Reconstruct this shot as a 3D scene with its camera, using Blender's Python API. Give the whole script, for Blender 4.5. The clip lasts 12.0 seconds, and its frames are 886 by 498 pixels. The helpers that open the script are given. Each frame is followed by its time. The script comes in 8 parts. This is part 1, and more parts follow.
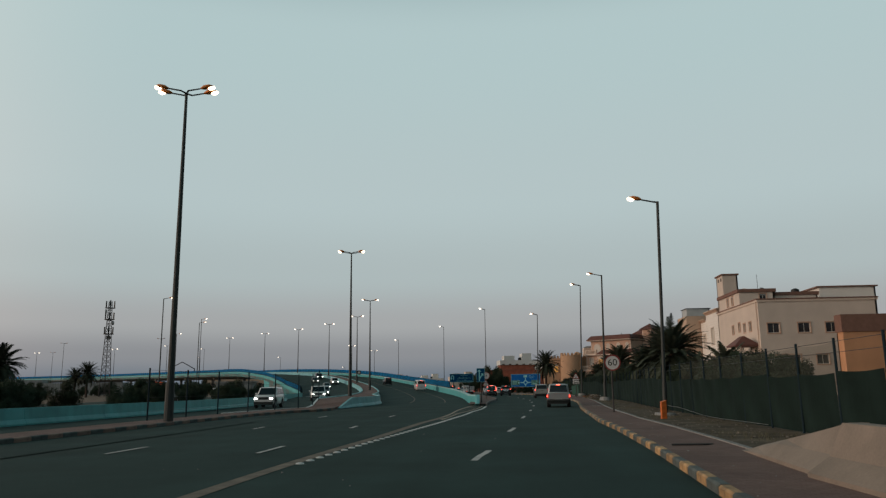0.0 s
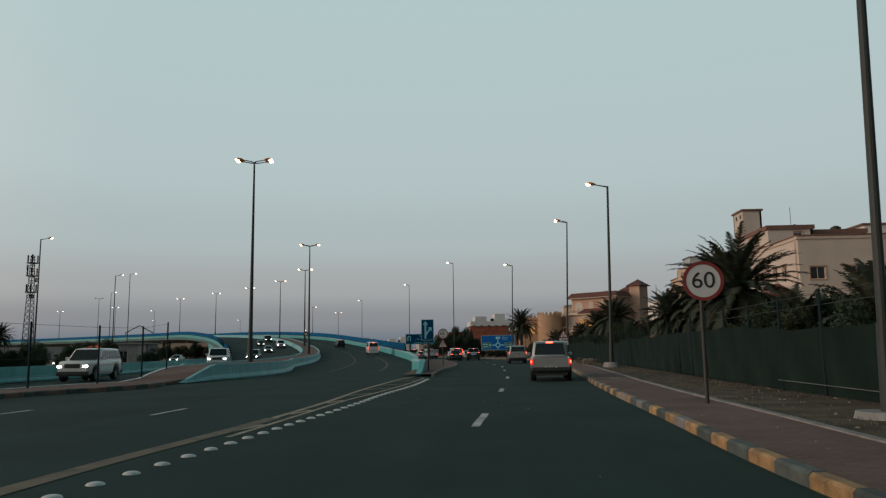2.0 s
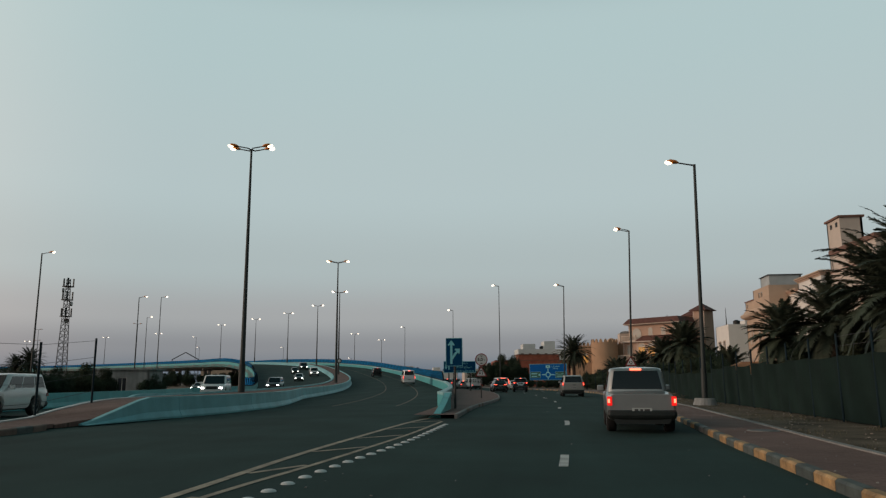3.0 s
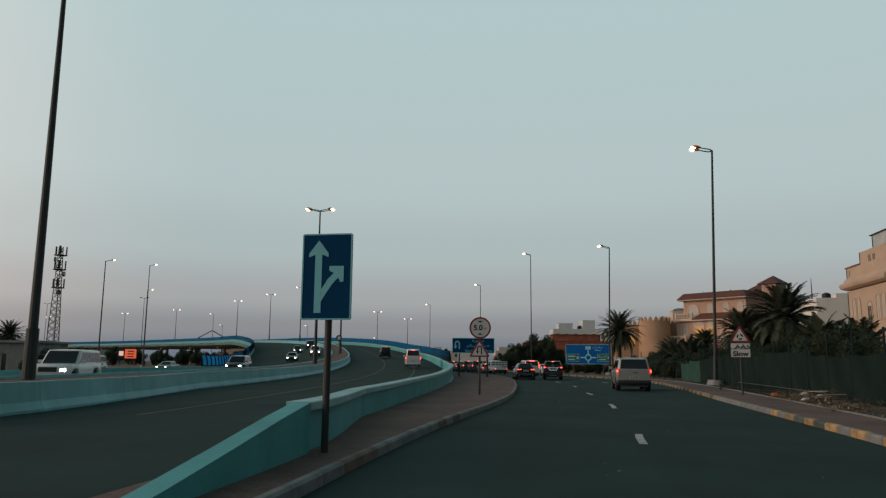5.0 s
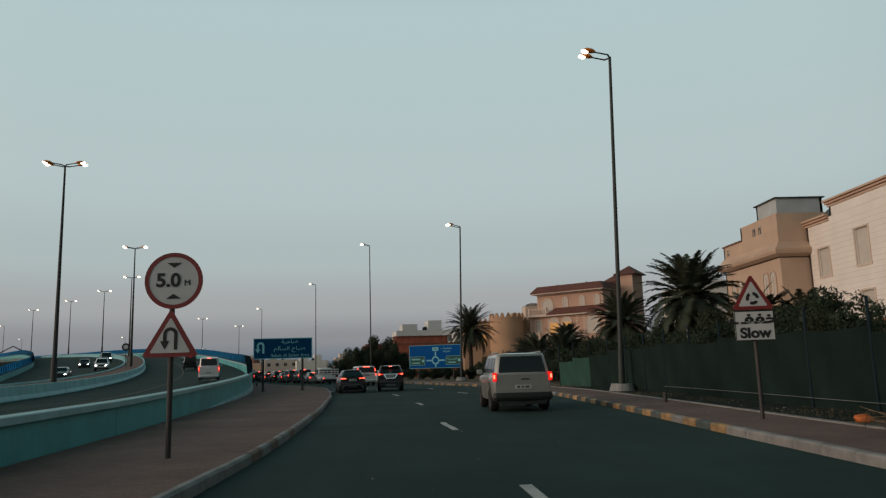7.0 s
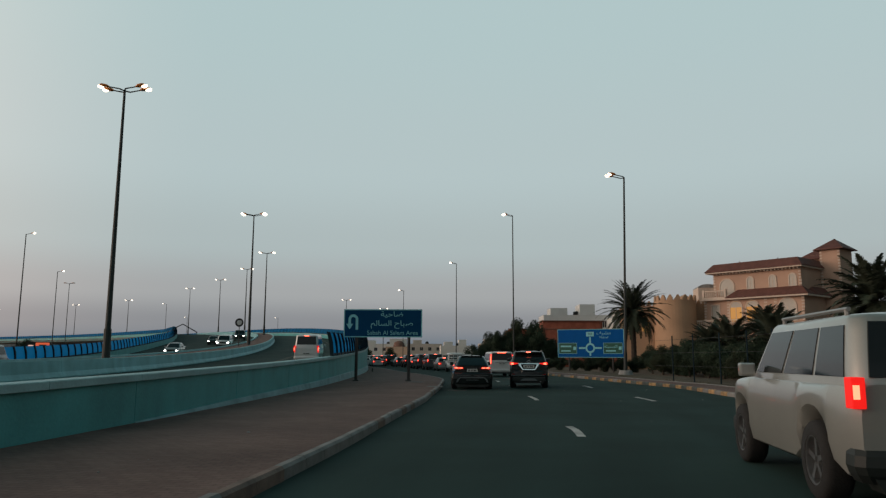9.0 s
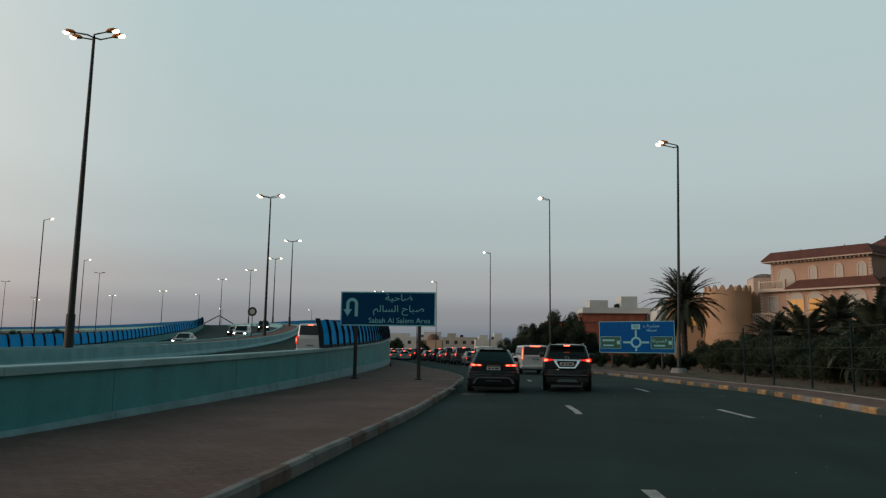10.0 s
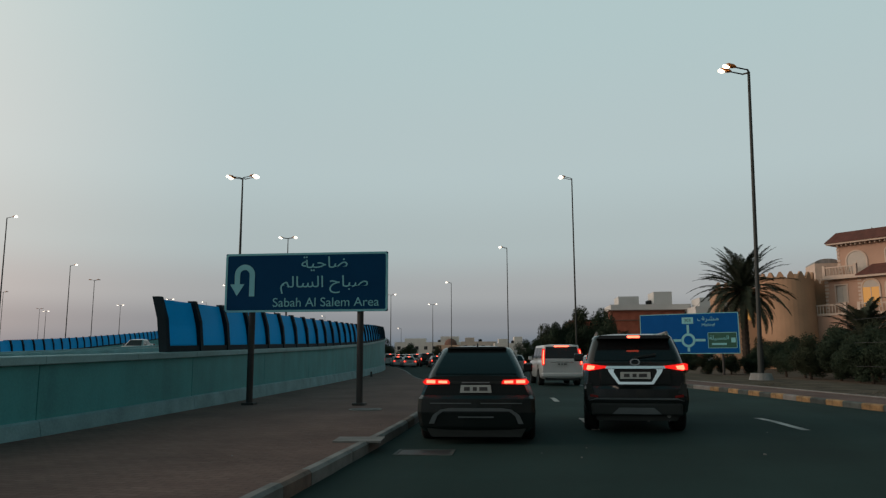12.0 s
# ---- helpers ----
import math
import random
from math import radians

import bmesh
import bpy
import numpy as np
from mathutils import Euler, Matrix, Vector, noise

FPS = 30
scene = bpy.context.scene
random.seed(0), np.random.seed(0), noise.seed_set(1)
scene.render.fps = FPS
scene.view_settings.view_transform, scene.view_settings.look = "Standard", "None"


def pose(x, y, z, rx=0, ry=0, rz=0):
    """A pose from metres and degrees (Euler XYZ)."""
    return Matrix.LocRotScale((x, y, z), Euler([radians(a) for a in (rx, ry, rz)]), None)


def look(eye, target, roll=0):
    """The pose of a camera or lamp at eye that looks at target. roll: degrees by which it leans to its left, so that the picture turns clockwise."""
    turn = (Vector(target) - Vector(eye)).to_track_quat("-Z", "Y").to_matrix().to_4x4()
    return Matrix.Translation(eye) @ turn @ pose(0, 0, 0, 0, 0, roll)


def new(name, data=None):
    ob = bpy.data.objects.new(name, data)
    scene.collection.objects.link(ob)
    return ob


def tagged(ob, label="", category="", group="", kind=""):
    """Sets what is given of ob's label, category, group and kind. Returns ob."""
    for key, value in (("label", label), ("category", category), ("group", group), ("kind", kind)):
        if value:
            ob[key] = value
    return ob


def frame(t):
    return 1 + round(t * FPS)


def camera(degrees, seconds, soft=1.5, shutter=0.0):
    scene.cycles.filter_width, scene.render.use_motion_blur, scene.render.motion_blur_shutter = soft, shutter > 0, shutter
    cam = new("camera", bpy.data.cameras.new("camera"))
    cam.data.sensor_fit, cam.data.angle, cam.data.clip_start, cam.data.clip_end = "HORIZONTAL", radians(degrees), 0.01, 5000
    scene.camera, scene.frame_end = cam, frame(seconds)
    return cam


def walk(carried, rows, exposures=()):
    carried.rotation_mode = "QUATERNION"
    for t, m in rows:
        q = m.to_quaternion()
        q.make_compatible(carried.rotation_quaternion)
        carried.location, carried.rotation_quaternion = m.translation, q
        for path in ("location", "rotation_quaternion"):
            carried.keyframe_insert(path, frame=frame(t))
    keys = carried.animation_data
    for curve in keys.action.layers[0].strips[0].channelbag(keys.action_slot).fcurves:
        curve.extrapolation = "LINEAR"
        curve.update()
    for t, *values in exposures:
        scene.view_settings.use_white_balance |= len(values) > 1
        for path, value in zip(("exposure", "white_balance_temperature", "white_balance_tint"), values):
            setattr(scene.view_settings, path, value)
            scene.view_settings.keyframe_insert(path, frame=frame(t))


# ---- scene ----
cam = camera(62.1, 12.0, soft=1.3)
PATH = [
    (0, (-0.438, -1.041, 1.629), (-0.609, 0.918, 1.999), -0.7),
    (0.5, (-0.091, 5.439, 1.589), (-0.229, 7.408, 1.914), -0.7),
    (1, (0.076, 11.718, 1.519), (-0.031, 13.695, 1.801), -1.2),
    (1.5, (0.205, 18.064, 1.482), (0.122, 20.046, 1.74), -1.0),
    (2, (0.333, 24.657, 1.376), (0.228, 26.635, 1.652), -0.8),
    (2.5, (0.357, 31.048, 1.372), (0.295, 33.026, 1.661), -1.5),
    (3, (0.402, 37.254, 1.41), (0.169, 39.208, 1.764), -0.3),
    (3.2, (0.423, 39.759, 1.426), (0.115, 41.701, 1.792), -0.2),
    (4.8, (0.44, 59.531, 1.456), (0.114, 61.48, 1.766), 0.2),
    (5, (0.37, 61.607, 1.476), (0.037, 63.555, 1.783), 0.5),
    (5.5, (0.459, 67.031, 1.437), (0.167, 68.99, 1.714), 0.3),
    (6, (0.533, 71.846, 1.477), (0.422, 73.815, 1.814), 0.6),
    (6.5, (0.52, 76.633, 1.475), (0.621, 78.597, 1.837), -0.8),
    (7, (0.536, 81.347, 1.442), (0.62, 83.319, 1.763), -1.7),
    (7.5, (0.589, 86.051, 1.4), (0.47, 88.031, 1.656), -2.6),
    (7.7, (0.6, 87.78, 1.395), (0.444, 89.753, 1.68), -2.3),
    (9.3, (0.43, 100.401, 1.431), (0.074, 102.348, 1.724), 0.4),
    (9.5, (0.355, 101.988, 1.454), (-0.024, 103.93, 1.745), 0.4),
    (10, (0.125, 105.771, 1.43), (-0.294, 107.707, 1.706), 0.8),
    (10.5, (-0.156, 109.554, 1.409), (-0.628, 111.478, 1.684), -0.5),
    (11, (-0.553, 113.357, 1.405), (-1.058, 115.272, 1.679), -0.4),
    (11.5, (-0.929, 116.999, 1.388), (-1.415, 118.918, 1.673), -0.1),
    (12, (-1.333, 120.348, 1.362), (-1.804, 122.27, 1.653), -0.2),
]
walk(cam, [(t, look(eye, target, roll)) for t, eye, target, roll in PATH])

# ---- light: dusk sky, brighter and warmer towards the afterglow ----
world = bpy.data.worlds.new("dusk")
scene.world = world
world.use_nodes = True
wn, wl = world.node_tree.nodes, world.node_tree.links
wn.clear()
w_out, w_bg = wn.new("ShaderNodeOutputWorld"), wn.new("ShaderNodeBackground")
w_co, w_sep = wn.new("ShaderNodeTexCoord"), wn.new("ShaderNodeSeparateXYZ")
w_ramp = wn.new("ShaderNodeValToRGB")
w_ramp.color_ramp.interpolation = "EASE"
SKY = [(0.0, (0.085, 0.10, 0.12)), (0.008, (0.15, 0.185, 0.225)), (0.045, (0.262, 0.272, 0.288)), (0.085, (0.372, 0.386, 0.390)),
       (0.15, (0.415, 0.485, 0.49)), (0.25, (0.455, 0.55, 0.56)), (0.45, (0.44, 0.565, 0.575)), (0.60, (0.20, 0.31, 0.33)), (0.78, (0.065, 0.165, 0.185)), (1.0, (0.03, 0.12, 0.14))]
w_ramp.color_ramp.elements[0].position, w_ramp.color_ramp.elements[0].color = 0.0, (*SKY[0][1], 1)
w_ramp.color_ramp.elements[1].position, w_ramp.color_ramp.elements[1].color = 1.0, (*SKY[-1][1], 1)
for pos, col in SKY[1:-1]:
    w_ramp.color_ramp.elements.new(pos).color = (*col, 1)
wl.new(w_co.outputs["Generated"], w_sep.inputs[0])
wl.new(w_sep.outputs["Z"], w_ramp.inputs[0])
# afterglow towards the west (-x, slightly behind the road's direction), near the horizon
w_dot = wn.new("ShaderNodeVectorMath")
w_dot.operation = "DOT_PRODUCT"
w_dot.inputs[1].default_value = (-0.96, -0.22, 0.10)
w_map = wn.new("ShaderNodeMapRange")
w_map.interpolation_type = "SMOOTHSTEP"
w_map.inputs["From Min"].default_value, w_map.inputs["From Max"].default_value = 0.25, 1.0
w_map.inputs["To Min"].default_value, w_map.inputs["To Max"].default_value = 0.0, 1.0
w_mix = wn.new("ShaderNodeMix")
w_mix.data_type, w_mix.blend_type = "RGBA", "ADD"
wl.new(w_co.outputs["Generated"], w_dot.inputs[0])
wl.new(w_dot.outputs["Value"], w_map.inputs["Value"])
wl.new(w_map.outputs[0], w_mix.inputs["Factor"])
wl.new(w_ramp.outputs[0], w_mix.inputs["A"])
w_mix.inputs["B"].default_value = (0.48, 0.29, 0.20, 1)
# the side away from the glow, behind the road's direction, is darker
w_dot2, w_map2, w_dim = wn.new("ShaderNodeVectorMath"), wn.new("ShaderNodeMapRange"), wn.new("ShaderNodeVectorMath")
w_dot2.operation, w_dim.operation = "DOT_PRODUCT", "SCALE"
w_dot2.inputs[1].default_value = (0.90, -0.44, 0.0)
w_map2.interpolation_type = "SMOOTHSTEP"
w_map2.inputs["From Min"].default_value, w_map2.inputs["From Max"].default_value = 0.05, 0.85
w_map2.inputs["To Min"].default_value, w_map2.inputs["To Max"].default_value = 1.0, 0.30
wl.new(w_co.outputs["Generated"], w_dot2.inputs[0])
wl.new(w_dot2.outputs["Value"], w_map2.inputs["Value"])
wl.new(w_mix.outputs["Result"], w_dim.inputs[0])
wl.new(w_map2.outputs[0], w_dim.inputs["Scale"])
wl.new(w_dim.outputs[0], w_bg.inputs["Color"])
w_bg.inputs["Strength"].default_value = 1.0
wl.new(w_bg.outputs[0], w_out.inputs[0])

sun = new("afterglow_sun", bpy.data.lights.new("afterglow_sun", "SUN"))
sun.data.energy, sun.data.angle, sun.data.color = 1.15, radians(25), (1.0, 0.70, 0.52)
sun.matrix_world = look((0, 0, 30), (0.95 * 30, 0.24 * 30, 30 - 5.5))


# ---- materials ----
def mat(name, color, rough=0.6, metal=0.0, var=0.12, scale=2.0, fine=30.0, bump=0.0, glow=0.0, coat=0.0, random_tint=0.0, spec=0.5):
    """A surface with two scales of variation: broad stains and fine grain."""
    m = bpy.data.materials.new(name)
    m.use_nodes = True
    n, l = m.node_tree.nodes, m.node_tree.links
    b = n["Principled BSDF"]
    b.inputs["Roughness"].default_value, b.inputs["Metallic"].default_value = rough, metal
    b.inputs["Specular IOR Level"].default_value = spec
    b.inputs["Coat Weight"].default_value, b.inputs["Coat Roughness"].default_value = coat, 0.05
    b.inputs["Base Color"].default_value = (*color, 1)
    if glow:
        b.inputs["Base Color"].default_value = (*(0.25 * c for c in color), 1)
        b.inputs["Emission Color"].default_value, b.inputs["Emission Strength"].default_value = (*color, 1), glow
        return m
    if var <= 0:
        return m
    co = n.new("ShaderNodeTexCoord")
    big, small = n.new("ShaderNodeTexNoise"), n.new("ShaderNodeTexNoise")
    big.inputs["Scale"].default_value, big.inputs["Detail"].default_value = scale, 6
    small.inputs["Scale"].default_value, small.inputs["Detail"].default_value = fine, 3
    add = n.new("ShaderNodeMath")
    add.operation = "MULTIPLY_ADD"
    add.inputs[1].default_value = 0.45
    mr = n.new("ShaderNodeMapRange")
    mr.inputs["From Min"].default_value, mr.inputs["From Max"].default_value = 0.42, 1.02
    mr.inputs["To Min"].default_value, mr.inputs["To Max"].default_value = 1 - 1.6 * var, 1 + 1.6 * var
    mul = n.new("ShaderNodeVectorMath")
    mul.operation = "SCALE"
    mul.inputs[0].default_value = color
    l.new(co.outputs["Object"], big.inputs["Vector"])
    l.new(co.outputs["Object"], small.inputs["Vector"])
    l.new(small.outputs[0], add.inputs[0])
    l.new(big.outputs[0], add.inputs[2])
    l.new(add.outputs[0], mr.inputs["Value"])
    last = mr.outputs[0]
    if random_tint:
        oi, r2, mm = n.new("ShaderNodeObjectInfo"), n.new("ShaderNodeMapRange"), n.new("ShaderNodeMath")
        r2.inputs["To Min"].default_value, r2.inputs["To Max"].default_value = 1 - random_tint, 1 + random_tint
        mm.operation = "MULTIPLY"
        l.new(oi.outputs["Random"], r2.inputs["Value"])
        l.new(r2.outputs[0], mm.inputs[0])
        l.new(last, mm.inputs[1])
        last = mm.outputs[0]
    l.new(last, mul.inputs["Scale"])
    l.new(mul.outputs[0], b.inputs["Base Color"])
    if bump:
        bp = n.new("ShaderNodeBump")
        bp.inputs["Strength"].default_value, bp.inputs["Distance"].default_value = bump, 0.02
        l.new(small.outputs[0], bp.inputs["Height"])
        l.new(bp.outputs[0], b.inputs["Normal"])
    return m


def paver_mat(name, c1, c2, mortar, bw=0.22, bh=0.11):
    """Brick paving: courses of small blocks with sunken joints, stained by broad patches."""
    m = mat(name, c1, rough=0.9, var=0.2, scale=0.5, fine=14.0, spec=0.2)
    n, l = m.node_tree.nodes, m.node_tree.links
    b = n["Principled BSDF"]
    co = n.new("ShaderNodeTexCoord")
    br = n.new("ShaderNodeTexBrick")
    br.inputs["Scale"].default_value = 1.0
    br.inputs["Brick Width"].default_value, br.inputs["Row Height"].default_value = bw, bh
    br.inputs["Mortar Size"].default_value = 0.006
    br.inputs["Color1"].default_value, br.inputs["Color2"].default_value, br.inputs["Mortar"].default_value = (*c1, 1), (*c2, 1), (*mortar, 1)
    l.new(co.outputs["Object"], br.inputs["Vector"])
    scale_node = [x for x in n if x.bl_idname == "ShaderNodeVectorMath"][0]
    l.new(br.outputs["Color"], scale_node.inputs[0])
    bp = n.new("ShaderNodeBump")
    bp.inputs["Strength"].default_value, bp.inputs["Distance"].default_value = 0.5, 0.01
    inv = n.new("ShaderNodeMath")
    inv.operation = "SUBTRACT"
    inv.inputs[0].default_value = 1.0
    l.new(br.outputs["Fac"], inv.inputs[1])
    l.new(inv.outputs[0], bp.inputs["Height"])
    l.new(bp.outputs[0], b.inputs["Normal"])
    return m


ASPHALT = mat("asphalt", (0.0235, 0.0485, 0.0445), rough=0.95, var=0.2, scale=0.3, fine=60, bump=0.3, spec=0.12)


def wheel_wear(m, amount=0.12):
    """Long streaks of wear and oil along the carriageway."""
    n, l = m.node_tree.nodes, m.node_tree.links
    co, mp, no, mr, sc = n.new("ShaderNodeTexCoord"), n.new("ShaderNodeMapping"), n.new("ShaderNodeTexNoise"), n.new("ShaderNodeMapRange"), n.new("ShaderNodeVectorMath")
    mp.inputs["Scale"].default_value = (0.8, 0.012, 1)
    no.inputs["Scale"].default_value, no.inputs["Detail"].default_value = 1.0, 4
    mr.inputs["From Min"].default_value, mr.inputs["From Max"].default_value = 0.3, 0.7
    mr.inputs["To Min"].default_value, mr.inputs["To Max"].default_value = 1 - amount, 1 + amount
    sc.operation = "SCALE"
    b = n["Principled BSDF"]
    old = b.inputs["Base Color"].links[0].from_socket
    l.new(co.outputs["Object"], mp.inputs["Vector"])
    l.new(mp.outputs[0], no.inputs["Vector"])
    l.new(no.outputs[0], mr.inputs["Value"])
    l.new(old, sc.inputs[0])
    l.new(mr.outputs[0], sc.inputs["Scale"])
    l.new(sc.outputs[0], b.inputs["Base Color"])


wheel_wear(ASPHALT)
SAND = mat("sandy_ground", (0.16, 0.122, 0.092), rough=0.95, var=0.3, scale=0.6, fine=9, bump=0.6, spec=0.1)
DIRT = mat("verge_dirt", (0.112, 0.09, 0.066), rough=0.95, var=0.4, scale=0.9, fine=9, bump=0.6, spec=0.1)
DARK_GROUND = mat("dark_ground", (0.022, 0.027, 0.02), rough=0.95, var=0.4, scale=2.0, fine=14, bump=0.8, spec=0.1)
PAVER = paver_mat("red_pavers", (0.156, 0.093, 0.079), (0.186, 0.118, 0.10), (0.10, 0.07, 0.06))
CONCRETE = mat("concrete", (0.28, 0.29, 0.285), rough=0.85, var=0.16, scale=0.9, fine=25, bump=0.25, random_tint=0.06)
CONCRETE_BLUE = mat("painted_barrier", (0.056, 0.33, 0.345), rough=0.6, var=0.14, scale=0.8, fine=20, bump=0.15, random_tint=0.05)


def rain_streaks(m, amount=0.3):
    """Dirt washed down a wall in narrow uneven runs."""
    n, l = m.node_tree.nodes, m.node_tree.links
    co, mp, no, mr, sc = n.new("ShaderNodeTexCoord"), n.new("ShaderNodeMapping"), n.new("ShaderNodeTexNoise"), n.new("ShaderNodeMapRange"), n.new("ShaderNodeVectorMath")
    mp.inputs["Scale"].default_value = (1.4, 1.4, 0.12)
    no.inputs["Scale"].default_value, no.inputs["Detail"].default_value = 1.3, 5
    mr.inputs["From Min"].default_value, mr.inputs["From Max"].default_value = 0.35, 0.62
    mr.inputs["To Min"].default_value, mr.inputs["To Max"].default_value = 1 - amount, 1.06
    sc.operation = "SCALE"
    b = n["Principled BSDF"]
    old = b.inputs["Base Color"].links[0].from_socket
    l.new(co.outputs["Object"], mp.inputs["Vector"])
    l.new(mp.outputs[0], no.inputs["Vector"])
    l.new(no.outputs[0], mr.inputs["Value"])
    l.new(old, sc.inputs[0])
    l.new(mr.outputs[0], sc.inputs["Scale"])
    l.new(sc.outputs[0], b.inputs["Base Color"])


rain_streaks(CONCRETE_BLUE, 0.08)
rain_streaks(CONCRETE, 0.25)
# lighter copy of the barrier paint, with the median's stronger light in its colour
MEDIAN_LIT = mat("lit_barrier_paint", (0.168, 0.43, 0.465), rough=0.6, var=0.14, scale=0.8, fine=20, bump=0.15, random_tint=0.06)
rain_streaks(MEDIAN_LIT, 0.07)
# wall paint made paler for the cap: the sky's light is in the colour
CAP_SKYLIT = mat("skylit_wall_cap", (0.27, 0.46, 0.48), rough=0.65, var=0.14, scale=1.0, fine=22, bump=0.2, random_tint=0.05)
PLINTH = mat("pale_plinth", (0.20, 0.37, 0.40), rough=0.75, var=0.2, scale=1.5, fine=25, bump=0.25)
CONCRETE_TAN = mat("tan_concrete", (0.215, 0.175, 0.14), rough=0.85, var=0.15, scale=1.2, fine=25, bump=0.25)
KERB_GREY = mat("kerb_concrete", (0.21, 0.205, 0.195), rough=0.85, var=0.2, scale=3, fine=40, bump=0.3, random_tint=0.15)
KERB_DARK = mat("kerb_black_paint", (0.062, 0.075, 0.070), rough=0.8, var=0.35, scale=4, fine=40, bump=0.3, random_tint=0.25)
KERB_YELLOW = mat("kerb_yellow_paint", (0.345, 0.21, 0.09), rough=0.75, var=0.45, scale=4, fine=40, bump=0.3, random_tint=0.25)
PAINT_WHITE = mat("road_paint_white", (0.42, 0.42, 0.40), rough=0.75, var=0.35, scale=2, fine=35)
PAINT_YELLOW = mat("road_paint_yellow", (0.28, 0.23, 0.165), rough=0.75, var=0.4, scale=2, fine=35)
STEEL_DARK = mat("dark_galvanised_steel", (0.050, 0.048, 0.047), rough=0.6, metal=0.3, var=0.15, scale=0.8, fine=20)
STEEL_POLE = mat("weathered_pole_paint", (0.034, 0.042, 0.041), rough=0.6, metal=0.2, var=0.2, scale=0.8, fine=20)
PAINT_OLD = mat("old_tan_road_paint", (0.125, 0.10, 0.07), rough=0.85, var=0.4, scale=2, fine=35)
KERB_TAN = mat("kerb_tan", (0.17, 0.115, 0.092), rough=0.85, var=0.25, scale=3, fine=40, bump=0.3, random_tint=0.15)
STEEL = mat("galvanised_steel", (0.30, 0.30, 0.29), rough=0.45, metal=0.6, var=0.15, scale=1.5, fine=20)
# the orange of the lamp's glow is painted into the housing colour
HEAD_GLOW_ORANGE = mat("housing_glow_orange", (0.72, 0.23, 0.04), rough=0.5, var=0.1)
LAMP_GLOW = mat("lamp_lens_lit", (1.0, 0.88, 0.70), glow=3.0)
LAMP_WARM = mat("lamp_lens_warm", (1.0, 0.80, 0.56), glow=4.0)
GREY_PLASTER = mat("grey_plaster", (0.40, 0.44, 0.45), rough=0.9, var=0.1, scale=0.6, fine=12, bump=0.1)
LAMP_OFF = mat("lamp_lens_unlit", (0.6, 0.6, 0.55), rough=0.3, var=0.05)
BLUE_PANEL = mat("blue_panel", (0.016, 0.26, 0.47), rough=0.55, var=0.1, scale=1.2, random_tint=0.12, spec=0.15)


def let_light_through(m, color, share):
    """Light from behind shows through the sheet."""
    n, l = m.node_tree.nodes, m.node_tree.links
    t, x = n.new("ShaderNodeBsdfTranslucent"), n.new("ShaderNodeMixShader")
    t.inputs["Color"].default_value, x.inputs[0].default_value = (*color, 1), share
    l.new(n["Principled BSDF"].outputs[0], x.inputs[1])
    l.new(t.outputs[0], x.inputs[2])
    l.new(x.outputs[0], n["Material Output"].inputs["Surface"])


let_light_through(BLUE_PANEL, (0.02, 0.50, 0.84), 0.6)
BLUE_FRAME = mat("dark_blue_post", (0.010, 0.024, 0.032), rough=0.7, var=0.1, spec=0.15)
SIGN_BLUE = mat("sign_blue", (0.002, 0.048, 0.125), rough=0.6, var=0.06, scale=1.5, spec=0.06)
SIGN_BRIGHT = mat("sign_bright_blue", (0.003, 0.085, 0.30), rough=0.6, var=0.06, scale=1.5, spec=0.06)
SIGN_GREEN = mat("sign_green", (0.006, 0.085, 0.06), rough=0.6, var=0.06)
SIGN_WHITE = mat("sign_white", (0.52, 0.54, 0.53), rough=0.45, var=0.05)
SIGN_LINE = mat("sign_reflective_white", (0.18, 0.52, 0.58), rough=0.45, var=0.05)
SIGN_RED = mat("sign_red", (0.20, 0.022, 0.02), rough=0.45, var=0.06)
BLACK = mat("matt_black", (0.012, 0.012, 0.012), rough=0.6, var=0.1)
ORANGE = mat("orange_paint", (0.56, 0.135, 0.022), rough=0.6, var=0.25, scale=6, fine=40)
NET = mat("green_shade_net", (0.0105, 0.0215, 0.018), rough=0.95, var=0.3, scale=0.7, fine=30, bump=0.3, spec=0.1)
GREEN_SHEET = mat("green_sheet", (0.026, 0.075, 0.058), rough=0.8, var=0.2, scale=1.0, fine=20, bump=0.2, spec=0.15)
SHEER = mat("sheer_grey_net", (0.10, 0.115, 0.10), rough=0.95, var=0.2, scale=1.0, fine=30, spec=0.05)


def see_through(m, share):
    """An open weave: part of the light passes straight through."""
    n, l = m.node_tree.nodes, m.node_tree.links
    t, x = n.new("ShaderNodeBsdfTransparent"), n.new("ShaderNodeMixShader")
    x.inputs[0].default_value = share
    l.new(n["Principled BSDF"].outputs[0], x.inputs[1])
    l.new(t.outputs[0], x.inputs[2])
    l.new(x.outputs[0], n["Material Output"].inputs["Surface"])


see_through(SHEER, 0.76)
STUCCO_CREAM = mat("cream_render", (0.58, 0.50, 0.43), rough=0.9, var=0.07, scale=0.4, fine=12, bump=0.1)
STUCCO_WHITE = mat("white_render", (0.74, 0.71, 0.66), rough=0.9, var=0.06, scale=0.4, fine=12, bump=0.1)
STUCCO_TAN = mat("tan_render", (0.49, 0.36, 0.265), rough=0.9, var=0.08, scale=0.4, fine=12, bump=0.1)
STUCCO_SAND = mat("sand_render", (0.44, 0.28, 0.175), rough=0.9, var=0.1, scale=0.4, fine=12, bump=0.1)
PAINT_HOUSE = mat("white_house_paint", (0.60, 0.62, 0.61), rough=0.9, var=0.06, scale=0.4, fine=12, bump=0.1)
STUCCO_ORANGE = mat("orange_render", (0.50, 0.26, 0.14), rough=0.9, var=0.1, scale=0.4, fine=12, bump=0.1)
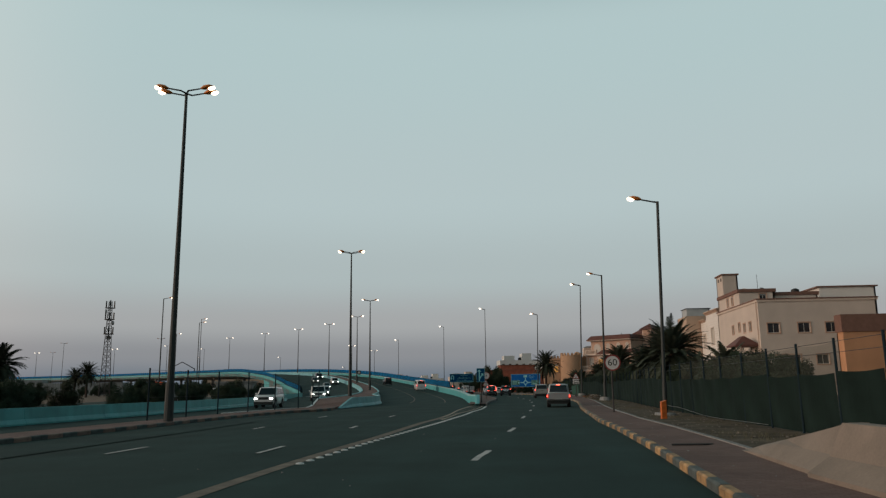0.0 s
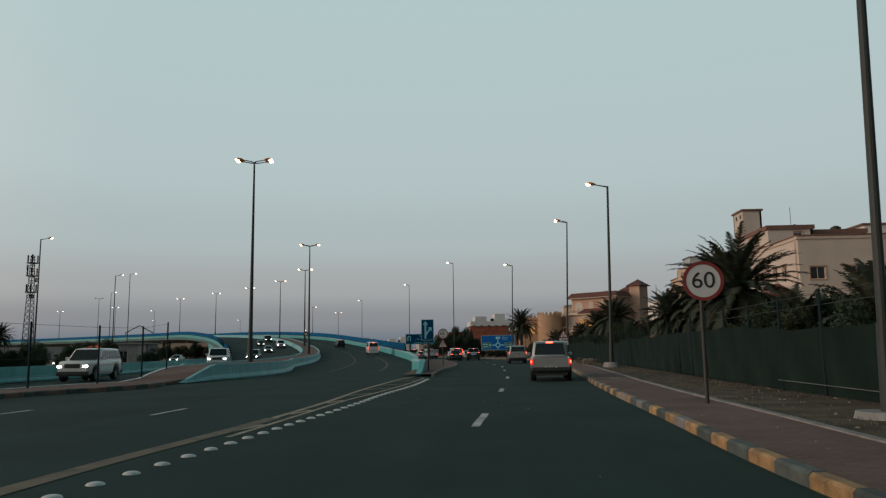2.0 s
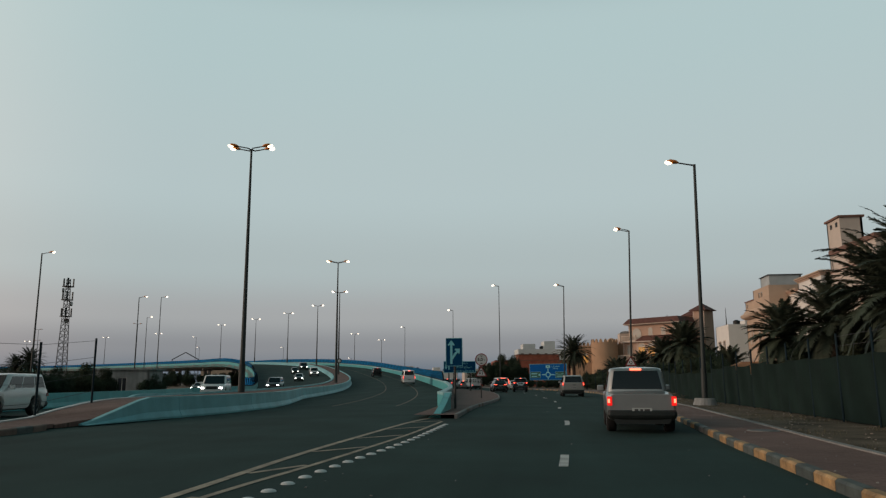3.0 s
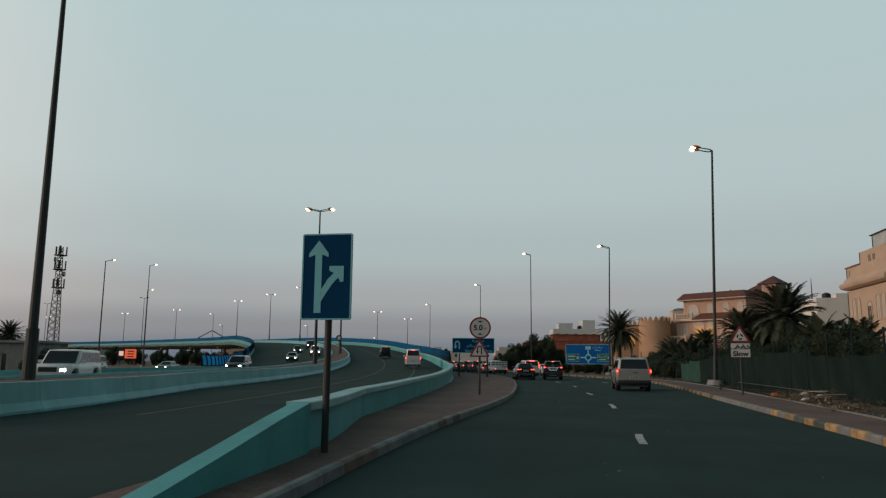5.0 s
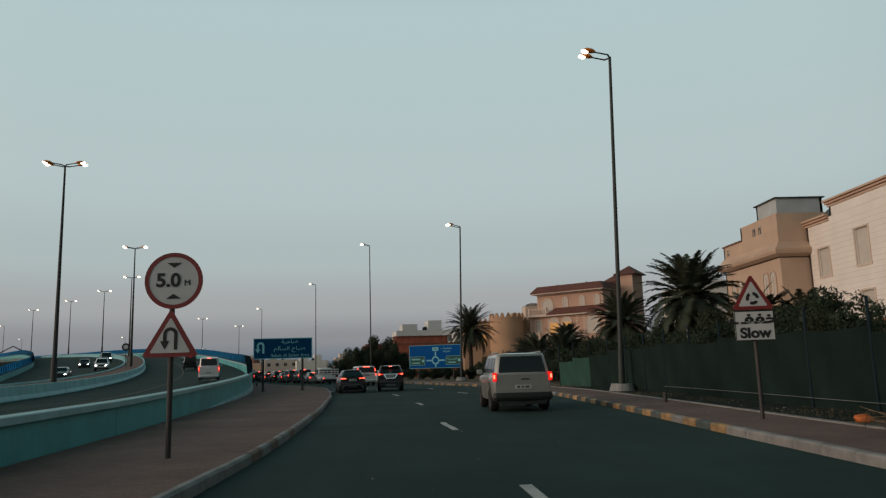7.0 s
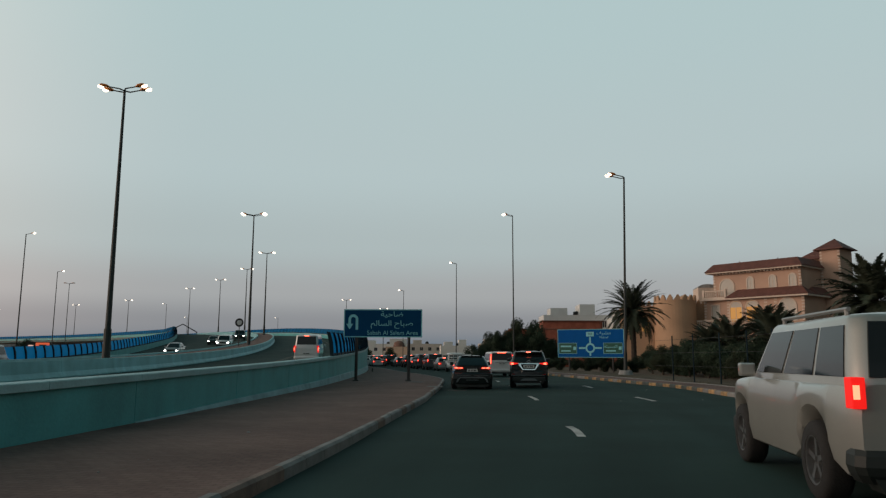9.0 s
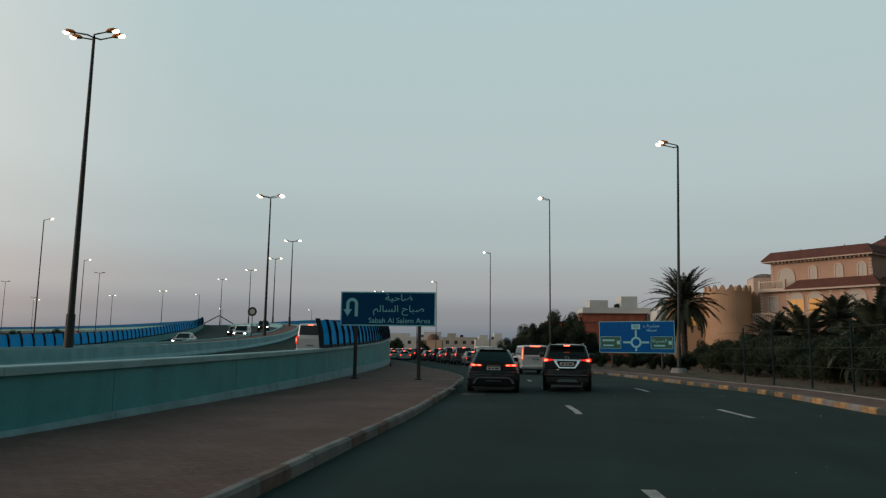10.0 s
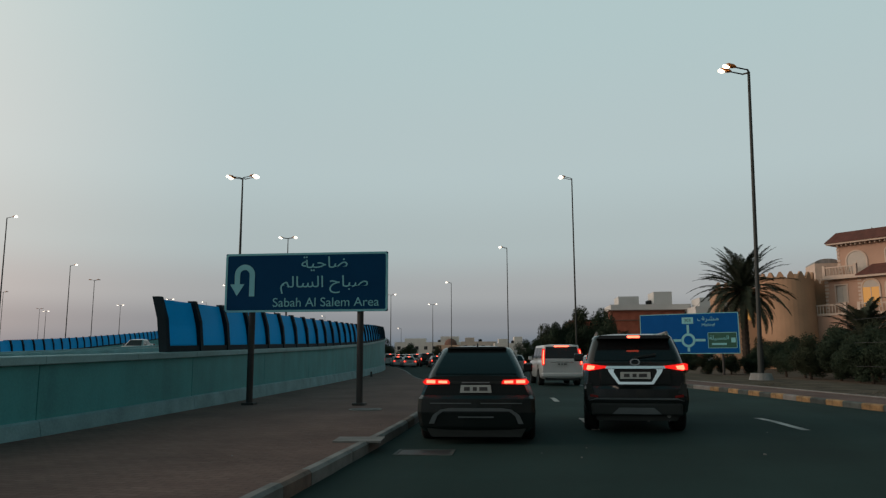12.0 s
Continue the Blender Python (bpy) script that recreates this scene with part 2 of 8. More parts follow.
STUCCO_PINK = mat("pinkish_render", (0.47, 0.31, 0.23), rough=0.9, var=0.08, scale=0.4, fine=12, bump=0.1)
TRIM_CREAM = mat("cream_trim", (0.58, 0.48, 0.40), rough=0.85, var=0.06)
BRICK_RED = mat("red_brick_wall", (0.33, 0.10, 0.06), rough=0.9, var=0.2, scale=1, fine=14, bump=0.3)
ROOF_RED = mat("red_roof_tiles", (0.12, 0.047, 0.036), rough=0.75, var=0.2, scale=1.5, fine=16, bump=0.4)
ROOF_BROWN = mat("brown_cornice", (0.185, 0.098, 0.072), rough=0.8, var=0.12)
GLASS_DARK = mat("dark_window_glass", (0.035, 0.035, 0.04), rough=0.08, var=0.0)
GLASS_LIT = mat("lit_window", (1.0, 0.48, 0.12), glow=0.36)
SHUTTER = mat("cream_shutter", (0.50, 0.47, 0.42), rough=0.7, var=0.05)
LEAF = mat("leaf", (0.034, 0.053, 0.034), rough=0.8, var=0.3, scale=1.2, fine=12, random_tint=0.25, spec=0.12)
LEAF_OLIVE = mat("olive_leaf", (0.039, 0.050, 0.030), rough=0.8, var=0.3, scale=1.2, fine=12, random_tint=0.2, spec=0.12)
PALM_LEAF = mat("palm_frond", (0.042, 0.055, 0.037), rough=0.7, var=0.3, scale=1.5, fine=10, random_tint=0.15, spec=0.2)
BARK = mat("bark", (0.058, 0.045, 0.035), rough=0.95, var=0.3, scale=5, fine=20, bump=0.8)
RUBBLE = mat("rubble", (0.26, 0.22, 0.18), rough=0.95, var=0.3, scale=6, fine=30, bump=0.5, random_tint=0.4)


# ---- building blocks ----
def flat(bm):
    bmesh.ops.recalc_face_normals(bm, faces=bm.faces)
    return bm


def mesh_of(name, bm, material, smooth=False):
    me = bpy.data.meshes.new(name)
    bm.to_mesh(me)
    bm.free()
    if material:
        me.materials.append(material)
    if smooth:
        for p in me.polygons:
            p.use_smooth = True
    return me


def part(name, bm, material, parent=None, label="", smooth=False):
    ob = new(name, mesh_of(name, bm, material, smooth))
    ob.parent = parent
    if label:
        ob["label"] = label
    return ob


def thing(name, label, category, m=None, group=""):
    ob = new(name)
    ob.empty_display_size = 0.2
    ob.matrix_basis = m if m else Matrix()
    return tagged(ob, label, category, group)


def add_box(bm, x0, x1, y0, y1, z0, z1, bevel=0.0, m=None):
    made = bmesh.ops.create_cube(bm, size=1.0, matrix=Matrix.Translation(((x0 + x1) / 2, (y0 + y1) / 2, (z0 + z1) / 2)) @ Matrix.Diagonal((x1 - x0, y1 - y0, z1 - z0, 1)))
    vs = made["verts"]
    if bevel:
        es = {e for v in vs for e in v.link_edges}
        out = bmesh.ops.bevel(bm, geom=list(es), offset=bevel, segments=2, affect="EDGES", profile=0.6)
        vs = list({v for f in out["faces"] for v in f.verts} | {v for v in vs if v.is_valid})
    if m is not None:
        bmesh.ops.transform(bm, matrix=m, verts=vs)
    return bm


def box(x0, x1, y0, y1, z0, z1, bevel=0.0, m=None):
    return add_box(bmesh.new(), x0, x1, y0, y1, z0, z1, bevel, m)


def add_tube(bm, a, b, r0, r1=None, n=10):
    a, b = Vector(a), Vector(b)
    d = b - a
    m = Matrix.Translation((a + b) / 2) @ d.to_track_quat("Z", "Y").to_matrix().to_4x4()
    bmesh.ops.create_cone(bm, cap_ends=True, segments=n, radius1=r0, radius2=r0 if r1 is None else r1, depth=d.length, matrix=m)
    return bm


def tube(a, b, r0, r1=None, n=10):
    return add_tube(bmesh.new(), a, b, r0, r1, n)


def prism(pts, y0, y1):
    """A polygon given in x, z, pushed from y0 to y1."""
    bm = bmesh.new()
    a = [bm.verts.new((x, y0, z)) for x, z in pts]
    b = [bm.verts.new((x, y1, z)) for x, z in pts]
    k = len(pts)
    bm.faces.new(a)
    bm.faces.new(b[::-1])
    for i in range(k):
        bm.faces.new((a[i], b[i], b[(i + 1) % k], a[(i + 1) % k]))
    return flat(bm)


def spline(points, step):
    """A smooth line through points of any dimension, in steps of about that many metres."""
    p = np.array(points, float)
    p = np.vstack([2 * p[0] - p[1], p, 2 * p[-1] - p[-2]])
    out = []
    for i in range(1, len(p) - 2):
        a, b, c, d = p[i - 1], p[i], p[i + 1], p[i + 2]
        k = max(1, int(np.linalg.norm((c - b)[:2]) / step))
        for u in np.arange(k) / k:
            out.append(0.5 * (2 * b + (c - a) * u + (2 * a - 5 * b + 4 * c - d) * u * u + (3 * b - a - 3 * c + d) * u**3))
    out.append(p[-2])
    return np.array(out)


def rights(line):
    """The unit vectors to the right of a line, seen from above."""
    d = np.gradient(line[:, :2], axis=0)
    d /= np.linalg.norm(d, axis=1)[:, None]
    return np.stack([d[:, 1], -d[:, 0]], 1)


def sweep(line, profile, closed=True, r=None, fall=None):
    """A profile of (to the right, up) carried along a line of x, y, z. A profile may be a function of the station, and fall a function of the offset and the station."""
    bm = bmesh.new()
    r = rights(line) if r is None else r
    rows = []
    for p, q in zip(line, r):
        pr = profile(p) if callable(profile) else profile
        rows.append([bm.verts.new((p[0] + q[0] * o, p[1] + q[1] * o, p[2] + u - (fall(o, p) if fall else 0))) for o, u in pr])
    k = len(rows[0])
    for a, b in zip(rows, rows[1:]):
        for i in range(k if closed else k - 1):
            bm.faces.new((a[i], b[i], b[(i + 1) % k], a[(i + 1) % k]))
    if closed:
        bm.faces.new(rows[0])
        bm.faces.new(rows[-1][::-1])
    return flat(bm) if closed else bm


def strip(left, right_line, z):
    """A flat sheet between two lines with as many points."""
    bm = bmesh.new()
    a = [bm.verts.new((p[0], p[1], z)) for p in left]
    b = [bm.verts.new((p[0], p[1], z)) for p in right_line]
    for i in range(len(a) - 1):
        bm.faces.new((a[i], b[i], b[i + 1], a[i + 1]))
    return bm


def at_y(points, ys):
    """Points of a line, x as a function of y."""
    p = np.array(points, float)
    return np.stack([np.interp(ys, p[:, 1], p[:, 0]), ys], 1)


def structure(ob, label, category):
    return tagged(ob, label, category, kind="structure")


def text_mesh(body, size, material, name="lettering", spacing=1.0, extrude=0.004, bold=0.0):
    """Flat letters in the built-in font, centred, as a mesh in the x-z plane facing -y."""
    cu = bpy.data.curves.new(name, "FONT")
    cu.body, cu.size, cu.align_x, cu.align_y, cu.extrude, cu.space_character, cu.offset = body, size, "CENTER", "CENTER", extrude, spacing, bold
    tmp = new(name, cu)
    me = bpy.data.meshes.new_from_object(tmp.evaluated_get(bpy.context.evaluated_depsgraph_get()))
    bpy.data.objects.remove(tmp)
    me.transform(Matrix.Rotation(radians(90), 4, "X"))
    me.materials.clear()
    me.materials.append(material)
    return me


def lettering(body, size, material, parent, x, y, z, name="lettering", sx=1.0, bold=0.0):
    me = text_mesh(body, size, material, name, bold=bold)
    ob = new(name, me)
    ob.parent = parent
    ob.matrix_basis = Matrix.LocRotScale((x, y, z), None, (sx, 1, 1))
    return ob


# ---- the lines of the plan ----
MEDIAN = spline([(-17.0, -60, 0), (-17.3, 20, 0), (-17.6, 36.5, 0), (-18.8, 85.5, 0), (-27, 139.5, 0.55), (-39.7, 188.7, 2.3), (-60, 242, 5.25),
                 (-82, 281, 7.1), (-108.5, 320, 8.4), (-139, 357, 9.0), (-193, 403, 9.3), (-240, 432, 9.3), (-310, 462, 9.3), (-430, 490, 9.3)], 3.0)
MED_R = rights(MEDIAN)
KERB_R = spline([(0.5, -60), (1.6, -10), (2.35, 6), (2.9, 15.4), (3.12, 19.5), (3.42, 27.5), (3.52, 34), (3.77, 38.5), (4.18, 47.2), (4.36, 50), (4.62, 54.5), (5.45, 65), (6.12, 75), (6.36, 82), (6.5, 88), (6.68, 96),
                 (6.95, 103), (7.2, 111), (7.36, 118), (7.3, 122), (6.78, 127.8), (5.95, 136.4), (4.45, 142), (2.3, 150.8), (-2.5, 168), (-8, 190), (-13, 212), (-27.5, 266), (-51, 322), (-85, 380)], 1.0)
KERB_L = np.array([0.2, 0.0]) + spline([(-2.7, 66), (-2.78, 69.6), (-2.84, 73.5), (-2.82, 77.5), (-2.68, 82), (-2.45, 87), (-2.36, 93), (-2.44, 97), (-2.68, 102), (-3.1, 109.3), (-3.42, 113), (-3.9, 118.8), (-4.2, 122.4), (-4.62, 125.8), (-5.4, 132.5),
                 (-6.2, 138), (-6.95, 143), (-8.4, 148.5), (-11.2, 157), (-14.6, 166), (-22.9, 191), (-34, 220), (-52, 255)], 1.0)


def far_off(y):
    """How far the parapet on the far side stands from the middle of the ramp."""
    return float(np.interp(y, [120, 150, 180, 200, 225, 255, 300, 345], [12.4, 13.4, 15.8, 17.4, 18.0, 18.0, 16.0, 12.4]))


def bank(o, p):
    """How much lower the ramp lies on its far side, where it leans into the curve."""
    drop = np.interp(p[1], [100, 120, 146, 160, 178, 235, 250, 275, 300], [0, 0.4, 0.9, 0.9, 1.0, 1.0, 0.8, 0.4, 0])
    return min(drop, max(p[2] - 0.03, 0)) * min(1.0, max(0.0, (-o - 1.7) / (far_off(p[1]) - 1.7)))


def far_side(z=0.0):
    """The line of the far parapet."""
    out = MEDIAN.copy()
    for i, p in enumerate(MEDIAN):
        o = -far_off(p[1])
        out[i, :2] += MED_R[i] * o
        out[i, 2] += z - bank(o, p)
    return out


def offset(line, r, o, z=0.0):
    out = line.copy()
    out[:, :2] += r * o
    out[:, 2] += z
    return out


def near_y(line, y0, y1):
    return (line[:, 1] >= y0) & (line[:, 1] <= y1)


# ---- ground, carriageways and pavements ----
def ground_sheet():
    bm = bmesh.new()
    xs = [-3000, -600, -200, -60, 60, 200, 600, 3000]
    grid = [[bm.verts.new((x, y + 150, -0.06)) for x in xs] for y in xs]
    for i in range(7):
        for j in range(7):
            bm.faces.new((grid[i][j], grid[i][j + 1], grid[i + 1][j + 1], grid[i + 1][j]))
    return bm


structure(part("ground", ground_sheet(), SAND), "flat pale sandy ground reaching the horizon", "ground")

ys = np.concatenate([np.arange(-60, 175, 2.5), np.arange(175, 390, 6)])
left_edge = at_y(np.vstack([offset(MEDIAN, MED_R, 4.0)[MEDIAN[:, 1] < 320][:, :2], [(-105, 390)]]), ys)
structure(part("road", strip(left_edge, at_y(KERB_R, ys), 0.0), ASPHALT), "dark worn asphalt carriageway with faint stains", "road")
sel = near_y(MEDIAN, -60, 130)
structure(part("road_west", sweep(offset(MEDIAN, MED_R, 0)[sel], [(4.2, 0.0), (-22.0, 0.0)], closed=False), ASPHALT), "dark asphalt of the oncoming carriageway", "road")
structure(part("road_side", strip(np.array([(-62.0, -60), (-66, 100), (-82, 260), (-120, 420)]), np.array([(-46.0, -60), (-50, 100), (-66, 260), (-104, 420)]), -0.03), ASPHALT),
          "dark asphalt side road on the far side", "road")


def flip_up(ob):
    """Turns the faces of a sheet upwards."""
    bm = bmesh.new()
    bm.from_mesh(ob.data)
    for f in bm.faces:
        f.normal_update()
        if f.normal.z < 0:
            f.normal_flip()
    bm.to_mesh(ob.data)
    bm.free()


# pavement beside the right kerb, with its concrete edging and a strip of dirt behind it
r_sel = near_y(KERB_R, -40, 330)
KR = KERB_R[r_sel]
KRR = rights(KERB_R)[r_sel]
KR3 = np.column_stack([KR, np.zeros(len(KR))])
PAVE_Z = 0.15
pave_w = np.interp(KR[:, 1], [-40, 20, 43, 50, 58, 68, 80, 92, 105, 118, 130, 330], [2.1, 1.95, 1.75, 1.75, 1.75, 1.7, 1.8, 2.15, 2.2, 2.1, 1.9, 1.8])


def sheet_between(line, r, o0, o1, z, thick=0.2):
    """A slab between two offsets of a line."""
    bm = bmesh.new()
    o0, o1 = np.broadcast_to(o0, len(line)), np.broadcast_to(o1, len(line))
    rows = [[bm.verts.new((p[0] + q[0] * o, p[1] + q[1] * o, zz)) for o, zz in ((a, z - thick), (a, z), (b, z), (b, z - thick))] for p, q, a, b in zip(line, r, o0, o1)]
    for s, t in zip(rows, rows[1:]):
        for i in range(3):
            bm.faces.new((s[i], t[i], t[i + 1], s[i + 1]))
    bm.faces.new(rows[0])
    bm.faces.new(rows[-1][::-1])
    return flat(bm)


structure(part("pavement_right", sheet_between(KR, KRR, 0.16, pave_w, PAVE_Z), PAVER), "dusty red brick pavement with stains", "pavement")
structure(part("pavement_edging", sheet_between(KR, KRR, pave_w, pave_w + 0.14, PAVE_Z + 0.03, 0.25), KERB_GREY), "pale concrete edging along the pavement", "edging")
structure(part("verge", sheet_between(KR, KRR, pave_w + 0.14, pave_w + 6.5, PAVE_Z - 0.05, 0.3), DIRT), "bare dirt verge with litter", "verge")

# darker strip of ground from the edging to the fence
bed = near_y(KR, 96.5, 127)
structure(part("planting_bed", sheet_between(KR[bed], KRR[bed], pave_w[bed] + 0.142, np.interp(KR[bed][:, 1], [96.5, 127], [4.5, 4.0]), PAVE_Z - 0.035, 0.3), DARK_GROUND), "strip of dark ground at the foot of the fence", "planting bed")

# pavement between the left kerb and the ramp wall
WALL_OFF = 13.6


def beside_ramp(inset=0.0, z=0.0):
    """The line of the ramp wall, which stands further out and higher along the middle of the ramp."""
    y = MEDIAN[:, 1] + 13.5 * MED_R[:, 1]
    o = WALL_OFF - inset + np.interp(y, [90, 105, 118, 130, 150, 170, 185, 200, 225, 250], [0, 0.4, 0.7, 1.0, 1.0, 1.1, 1.35, 1.4, 1.0, 0])
    out = MEDIAN.copy()
    out[:, :2] += MED_R * o[:, None]
    out[:, 2] += z + np.interp(y, [100, 115, 130, 142, 160, 180, 200, 215], [0, 0.1, 0.2, 0.24, 0.2, 0.15, 0.05, 0])
    return out


wall_line = beside_ramp()
kl_ys = np.concatenate([np.arange(66, 152, 1.5), np.arange(152, 250, 3)])
kl = at_y(KERB_L, kl_ys)
wl_pts = at_y(wall_line[:, :2], kl_ys)
bm = strip(wl_pts, kl + np.array([-0.11, 0]), PAVE_Z)
pav_l = part("pavement_left", bm, PAVER)
structure(pav_l, "dusty red brick pavement beside the ramp wall", "pavement")
flip_up(pav_l)


# ---- kerb stones ----
def kerb_stone_mesh(name, length, material, w=0.17, h=0.16):
    bm = prism([(0, -0.1), (w, -0.1), (w, h), (0.035, h), (0.0, h - 0.035)], 0.006, length - 0.006)
    return mesh_of(name, bm, material)


def lay_kerb(line, step, meshes, pick, parent, side):
    """Stones one by one along a line; side 1: the stone lies to the right of the line."""
    d = np.r_[0, np.cumsum(np.linalg.norm(np.diff(line[:, :2], axis=0), axis=1))]
    for k in range(int(d[-1] / step)):
        a = np.array([np.interp(k * step, d, line[:, j]) for j in (0, 1)])
        b = np.array([np.interp((k + 1) * step, d, line[:, j]) for j in (0, 1)])
        ang = math.atan2(-(b - a)[0], (b - a)[1])
        ob = new("kerb_stone", meshes[pick(k)])
        ob.parent = parent
        lift = random.uniform(-0.006, 0.006)
        ob.matrix_basis = Matrix.LocRotScale((a[0], a[1], lift), Euler((0, 0, ang + random.uniform(-0.006, 0.006))), (side, 1, 1))


kerb_right = structure(new("kerb_right"), "kerb of stones painted black and yellow in turn", "kerb")
kerb_left = structure(new("kerb_left"), "worn concrete kerb with traces of yellow paint", "kerb")
STONES = [kerb_stone_mesh("kerb_stone", 0.9, m) for m in (KERB_YELLOW, KERB_DARK, KERB_GREY, KERB_TAN)]
NARROW = [kerb_stone_mesh("kerb_stone", 0.9, m, 0.125, 0.17) for m in (KERB_GREY, KERB_TAN)]
lay_kerb(KERB_R[near_y(KERB_R, 2, 175)], 0.9, STONES, lambda k: 2 if 92 < k < 104 or random.random() < 0.08 else k % 2, kerb_right, 1)
lay_kerb(KERB_L[near_y(KERB_L, 66, 172)], 0.9, NARROW, lambda k: 1 if random.random() < 0.16 else 0, kerb_left, -1)
far_r, far_l = KR3[KR[:, 1] > 175], KERB_L[KERB_L[:, 1] > 172]
part("kerb_far", sweep(far_r, [(0, -0.1), (0.17, -0.1), (0.17, 0.16), (0, 0.16)]), KERB_GREY, kerb_right)
part("kerb_far", sweep(np.column_stack([far_l, np.zeros(len(far_l))]), [(0, -0.1), (-0.17, -0.1), (-0.17, 0.16), (0, 0.16)]), KERB_GREY, kerb_left)


# ---- road markings, raised a few millimetres ----
def marking(points, width, material, name, z=0.006):
    line = np.column_stack([points, np.full(len(points), z)])
    ob = part(name, sweep(line, [(-width / 2, 0), (width / 2, 0)], closed=False), material)
    flip_up(ob)
    return ob


DASH = spline([(-1.9, 5), (-1.29, 16.1), (-1.03, 18.8), (-0.52, 26.9), (-0.31, 29.5), (0.15, 38.5), (0.34, 41.3), (0.87, 50.1), (1.02, 53), (1.46, 61.9), (1.56, 64.6), (1.73, 76.3), (1.83, 79.2), (1.88, 87.9), (1.86, 90.7), (1.47, 99.2), (1.26, 101.8),
               (0.8, 112.1), (0.48, 115), (-0.43, 123.9), (-0.83, 126.7), (-1.92, 134.7), (-2.33, 137.4), (-3.42, 143.5), (-4.0, 146.5), (-6.6, 156.5), (-11, 172), (-17, 190), (-25, 212)], 0.5)
DASH2 = spline([(4.85, 112.5), (4.68, 116), (3.52, 124.3), (3.13, 126.9), (1.86, 135.5), (1.45, 138.2), (-0.3, 144.5), (-3.5, 157), (-8, 172), (-14, 190), (-21, 212)], 0.5)
dashes = structure(new("lane_dashes"), "faded white lane dashes on the asphalt", "road marking")
for line, starts in ((DASH, [5.0, 16.1, 26.9, 38.5, 50.1, 61.9, 76.3, 87.9, 99.2, 112.1, 123.9, 134.7, 143.5, 155, 167, 179, 191]), (DASH2, [113.0, 124.2, 135.5, 145, 156, 167, 179, 191])):
    for s in starts:
        ob = marking(line[near_y(line, s, s + 2.8)], 0.16, PAINT_WHITE, "dash")
        ob.parent = dashes
ramp_lines = structure(new("ramp_lane_lines"), "faint white lane dashes and lines on the ramp", "road marking")
for o in (10.3, 6.2):
    for s in np.arange(18, 64, 11.7):
        line = offset(MEDIAN, MED_R, o, 0.022)
        fine_line = spline(line[near_y(line, s - 8, s + 12)], 0.5)
        k = fine_line[(fine_line[:, 1] >= s) & (fine_line[:, 1] <= s + 2.6)]
        if len(k) > 1:
            flip_up(part("dash", sweep(k, [(-0.07, 0), (0.07, 0)], closed=False), PAINT_WHITE, ramp_lines))
for o in (10.8, 7.0):
    line = offset(MEDIAN, MED_R, o, 0.022)
    flip_up(part("line", sweep(line[near_y(line, 66, 240)], [(-0.055, 0), (0.055, 0)], closed=False), PAINT_OLD, ramp_lines))
edge_pts = spline([(-5.7, -20), (-5.45, 10), (-5.2, 19.4), (-4.95, 24), (-4.72, 31), (-4.6, 34.5), (-4.33, 38.2), (-4.2, 42), (-4.14, 46.5), (-4.22, 51), (-4.17, 55), (-3.92, 63.3), (-3.5, 67)], 1.0)
structure(marking(edge_pts[edge_pts[:, 1] < 41], 0.32, PAINT_OLD, "edge_band", 0.008), "broad worn tan line between the carriageways", "road marking")
structure(marking(edge_pts[edge_pts[:, 1] >= 40], 0.16, PAINT_YELLOW, "edge_line", 0.009), "worn yellowish line between the carriageways", "road marking")
inner_pts = spline([(-4.5, 27), (-4.1, 34), (-3.85, 41), (-3.7, 46.5), (-3.4, 50), (-3.15, 54), (-2.95, 58), (-2.85, 64)], 1.0)
structure(marking(inner_pts[inner_pts[:, 1] > 37], 0.12, PAINT_YELLOW, "inner_line", 0.008), "thin worn yellowish line of the gore", "road marking")
chev = structure(new("gore_hatching"), "worn yellowish hatching in the gore", "road marking")
for y in np.arange(38, 66, 3.6):
    xa, xb = np.interp(y, edge_pts[:, 1], edge_pts[:, 0]), np.interp(y + 1.2, inner_pts[:, 1], inner_pts[:, 0])
    ob = marking(np.array([(xa + 0.1, y), (xb - 0.1, y + 1.2)]), 0.14, PAINT_YELLOW, "stripe", 0.007)
    ob.parent = chev


def road_stud():
    bm = bmesh.new()
    bmesh.ops.create_uvsphere(bm, u_segments=12, v_segments=6, radius=0.105, matrix=Matrix.Diagonal((1.0, 0.95, 0.34, 1)))
    bmesh.ops.delete(bm, geom=[v for v in bm.verts if v.co.z < -0.001], context="VERTS")
    return mesh_of("road_stud", bm, SIGN_WHITE, True)


stud_me = road_stud()
stud_line = spline([(-5.15, 15), (-4.85, 20.2), (-4.65, 23.2), (-3.9, 32.5), (-3.62, 36.5), (-3.46, 39.3), (-3.28, 42), (-3.1, 45.5), (-3.06, 47.5), (-2.93, 50.2), (-2.68, 53.6), (-2.55, 57), (-2.5, 62)], 0.2)
for y in np.arange(15.5, 62, 0.715):
    ob = new("road_stud", stud_me)
    ob.location = (np.interp(y, stud_line[:, 1], stud_line[:, 0]), y, 0.001)
    tagged(ob, "domed white ceramic road stud glued to the asphalt", "road stud", "studs along the gore")


# ---- the ramp and flyover ----
def deck_profile(p):
    z, far = p[2], far_off(p[1]) + 0.2
    low = -z - 0.3 if z < 5.6 else -1.5
    edge = WALL_OFF - 0.1 if z < 5.6 else WALL_OFF + 0.1
    return [(-far, 0.0), (-1.7, 0.0), (edge, 0.0), (edge, low if z < 5.6 else -0.8), (9.5 if z >= 5.6 else edge - 0.02, low), (-far + 4.1 if z >= 5.6 else -far + 0.05, low), (-far, low if z < 5.6 else -0.8)]


